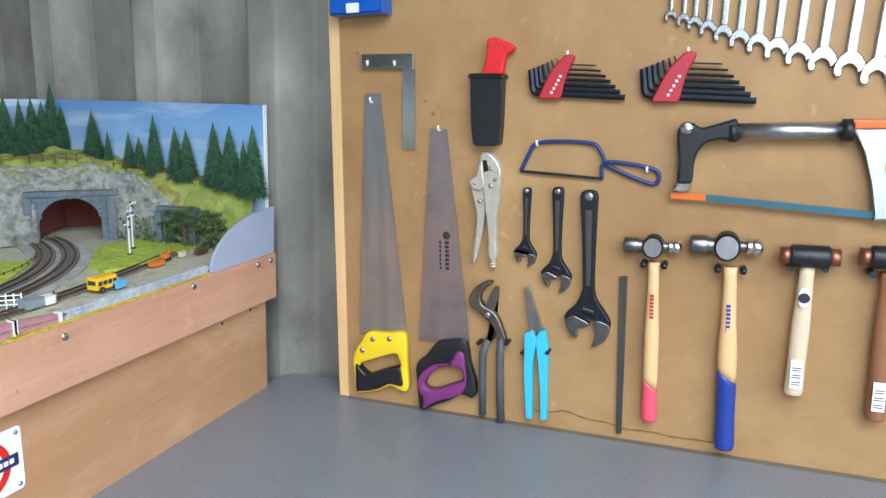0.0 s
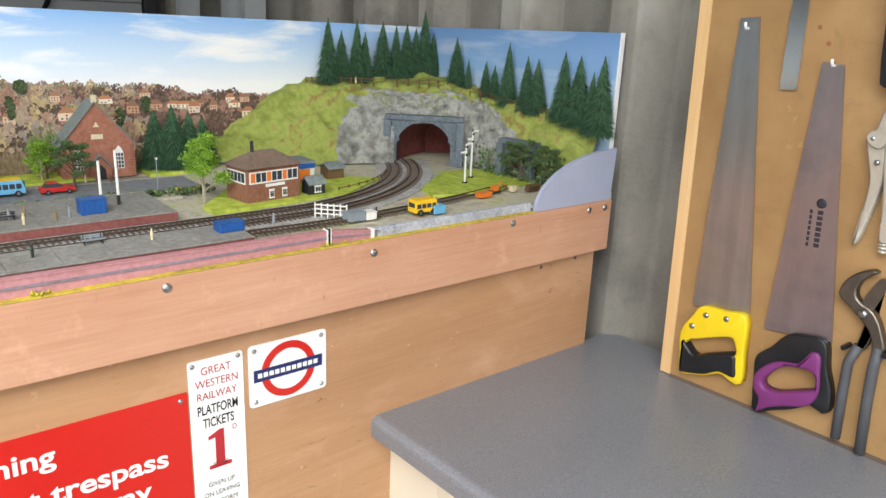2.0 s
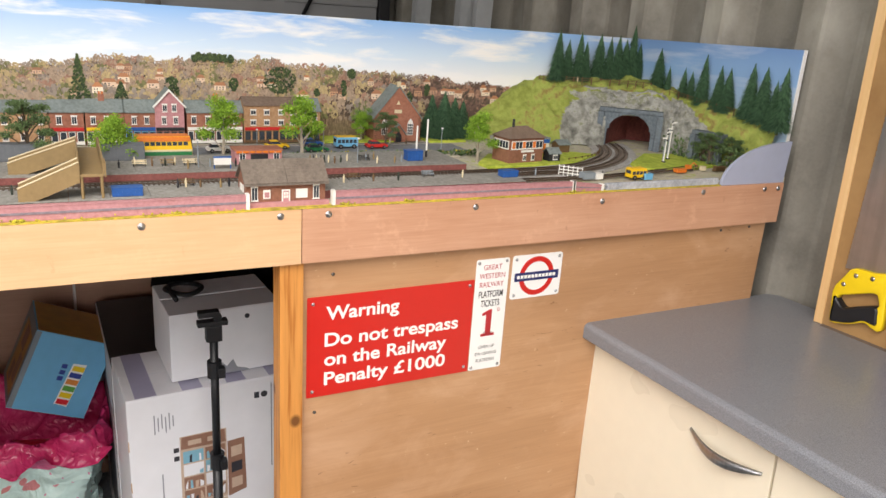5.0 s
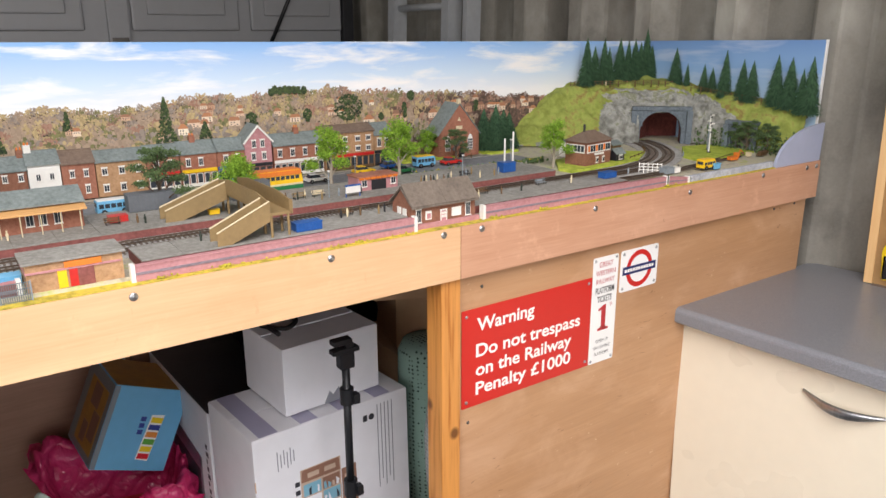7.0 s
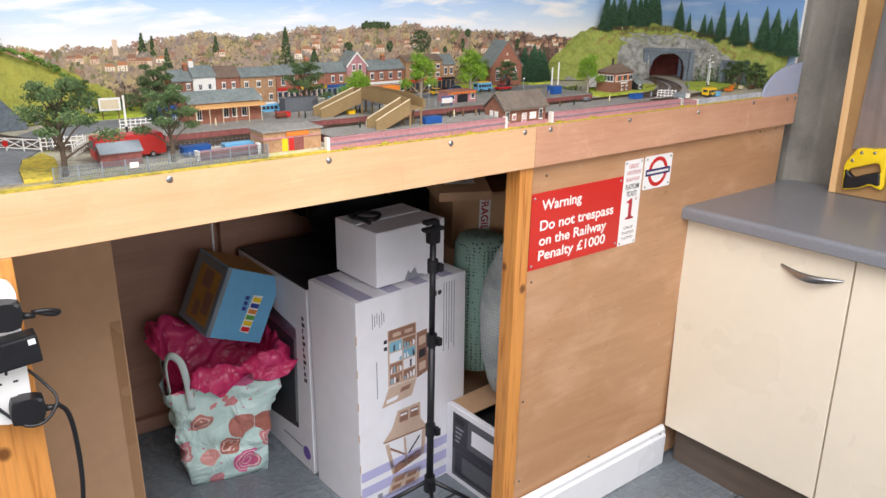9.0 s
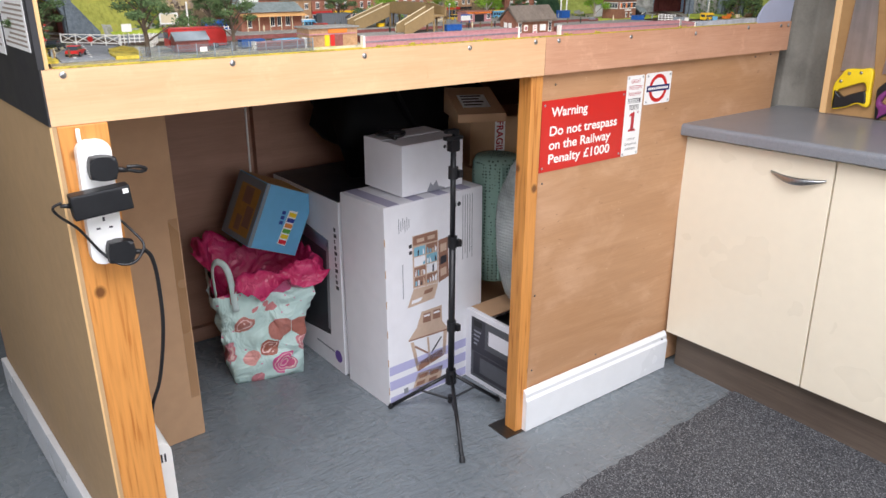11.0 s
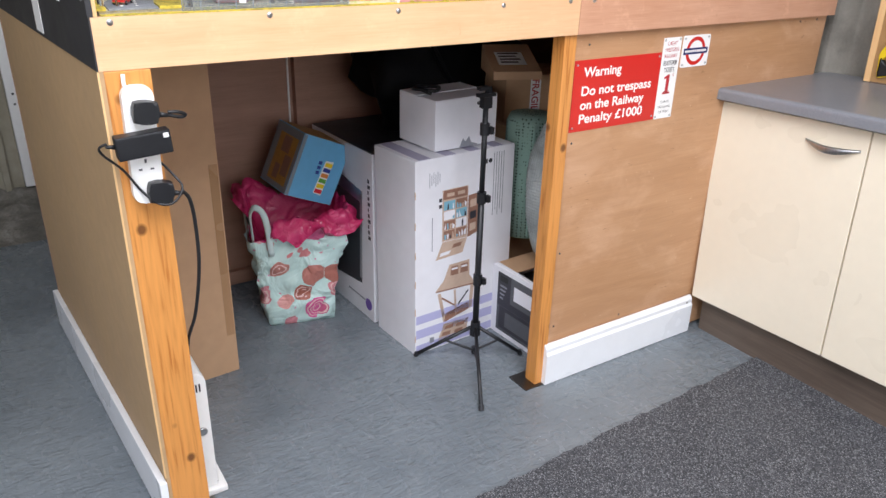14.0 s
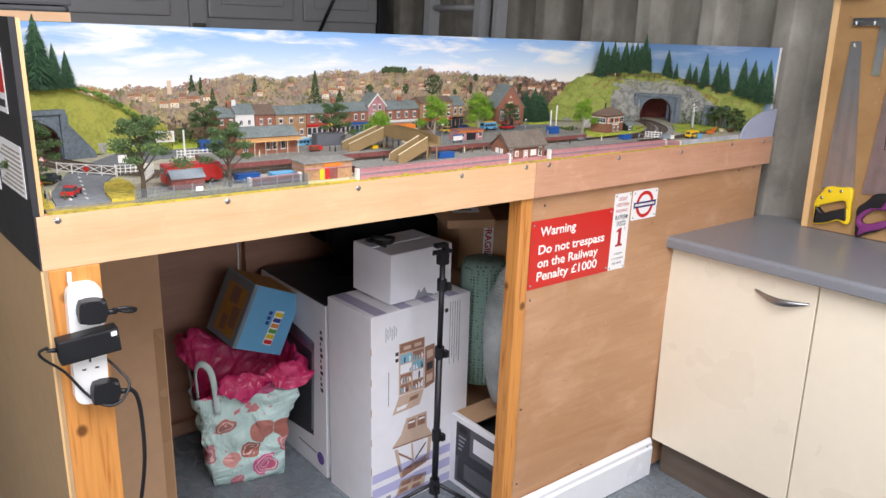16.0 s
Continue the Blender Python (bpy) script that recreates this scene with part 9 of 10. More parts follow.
house("dark green tin shed by the rocks", -1.13, 1.0, 1.035, 0.03, 0.024, "m_brown", rise=0.008, name="tin_shed", category="shed")
# station building beside the front wall
sn = house("brown brick model ticket office with grey tiled roof", -0.800, 0.140, 0.276, 0.062, 0.038, "m_brick_dark", rise=0.030, over=0.004, roofmat="m_greytile", z=1.2197, windows=[(0.10, 0.011, 0.011, 0.023), (0.88, 0.011, 0.011, 0.023)], door=(0.49, "m_pink"), name="ticket_office", category="station")
part("notice", box(0.0002, 0.002, 0.084, 0.104, 0.013, 0.029), M["m_white"], sn, "white notice board")
nb = part("notice", box(0.0002, 0.002, 0.028, 0.040, 0.014, 0.029), M["m_white"], sn, "white framed poster")
part("poster", box(0.0021, 0.0024, 0.030, 0.038, 0.016, 0.025), M["m_pink"], nb, "faded pink poster")
df = part("door_frame", box(0.0001, 0.0008, 0.0595, 0.0740, 0.0, 0.0285), M["m_white"], sn, "white door frame")
for r in range(2):
    for k in range(2):
        part("pane", box(0.0011, 0.0014, 0.0626 + 0.0046 * k, 0.0660 + 0.0046 * k, 0.0135 + 0.0058 * r, 0.0182 + 0.0058 * r), M["m_white"], df)
part("side_window", box(-0.045, -0.033, -0.0012, -0.0001, 0.010, 0.034), M["m_white"], sn, "white side window")
part("side_window", box(-0.028, -0.016, -0.0012, -0.0001, 0.010, 0.034), M["m_white"], sn, "white side window")
part("plinth", box(-0.001, 0.006, -0.006, 0.142, -0.002, 0.008), M["m_pink"], sn, "pink brick plinth")
for i in range(7):
    for j in range(2):
        part("tile_course", prism([(0.0078 - 0.0051 * i, 0.0405 + 0.0049 * i), (0.0082 - 0.0051 * i, 0.0420 + 0.0049 * i), (0.0030 - 0.0051 * i, 0.0467 + 0.0049 * i), (0.0028 - 0.0051 * i, 0.0455 + 0.0049 * i)], -0.004 + 0.072 * j, 0.0675 + 0.0725 * j, 1), M["m_greytile"], sn)
# flat-roofed parcels office at the front
po = house("flat-roofed tan brick model office with red doors", -0.802, -0.443, -0.326, 0.058, 0.043, "m_tanbrick", roof="flat", roofmat="m_paving", z=1.2197, over=0.004, name="parcels_office", category="office")
part("door", box(0.0002, 0.0015, 0.060, 0.080, 0.002, 0.032), M["m_edge_red"], po, "dark red door")
part("poster", box(0.0002, 0.0015, 0.036, 0.047, 0.006, 0.030), M["m_yellow"], po, "yellow poster")
part("poster", box(0.0002, 0.0015, 0.050, 0.060, 0.006, 0.030), M["m_red"], po, "red poster")
part("sign_board", box(0.0002, 0.003, 0.045, 0.09, 0.033, 0.041), M["m_orange"], po, "orange sign board")
part("string_course", box(-0.060, 0.002, -0.001, 0.114, 0.030, 0.0325), M["m_pink"], po)
# main station on the far platform
ms = house("long red brick model station with cream canopy", -1.072, -0.482, -0.326, 0.074, 0.043, "m_brick", rise=0.017, over=0.004, z=G + 0.0135, windows=[(0.13, 0.008, 0.011, 0.026), (0.50, 0.010, 0.012, 0.022), (0.62, 0.010, 0.012, 0.022), (0.76, 0.010, 0.012, 0.022)], name="station_building", category="station")
part("canopy", prism([(0.0, 0.040), (0.026, 0.036), (0.026, 0.033), (0.0, 0.036)], -0.003, 0.159, 1), M["m_canopy"], ms, "cream canopy")
for i in range(6):
    part("canopy_post", cyl((0.023, 0.006 + 0.0285 * i, 0), (0.023, 0.006 + 0.0285 * i, 0.034), 0.0009, 0.0009, 6), M["m_cream"], ms)
# waiting shelter
sh = house("pink brick waiting shelter on the platform", -1.045, 0.172, 0.264, 0.042, 0.026, "m_pink", roof="flat", roofmat="m_brick", z=G + 0.0135, windows=[(0.15, 0.008, 0.012, 0.014), (0.88, 0.008, 0.012, 0.014)], name="waiting_shelter", category="shelter")
# black panel added for the shade inside the shelter
part("opening", box(0.0002, 0.001, 0.030, 0.064, 0.0, 0.020), M["m_black"], sh, "black panel standing in for the shaded open front")
for i in range(7):
    part("valance", box(0.001, 0.004, 0.002 + 0.0129 * i, 0.0125 + 0.0129 * i, 0.0225, 0.0265), M["m_orange"], sh)

# footbridge
fb = thing("footbridge", "tan timber model footbridge with two stairs", "footbridge")
DX0, DX1, DY0, DY1, DZ = -1.045, -0.818, -0.106, -0.072, 1.280
part("deck", box(DX0, DX1, DY0, DY1, DZ - 0.004, DZ), M["m_tanwood"], fb)
for y in (DY0, DY1):
    part("parapet", prism([(DX0, DZ), (DX0, DZ + 0.018), (DX0 + 0.05, DZ + 0.025), (DX1 - 0.05, DZ + 0.025), (DX1, DZ + 0.018), (DX1, DZ)], y - 0.001, y + 0.001, 1), M["m_tanwood"], fb)
for x0, foot in ((DX0, -0.212), (DX1 - 0.034, -0.190)):
    for s in (0.0, 0.034):
        part("stair_side", prism([(DY0, DZ - 0.012), (DY0, DZ + 0.018), (foot, G + 0.032), (foot, G + 0.004)], x0 + s - 0.001, x0 + s + 0.001, 0), M["m_tanwood"], fb)
        part("handrail", tube([(x0 + s, DY0, DZ + 0.0195), (x0 + s, foot, G + 0.0335)], 0.0012, 6), M["m_cream"], fb, "pale handrail")
    n = 11
    for i in range(n):
        k = (i + 0.5) / n
        part("tread", box(x0 + 0.001, x0 + 0.033, DY0 + (foot - DY0) * k - 0.006, DY0 + (foot - DY0) * k + 0.006, DZ - 0.004 + (G + 0.006 - DZ + 0.004) * k - 0.001, DZ - 0.004 + (G + 0.006 - DZ + 0.004) * k), M["m_tanwood"], fb)
    part("end_wall", box(x0 - 0.001, x0 + 0.035, DY1 + 0.0015, DY1 + 0.0035, DZ - 0.004, DZ + 0.0178), M["m_tanwood"], fb)
    for x in (x0 + 0.003, x0 + 0.031):
        for y in (DY0 + 0.003, DY1 - 0.003):
            part("leg", cyl((x, y, G - 0.002), (x, y, DZ - 0.004), 0.0022, 0.0022, 8), M["m_tanwood"], fb)


# vehicles
def wheels(t, L, W, r, zs=0.0):
    for y in (L * 0.2, L * 0.8):
        for x in (0.0005, -W - 0.0005):
            w = part("wheel", cyl((x - 0.0015, y, r), (x + 0.0015, y, r), r, r, 14), M["m_black"], t)
            part("hub", cyl((x - 0.0018, y, r), (x + 0.0018, y, r), r * 0.5, r * 0.5, 10), M["steel"], w)


def car(label, paint, x, y, turn=0, L=0.054, W=0.022):
    t = thing("model_car", label, "car", pose(x, y, G + 0.0004, 0, 0, turn), "model cars")
    k = L / 0.054
    prof = [(0.0, 0.004), (0.0, 0.010), (0.004, 0.0115), (0.038, 0.0115), (0.052, 0.010), (0.054, 0.007), (0.054, 0.004)]
    part("body", prism([(u * k, v) for u, v in prof], -W, 0, 0, 0.001), M[paint], t)
    cab = [(0.006, 0.0112), (0.011, 0.018), (0.028, 0.018), (0.036, 0.0112)]
    part("cabin", prism([(u * k, v) for u, v in cab], -W + 0.0015, -0.0015, 0), M["m_glass"], t, "dark windows")
    part("roof", prism([(u * k, v) for u, v in ((0.011, 0.018), (0.0115, 0.019), (0.0275, 0.019), (0.028, 0.018))], -W + 0.0012, -0.0012, 0), M[paint], t)
    part("bumper", box(-W, 0, L - 0.0005, L + 0.001, 0.004, 0.006), M["chrome"], t)
    part("bumper", box(-W, 0, -0.001, 0.0005, 0.004, 0.006), M["chrome"], t)
    wheels(t, L, W, 0.0042)
    return t


def boxy(name, label, category, paint, x, y, L, W, H, turn=0, roof=None, glass=(0.5, 0.8), band=None):
    """Van, bus or lorry body with windows along both sides."""
    t = thing(name, label, category, pose(x, y, G + 0.0004, 0, 0, turn), "model vehicles")
    part("body", prism([(0, 0.005), (0, H * 0.97), (0.002, H), (L - 0.004, H), (L - 0.001, H * 0.62), (L, H * 0.5), (L, 0.005)], -W, 0, 0, 0.0008), M[paint], t)
    part("roof", box(-W + 0.0006, -0.0006, 0.001, L - 0.005, H, H + 0.0015, 0.0005), M[roof or paint], t)
    n = max(2, int(L / 0.011))
    for i in range(n):
        a, b = L * (0.06 + 0.88 * i / n), L * (0.06 + 0.88 * (i + 0.8) / n)
        for xx in (0.0001, -W - 0.0006):
            part("side_window", box(xx, xx + 0.0005, a, b, H * glass[0], H * glass[1]), M["m_glass"], t)
    part("windscreen", box(-W + 0.002, -0.002, L - 0.0014, L + 0.0004, H * 0.55, H * 0.85), M["m_glass"], t)
    part("rear_window", box(-W + 0.003, -0.003, -0.0004, 0.0004, H * 0.55, H * 0.85), M["m_glass"], t)
    if band:
        part("band", box(-W - 0.0008, 0.0008, 0.0005, L - 0.0005, H * 0.08, H * 0.36), M[band], t, "lower colour band")
    wheels(t, L, W, 0.0052)
    return t


boxy("model_bus", "yellow double-deck model bus with green skirts", "bus", "m_yellow", -1.168, 0.002, 0.108, 0.032, 0.048, glass=(0.62, 0.78), roof="m_orange", band="m_green")
bus = bpy.data.objects["model_bus"]
part("advert_band", box(-0.0332, 0.0012, 0.003, 0.104, 0.0385, 0.0475), M["m_orange"], bus, "orange advert band")
part("cream_band", box(-0.0330, 0.0010, 0.001, 0.107, 0.0175, 0.0215), M["m_cream"], bus, "cream waist band")
car("white model car in the high street", "m_white", -1.235, 0.150)
car("yellow-green model car in the high street", "m_yellow", -1.262, 0.285)
car("green model car in the high street", "m_green", -1.215, 0.365)
car("dark blue model car by the shops", "m_blue", -1.285, 0.375)
boxy("model_ice_cream_van", "blue and yellow model ice cream van", "van", "m_skyblue", -1.255, 0.450, 0.055, 0.024, 0.027, roof="m_yellow")
car("red model car by the church", "m_red", -1.245, 0.525)
boxy("model_camper_van", "pale blue model camper van with white roof", "van", "m_skyblue", -1.185, -0.285, 0.058, 0.024, 0.026, roof="m_white")
boxy("model_van", "yellow model minibus by the stone wall", "van", "m_yellow", -0.828, 0.985, 0.046, 0.022, 0.024)
car("red model car on the lane", "m_red", -0.845, -0.890, 62)
car("dark green model car on the lane", "m_darkcar", -0.985, -0.900, 60)
boxy("model_lorry", "red model delivery lorry in the yard", "lorry", "m_red", -0.87, -0.715, 0.118, 0.034, 0.040, glass=(0.97, 0.985))
boxy("model_coach", "blue model coach by the platform", "coach", "m_blue", -1.21, -0.52, 0.09, 0.028, 0.030)
# goods: skips, containers, crates
def crate(label, mat, x, y, w, d, h, z=G, ribs=True, name="goods_container"):
    t = thing(name, label, "container", pose(x, y, z), "model containers")
    part("body", box(-d, 0, 0, w, 0.0004, h, 0.0005, 1), M[mat], t)
    part("lid", box(-d - 0.0006, 0.0006, -0.0006, w + 0.0006, h, h + 0.0014), M[mat], t)
    if ribs:
        n = max(2, int(w / 0.006))
        for i in range(n):
            part("rib", box(0.0001, 0.0009, w * (i + 0.3) / n, w * (i + 0.6) / n, 0.001, h - 0.001), M[mat], t)
    return t


crate("blue model container on the platform", "m_blue", -1.03, 0.535, 0.036, 0.024, 0.021, G + 0.0136)
crate("blue model container stack near the wall", "m_blue", -0.845, 0.665, 0.036, 0.022, 0.012, G + 0.0136)
crate("blue model skip on the near platform", "m_blue", -0.822, -0.062, 0.045, 0.022, 0.013, G + 0.0136)
crate("blue barrels in a row by the track", "m_skyblue", -0.84, -0.50, 0.055, 0.022, 0.012)
crate("blue model skip by the crossing", "m_blue", -0.845, -0.575, 0.05, 0.022, 0.014)
crate("long grey model shed with flat roof", "m_shed", -1.118, -0.245, 0.085, 0.03, 0.030, G + 0.0136, name="grey_shed")
crate("long grey model shed behind the bridge", "m_shed", -1.105, -0.062, 0.075, 0.03, 0.030, G + 0.0136, name="grey_shed")
crate("pale grey model container by the curve", "m_greypaint", -0.848, 0.872, 0.030, 0.020, 0.014)
crate("white model container by the curve", "m_white", -0.846, 0.904, 0.018, 0.018, 0.012)
crate("yellow grit box on the platform", "m_yellow", -1.02, -0.135, 0.018, 0.012, 0.008, G + 0.0136, False)
crate("red model container near the camper", "m_red", -1.06, -0.290, 0.03, 0.018, 0.010, G + 0.0136)
hu = house("grey tin-roofed model hut in the yard", -0.832, -0.715, -0.650, 0.03, 0.022, "m_edge_red", rise=0.012, roofmat="m_greypaint", name="yard_hut", category="hut")

# signals and posts
def signal(x, y, h, arms, label):
    t = thing("model_signal", label, "signal", pose(x, y, G), "model signals")
    part("post", cyl((0, 0, 0), (0, 0, h), 0.0020, 0.0015, 8), M["m_white"], t)
    part("base", box(-0.004, 0.004, -0.004, 0.004, 0, 0.005), M["m_black"], t)
    for z, s in arms:
        part("arm", box(0.001, 0.0018, 0.0 if s > 0 else -0.014, 0.014 if s > 0 else 0.0, z, z + 0.0035), M["m_white"], t)
        part("lamp", cyl((0.001, 0, z - 0.004), (0.004, 0, z - 0.004), 0.0022, 0.0022, 8), M["m_black"], t)
    part("finial", cyl((0, 0, h), (0, 0, h + 0.006), 0.0022, 0.0003, 8), M["m_black"], t)
    part("ladder", box(-0.0035, -0.003, -0.0018, 0.0018, 0.004, h * 0.85), M["m_greypaint"], t)
    return t


signal(-0.985, 1.222, 0.080, ((0.078, 1), (0.062, -1)), "tall white model signal post with two arms")
signal(-1.020, 1.268, 0.096, ((0.095, 1), (0.08, -1)), "tall white model signal post with two arms")
for x, y, h in ((-1.075, 0.575, 0.084), (-1.075, 0.600, 0.098), (-1.06, -0.611, 0.085)):
    t = thing("model_mast", "plain white model mast", "mast", pose(x, y, G - 0.001), "white masts")
    part("post", cyl((0, 0, 0), (0, 0, h), 0.0024, 0.0020, 8), M["m_white"], t)
    part("base", cyl((0, 0, 0), (0, 0, h * 0.3), 0.0027, 0.0026, 8), M["m_black"], t)
for x, y, h in ((-1.19, -0.02, 0.06), (-1.20, 0.40, 0.055), (-1.20, 0.70, 0.055), (-1.03, 0.10, 0.05), (-1.03, 0.42, 0.05), (-1.20, 0.25, 0.055)):
    t = thing("model_lamp", "thin grey model street lamp", "lamp", pose(x, y, G + 0.0 if x < -1.13 else G + 0.0134), "model lamps")
    part("post", cyl((0, 0, 0), (0, 0, h), 0.0010, 0.0008, 6), M["m_greypaint"], t)
    part("lantern", box(-0.002, 0.004, -0.0015, 0.0015, h, h + 0.003), M["m_white"], t)
# crossing gate and white fences
def gate(x0, y0, x1, y1, label, lattice=False):
    L = math.hypot(x1 - x0, y1 - y0)
    t = thing("crossing_gate", label, "gate", pose(x0, y0, G, 0, 0, math.degrees(math.atan2(y1 - y0, x1 - x0))))
    for z in (0.005, 0.0215) if lattice else (0.006, 0.013, 0.020):
        part("rail", box(0, L, -0.0008, 0.0008, z, z + 0.0018), M["m_white"], t)
    n = max(3, int(L / (0.028 if lattice else 0.010)))
    for i in range(n + 1):
        part("picket", box(L * i / n - 0.0009, L * i / n + 0.0009, -0.001, 0.001, 0, 0.024), M["m_white"], t)
        if lattice and i < n:
            a, b = L * i / n, L * (i + 1) / n
            for z0, z1 in ((0.006, 0.022), (0.022, 0.006)):
                part("brace", prism([(a, z0 - 0.0009), (b, z1 - 0.0009), (b, z1 + 0.0009), (a, z0 + 0.0009)], -0.0005 + 0.0006 * (z0 < z1), 0.0006 * (z0 < z1), 1), M["m_white"], t)
    return t


g = gate(-1.105, -0.868, -1.010, -0.772, "white model level crossing gate with a red disc", True)
part("disc", cyl((0.068, -0.0030, 0.0135), (0.068, -0.0012, 0.0135), 0.0060, 0.0055, 16), M["m_red"], g, "red disc")
gate(-1.03, -0.77, -1.02, -0.70, "white model paling fence by the crossing")
gate(-1.15, -0.60, -1.13, -0.44, "white model paling fence by the station")
gate(-0.905, 0.845, -0.868, 0.880, "white model paling fence by the curve")
gate(-1.0, -0.70, -0.94, -0.735, "white model gate by the yard")


def post_fence(pts, label, h=0.013):
    ps = smooth_path(pts, 6)
    t = thing("timber_fence", label, "fence")
    for k in (0.35, 0.8):
        part("rail", tube([p + Vector((0, 0, h * k)) for p in ps], 0.0008, 5), M["m_brown"], t)
    for p in ps[::2]:
        part("fence_post", box(p.x - 0.0011, p.x + 0.0011, p.y - 0.0011, p.y + 0.0011, p.z - 0.008, p.z + h), M["m_brown"], t)


post_fence([(-1.405, 1.105, 1.390), (-1.385, 1.14, 1.392), (-1.355, 1.19, 1.392), (-1.32, 1.26, 1.392), (-1.285, 1.33, 1.392), (-1.25, 1.385, 1.390)], "rustic model fence along the hilltop")
post_fence([(-1.20, 1.412, 1.380), (-1.10, 1.418, 1.367), (-1.0, 1.422, 1.358), (-0.92, 1.426, 1.350), (-0.85, 1.432, 1.337)], "rustic model fence down the hillside")
post_fence([(-1.22, -0.955, 1.372), (-1.30, -0.90, 1.398), (-1.35, -0.84, 1.402), (-1.385, -0.785, 1.392)], "rustic model fence along the tunnel hilltop")
post_fence([(-1.04, 0.97, G), (-1.07, 1.05, G), (-1.11, 1.11, G), (-1.15, 1.15, G)], "model fence round the grass by the curve", 0.009)

# road signs and hoarding near the lane
def road_sign(x, y, h, tri, turn=0):
    t = thing("model_road_sign", "small red and white model road sign", "road sign", pose(x, y, G, 0, 0, turn), "model road signs")
    part("post", cyl((0, 0, 0), (0, 0, h), 0.0009, 0.0009, 6), M["m_greypaint"], t)
    if tri:
        part("triangle", prism([(-0.009, h - 0.004), (0.009, h - 0.004), (0, h + 0.012)], 0.001, 0.0018, 0), M["m_red"], t)
        part("triangle_centre", prism([(-0.0055, h - 0.002), (0.0055, h - 0.002), (0, h + 0.0075)], 0.0018, 0.0024, 0), M["m_white"], t)
    else:
        part("panel", box(0.001, 0.0018, -0.010, 0.010, h - 0.012, h + 0.004), M["m_white"], t)
    return t


road_sign(-1.075, -0.90, 0.036, True, -20)
road_sign(-0.845, -0.945, 0.036, True, -30)
road_sign(-1.02, -0.755, 0.04, False)
road_sign(-0.90, -0.940, 0.030, True, -30)
t = thing("hoarding", "white roadside model hoarding on posts", "hoarding", pose(-1.31, -0.60, G, 0, 0, -10))
part("panel", box(0, 0.002, 0, 0.045, 0.020, 0.048), M["m_white"], t)
for y in (0.006, 0.039):
    part("post", cyl((-0.001, y, 0), (-0.001, y, 0.03), 0.0012, 0.0012, 6), M["m_brown"], t)
part("picture", box(0.002, 0.0026, 0.004, 0.041, 0.024, 0.044), M["m_cream"], t)
t = thing("platform_sign", "blue and white model station sign", "sign", pose(-1.01, 0.125, G + 0.0135))
part("panel", box(0, 0.0015, 0, 0.032, 0.008, 0.022), M["m_white"], t)
part("frame", box(-0.0005, 0.0018, -0.001, 0.033, 0.021, 0.024), M["m_blue"], t)
for y in (0.001, 0.031):
    part("post", cyl((0, y, 0), (0, y, 0.022), 0.0012, 0.0012, 6), M["m_blue"], t)

# plain peg-like figures standing about
def peg(mat):
    bm = bmesh.new()
    add_lathe(bm, [(0.0024, 0.0), (0.0028, 0.008), (0.0034, 0.013), (0.0026, 0.0175), (0.0012, 0.0185), (0.0020, 0.0205), (0.0019, 0.0225), (0.0008, 0.024)], 9)
    return single("model_peg", bm, M[mat], "tiny plain painted peg standing on the model", "peg", None, "model pegs")


rng = random.Random(77)
pegs = [peg(m) for m in ("m_black", "m_cream", "m_brown", "m_darkcar", "m_cream", "m_greypaint", "m_tanwood")]
places = [(-1.041, -0.038), (-1.062, -0.010), (-1.051, 0.020), (-1.049, 0.043), (-1.055, 0.061), (-1.032, 0.122), (-1.044, 0.322), (-1.043, 0.329), (-1.046, 0.336), (-1.041, 0.344), (-1.040, 0.351), (-1.050, 0.404), (-1.055, 0.448), (-1.063, 0.469), (-0.870, 0.042), (-0.872, 0.055), (-0.868, 0.078), (-0.865, -0.20), (-0.862, -0.185), (-0.868, -0.17), (-0.86, 0.11), (-0.865, 0.125), (-0.858, 0.33), (-0.862, 0.39), (-0.86, 0.44), (-0.862, 0.58), (-0.856, 0.75), (-1.02, 0.08), (-1.03, 0.17), (-1.04, 0.36), (-1.03, 0.37), (-1.035, 0.385), (-1.02, 0.46), (-1.03, 0.52), (-1.02, 0.50), (-1.03, -0.10), (-1.03, -0.13), (-1.04, -0.25), (-1.03, -0.24), (-1.04, -0.44)]
first = []
low = [(-0.83, -0.935), (-0.842, -0.93), (-0.855, -0.935), (-0.865, -0.925), (-0.84, -0.905), (-0.89, -0.945), (-0.905, -0.935), (-0.99, 1.12), (-0.87, 1.06), (-0.86, 0.93), (-1.31, 0.61), (-1.30, 0.65), (-1.29, -0.03), (-1.35, 1.20), (-0.9, -0.62)]
for i, (x, y) in enumerate(places + low):
    z = G + 0.0136 if i < len(places) else G + 0.001
    if (x, y) == (-1.35, 1.20):
        z = 1.391
    m = sized(x, y, z, 0.66 if i < len(places) or x > -0.95 else 0.6, rng.uniform(0, 6))
    if i >= 7:
        copy_thing(pegs[i % 7], m)
    else:
        first.append((pegs[i], m))
for ob, m in first:
    ob.matrix_basis = m
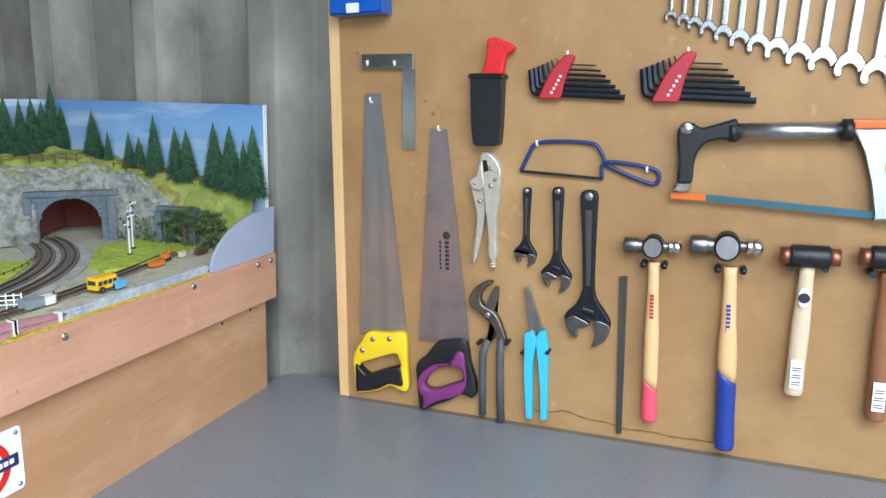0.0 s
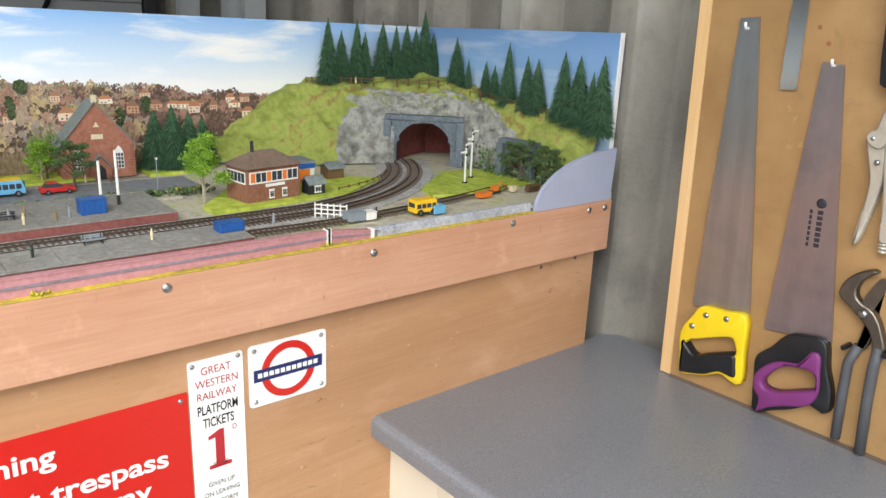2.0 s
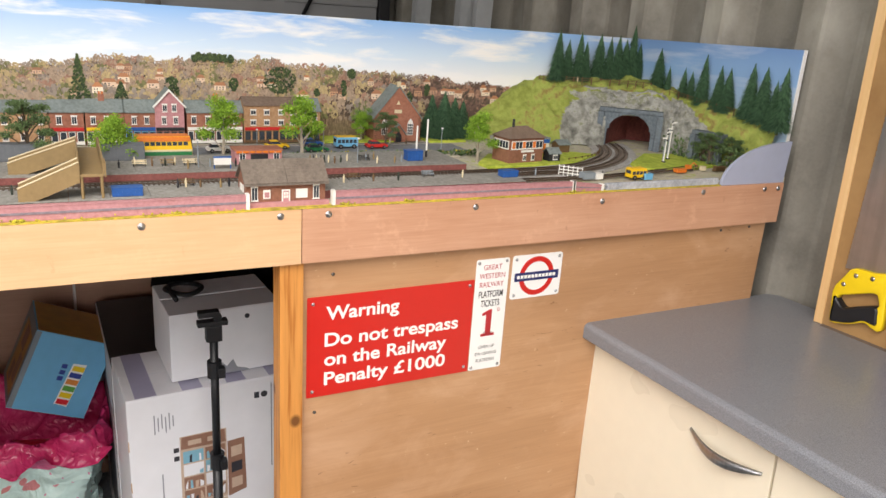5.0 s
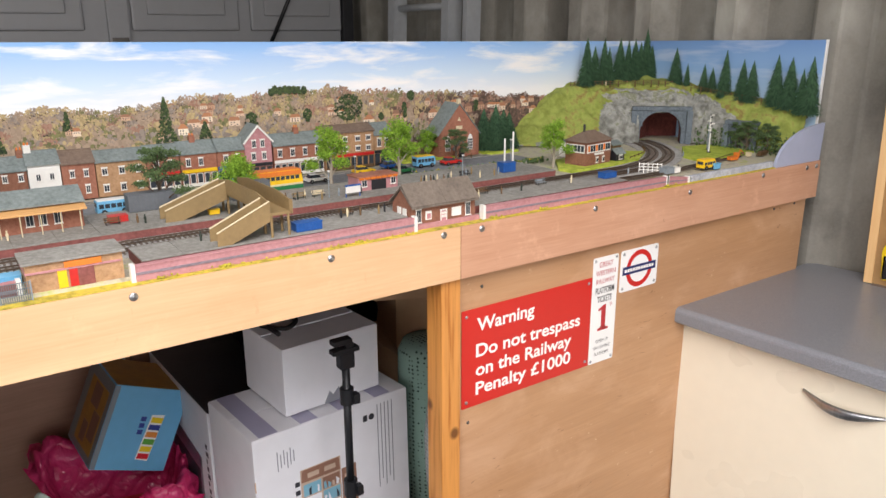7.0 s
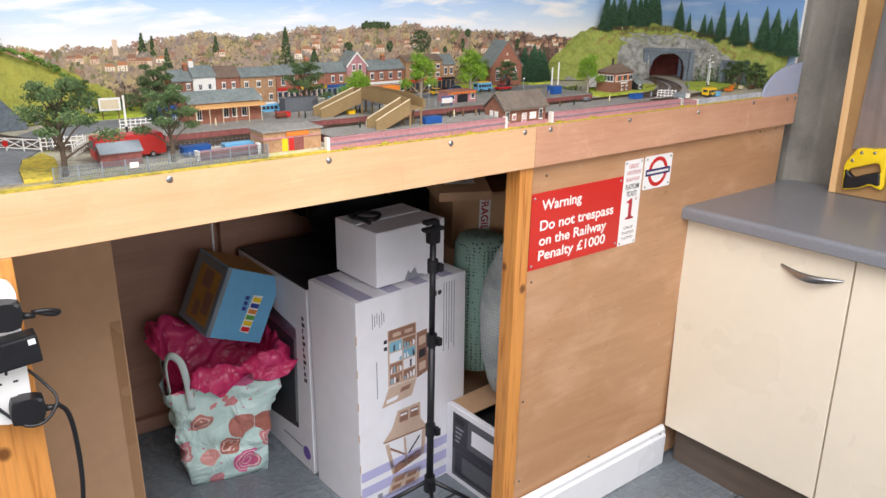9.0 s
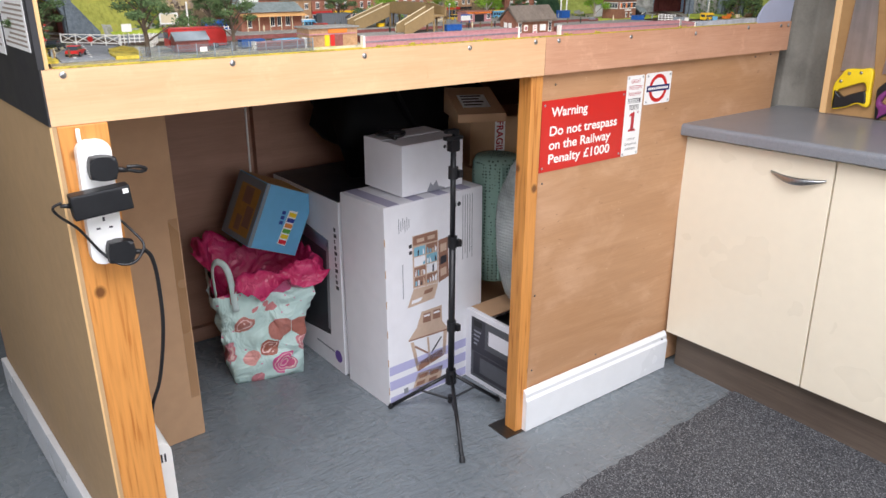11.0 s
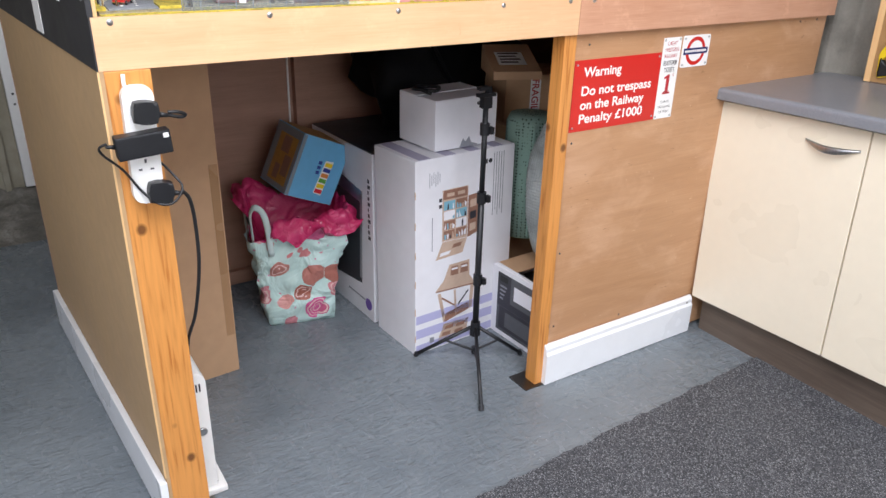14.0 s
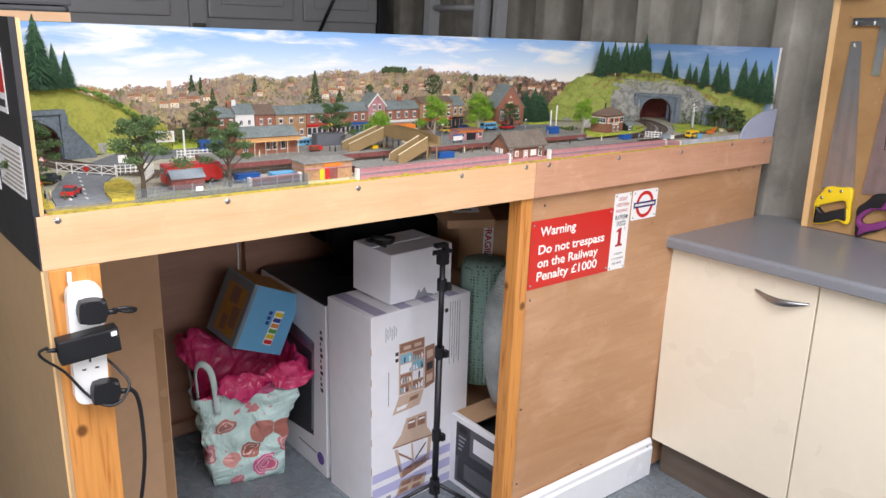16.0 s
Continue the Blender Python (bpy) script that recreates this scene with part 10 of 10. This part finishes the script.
def platform_bench(x, y, paint):
    """Slatted seat with a back on cast legs."""
    b = thing("platform_bench", "slatted model platform bench", "bench", pose(x, y, G + 0.0136), "model benches")
    for i in range(3):
        part("seat_slat", box(-0.003 + 0.0024 * i, -0.0013 + 0.0024 * i, 0, 0.026, 0.0052, 0.006), M[paint], b)
    for i in range(2):
        part("back_slat", box(-0.0046, -0.0038, 0, 0.026, 0.0072 + 0.0026 * i, 0.009 + 0.0026 * i), M[paint], b)
    for y0 in (0.002, 0.0228):
        part("leg", prism([(-0.0045, 0), (-0.0035, 0), (-0.003, 0.0048), (0.003, 0.0048), (0.0032, 0), (0.004, 0), (0.0038, 0.0052), (-0.0036, 0.0052), (-0.0036, 0.0118), (-0.0046, 0.0118)], y0, y0 + 0.0012, 1), M["m_black"], b)


for x, y, paint in ((-1.052, -0.015, "m_cream"), (-1.052, 0.035, "m_tanwood"), (-1.052, 0.075, "m_cream"), (-1.052, 0.430, "m_black"), (-0.882, 0.045, "m_brown"), (-0.882, 0.345, "m_brown"), (-0.882, 0.500, "m_greypaint"), (-1.05, -0.300, "m_brown")):
    platform_bench(x, y, paint)
# little digger and oddments by the tunnel
t = thing("model_digger", "small orange model excavator by the rocks", "digger", pose(-0.90, 1.225, G) @ Matrix.Diagonal((0.6, 0.6, 0.55, 1)))
part("tracks", box(-0.012, 0.012, -0.016, 0.016, 0, 0.007, 0.002), M["m_black"], t)
part("cab", box(-0.010, 0.010, -0.012, 0.006, 0.007, 0.024, 0.001), M["m_orange"], t)
part("boom", tube([(0, 0.004, 0.014), (0, 0.022, 0.034), (0, 0.040, 0.022)], 0.0022, 6), M["m_orange"], t)
part("bucket", box(-0.005, 0.005, 0.034, 0.046, 0.012, 0.022, 0.001), M["m_brown"], t)
crate("grey-blue model crates by the wall", "m_skyblue", -0.822, 1.02, 0.022, 0.016, 0.013, G, False)
crate("low orange model machine by the wall", "m_orange", -0.875, 1.165, 0.030, 0.014, 0.008)
crate("pale model crate by the rocks", "m_cream", -0.885, 1.255, 0.012, 0.010, 0.010, G, False)
for i in range(3):
    crate("brown stacked model timber by the rocks", "m_brown", -0.872 + 0.003 * i, 1.285 - 0.002 * i, 0.032, 0.010, 0.003, G + 0.0046 * i, False, "timber_stack")

# ---- behind the railway ----
M["door_grey"] = plain("garage_door_grey", rgb("a3a4a6"), 0.45, scale=20, vary=0.05, bump=0.03, world_space=True)
gd = thing("garage_door", "pale grey panelled garage door", "door", pose(-3.44, 0, 0), kind="structure")
part("leaf", box(-0.04, 0, -0.93, 1.40, 0.02, 2.25), M["door_grey"], gd)


def raised_panel(y0, y1, z0, z1):
    p = part("panel", box(0.0002, 0.016, y0, y1, z0, z1, 0.012), M["door_grey"], gd)
    part("field", box(0.0165, 0.026, y0 + 0.07, y1 - 0.07, z0 + 0.07, z1 - 0.07, 0.008), M["door_grey"], p)


for y0 in (-0.46, 0.34, 0.90):
    for z0, z1 in ((0.15, 0.78), (0.86, 1.46), (1.56, 2.15)):
        raised_panel(y0, y0 + (0.60 if y0 < 0.3 else 0.50), z0, z1)
part("stile", box(0.0002, 0.03, 0.235, 0.325, 0.02, 2.25, 0.004), M["door_grey"], gd)
part("hinge", box(0.03, 0.038, 0.245, 0.315, 1.47, 1.53, 0.002), M["dark_steel"], gd)
part("stay", tube([(0.035, 0.99, 1.50), (0.04, 1.22, 1.95)], 0.010, 8), M["black_plastic"], gd, "dark steel stay", True)
single("door_frame", box(-3.49, -3.41, 1.405, 1.465, 0, 2.3, 0.004), M["black_paint"], "dark timber frame beside the garage door", "door frame", kind="structure")
single("door_head", box(-3.49, -3.41, -2.7, 1.465, 2.3, 2.42, 0.004), M["black_paint"], "dark timber head over the garage door", "door frame", kind="structure")
# ladder hung on the wall
ld = thing("ladder", "aluminium ladder leaning on the ribbed wall", "ladder")
M["aluminium"] = plain("dull_aluminium", rgb("c2c5c7"), 0.45, 0.35, scale=40, vary=0.1)
for x in (-2.83, -2.40):
    part("stile", prism([(1.30, 0.002), (1.375, 0.002), (1.445, 2.3), (1.37, 2.3)], x - 0.014, x + 0.014, 0), M["aluminium"], ld)
    part("stile_lip", prism([(1.296, 0.002), (1.30, 0.002), (1.37, 2.3), (1.366, 2.3)], x - 0.024, x + 0.024, 0), M["aluminium"], ld)
for i in range(8):
    z = 0.28 + 0.275 * i
    part("rung", cyl((-2.83, 1.338 + 0.0305 * z, z), (-2.40, 1.338 + 0.0305 * z, z), 0.015, 0.015, 12), M["aluminium"], ld, "", True)
part("stile", prism([(1.31, 0.002), (1.385, 0.002), (1.45, 2.3), (1.38, 2.3)], -2.292, -2.264, 0), M["aluminium"], ld)
# shelf things at the far left
M["old_plaster"] = mottled("old_plaster", [(0.32, rgb("605a4e")), (0.48, rgb("7a7566")), (0.66, rgb("8b8678"))], 5, 0.9, 0.5, 0.004)
M["rubble"] = mottled("broken_concrete", [(0.32, rgb("45433f")), (0.5, rgb("66635c")), (0.68, rgb("8d8a82"))], 9, 0.95, 0.9, 0.01)
single("wall_pier", box(-3.499, -3.40, -3.44, -1.03, 0.0, 2.59), M["old_plaster"], "old stained plaster wall beside the garage door", "wall", kind="structure")
ps = thing("door_post", "pale painted board upright beside the plaster", "post", kind="structure")
part("board", box(-3.46, -3.36, -1.028, -0.945, 0.10, 2.3, 0.003), M["white_plastic"], ps)
for z in (0.52, 0.57):
    part("nail_hole", cyl((-3.361, -1.0, z), (-3.3595, -1.0, z), 0.006, 0.006, 8), M["black_plastic"], ps)
hp = thing("hatch_panel", "old framed plaster hatch low in the wall", "hatch", kind="structure")
part("panel", box(-3.3995, -3.390, -1.26, -1.12, 0.05, 0.36, 0.003), M["old_plaster"], hp)
for y0, y1, z0, z1 in ((-1.29, -1.262, 0.04, 0.40), (-1.118, -1.09, 0.04, 0.40), (-1.262, -1.118, 0.362, 0.40)):
    part("frame", box(-3.3995, -3.375, y0, y1, z0, z1, 0.003), M["old_plaster"], hp)
bm = bmesh.new()
rows = []
for i in range(26):
    col = []
    for k in range(60):
        x, y = -3.40 + 0.022 * i, -2.6 + 0.028 * k
        h = 0.075 * max(0.0, 1 - i / 22) + 0.05 * max(0.0, noise.fractal(Vector((x * 6, y * 4, 1)), 0.8, 2.0, 5)) * (1 - i / 25)
        col.append(bm.verts.new((x, y, 0.0008 + max(0.0, h if 0 < k < 59 else 0.0))))
    rows.append(col)
for a, c in zip(rows, rows[1:]):
    for k in range(59):
        bm.faces.new((a[k], a[k + 1], c[k + 1], c[k]))
single("wall_ledge", bm, M["rubble"], "broken rough concrete at the foot of the wall", "ledge", kind="structure", smooth=True)
bx = thing("tool_crate", "dark plastic tool crate on the table behind the backdrop", "crate", pose(-1.62, -0.99, 1.186))
part("body", box(0, 0.12, 0, 0.26, 0, 0.385, 0.01), M["black_plastic"], bx)
part("lid", box(-0.005, 0.125, -0.005, 0.265, 0.386, 0.41, 0.006), M["grey_rubber"], bx)
part("latch", box(0.121, 0.128, 0.05, 0.09, 0.36, 0.40, 0.003), M["ribbon"], bx, "pale green latch")

# notices on the black end board
EB = Matrix.Translation((FX, Y0 - 0.0045, 0)) @ Matrix.Rotation(math.atan2(0.046, 0.652), 4, 'Z')


def notice(label, u0, u1, z0, z1, mat):
    n = thing("notice", label, "notice", EB)
    part("sheet", box(-u1, -u0, -0.0016, -0.0004, z0, z1), M[mat], n)
    return n


def on_notice(n, u0, u1, z0, z1, mat, name="print_line"):
    part(name, box(-u1, -u0, -0.0022, -0.0016, z0, z1), M[mat], n)


n1 = notice("pale printed notice on the black end board", 0.02, 0.20, 1.245, 1.335, "sign_white")
for i in range(9):
    on_notice(n1, 0.03, 0.19 - 0.02 * (i % 3), 1.252 + 0.0085 * i, 1.2555 + 0.0085 * i, "print_grey")
n2 = notice("red and white sign on the black end board", 0.075, 0.30, 1.385, 1.50, "sign_white")
on_notice(n2, 0.08, 0.295, 1.42, 1.497, "sign_red", "red_field")
on_notice(n2, 0.085, 0.28, 1.395, 1.408, "print_dark")
n3 = notice("white card on the black end board", 0.22, 0.42, 1.225, 1.34, "sign_white")
for i in range(6):
    on_notice(n3, 0.24, 0.40, 1.24 + 0.014 * i, 1.245 + 0.014 * i, "print_grey")
n4 = notice("white card hanging low on the end board", 0.46, 0.54, 1.13, 1.37, "sign_white")
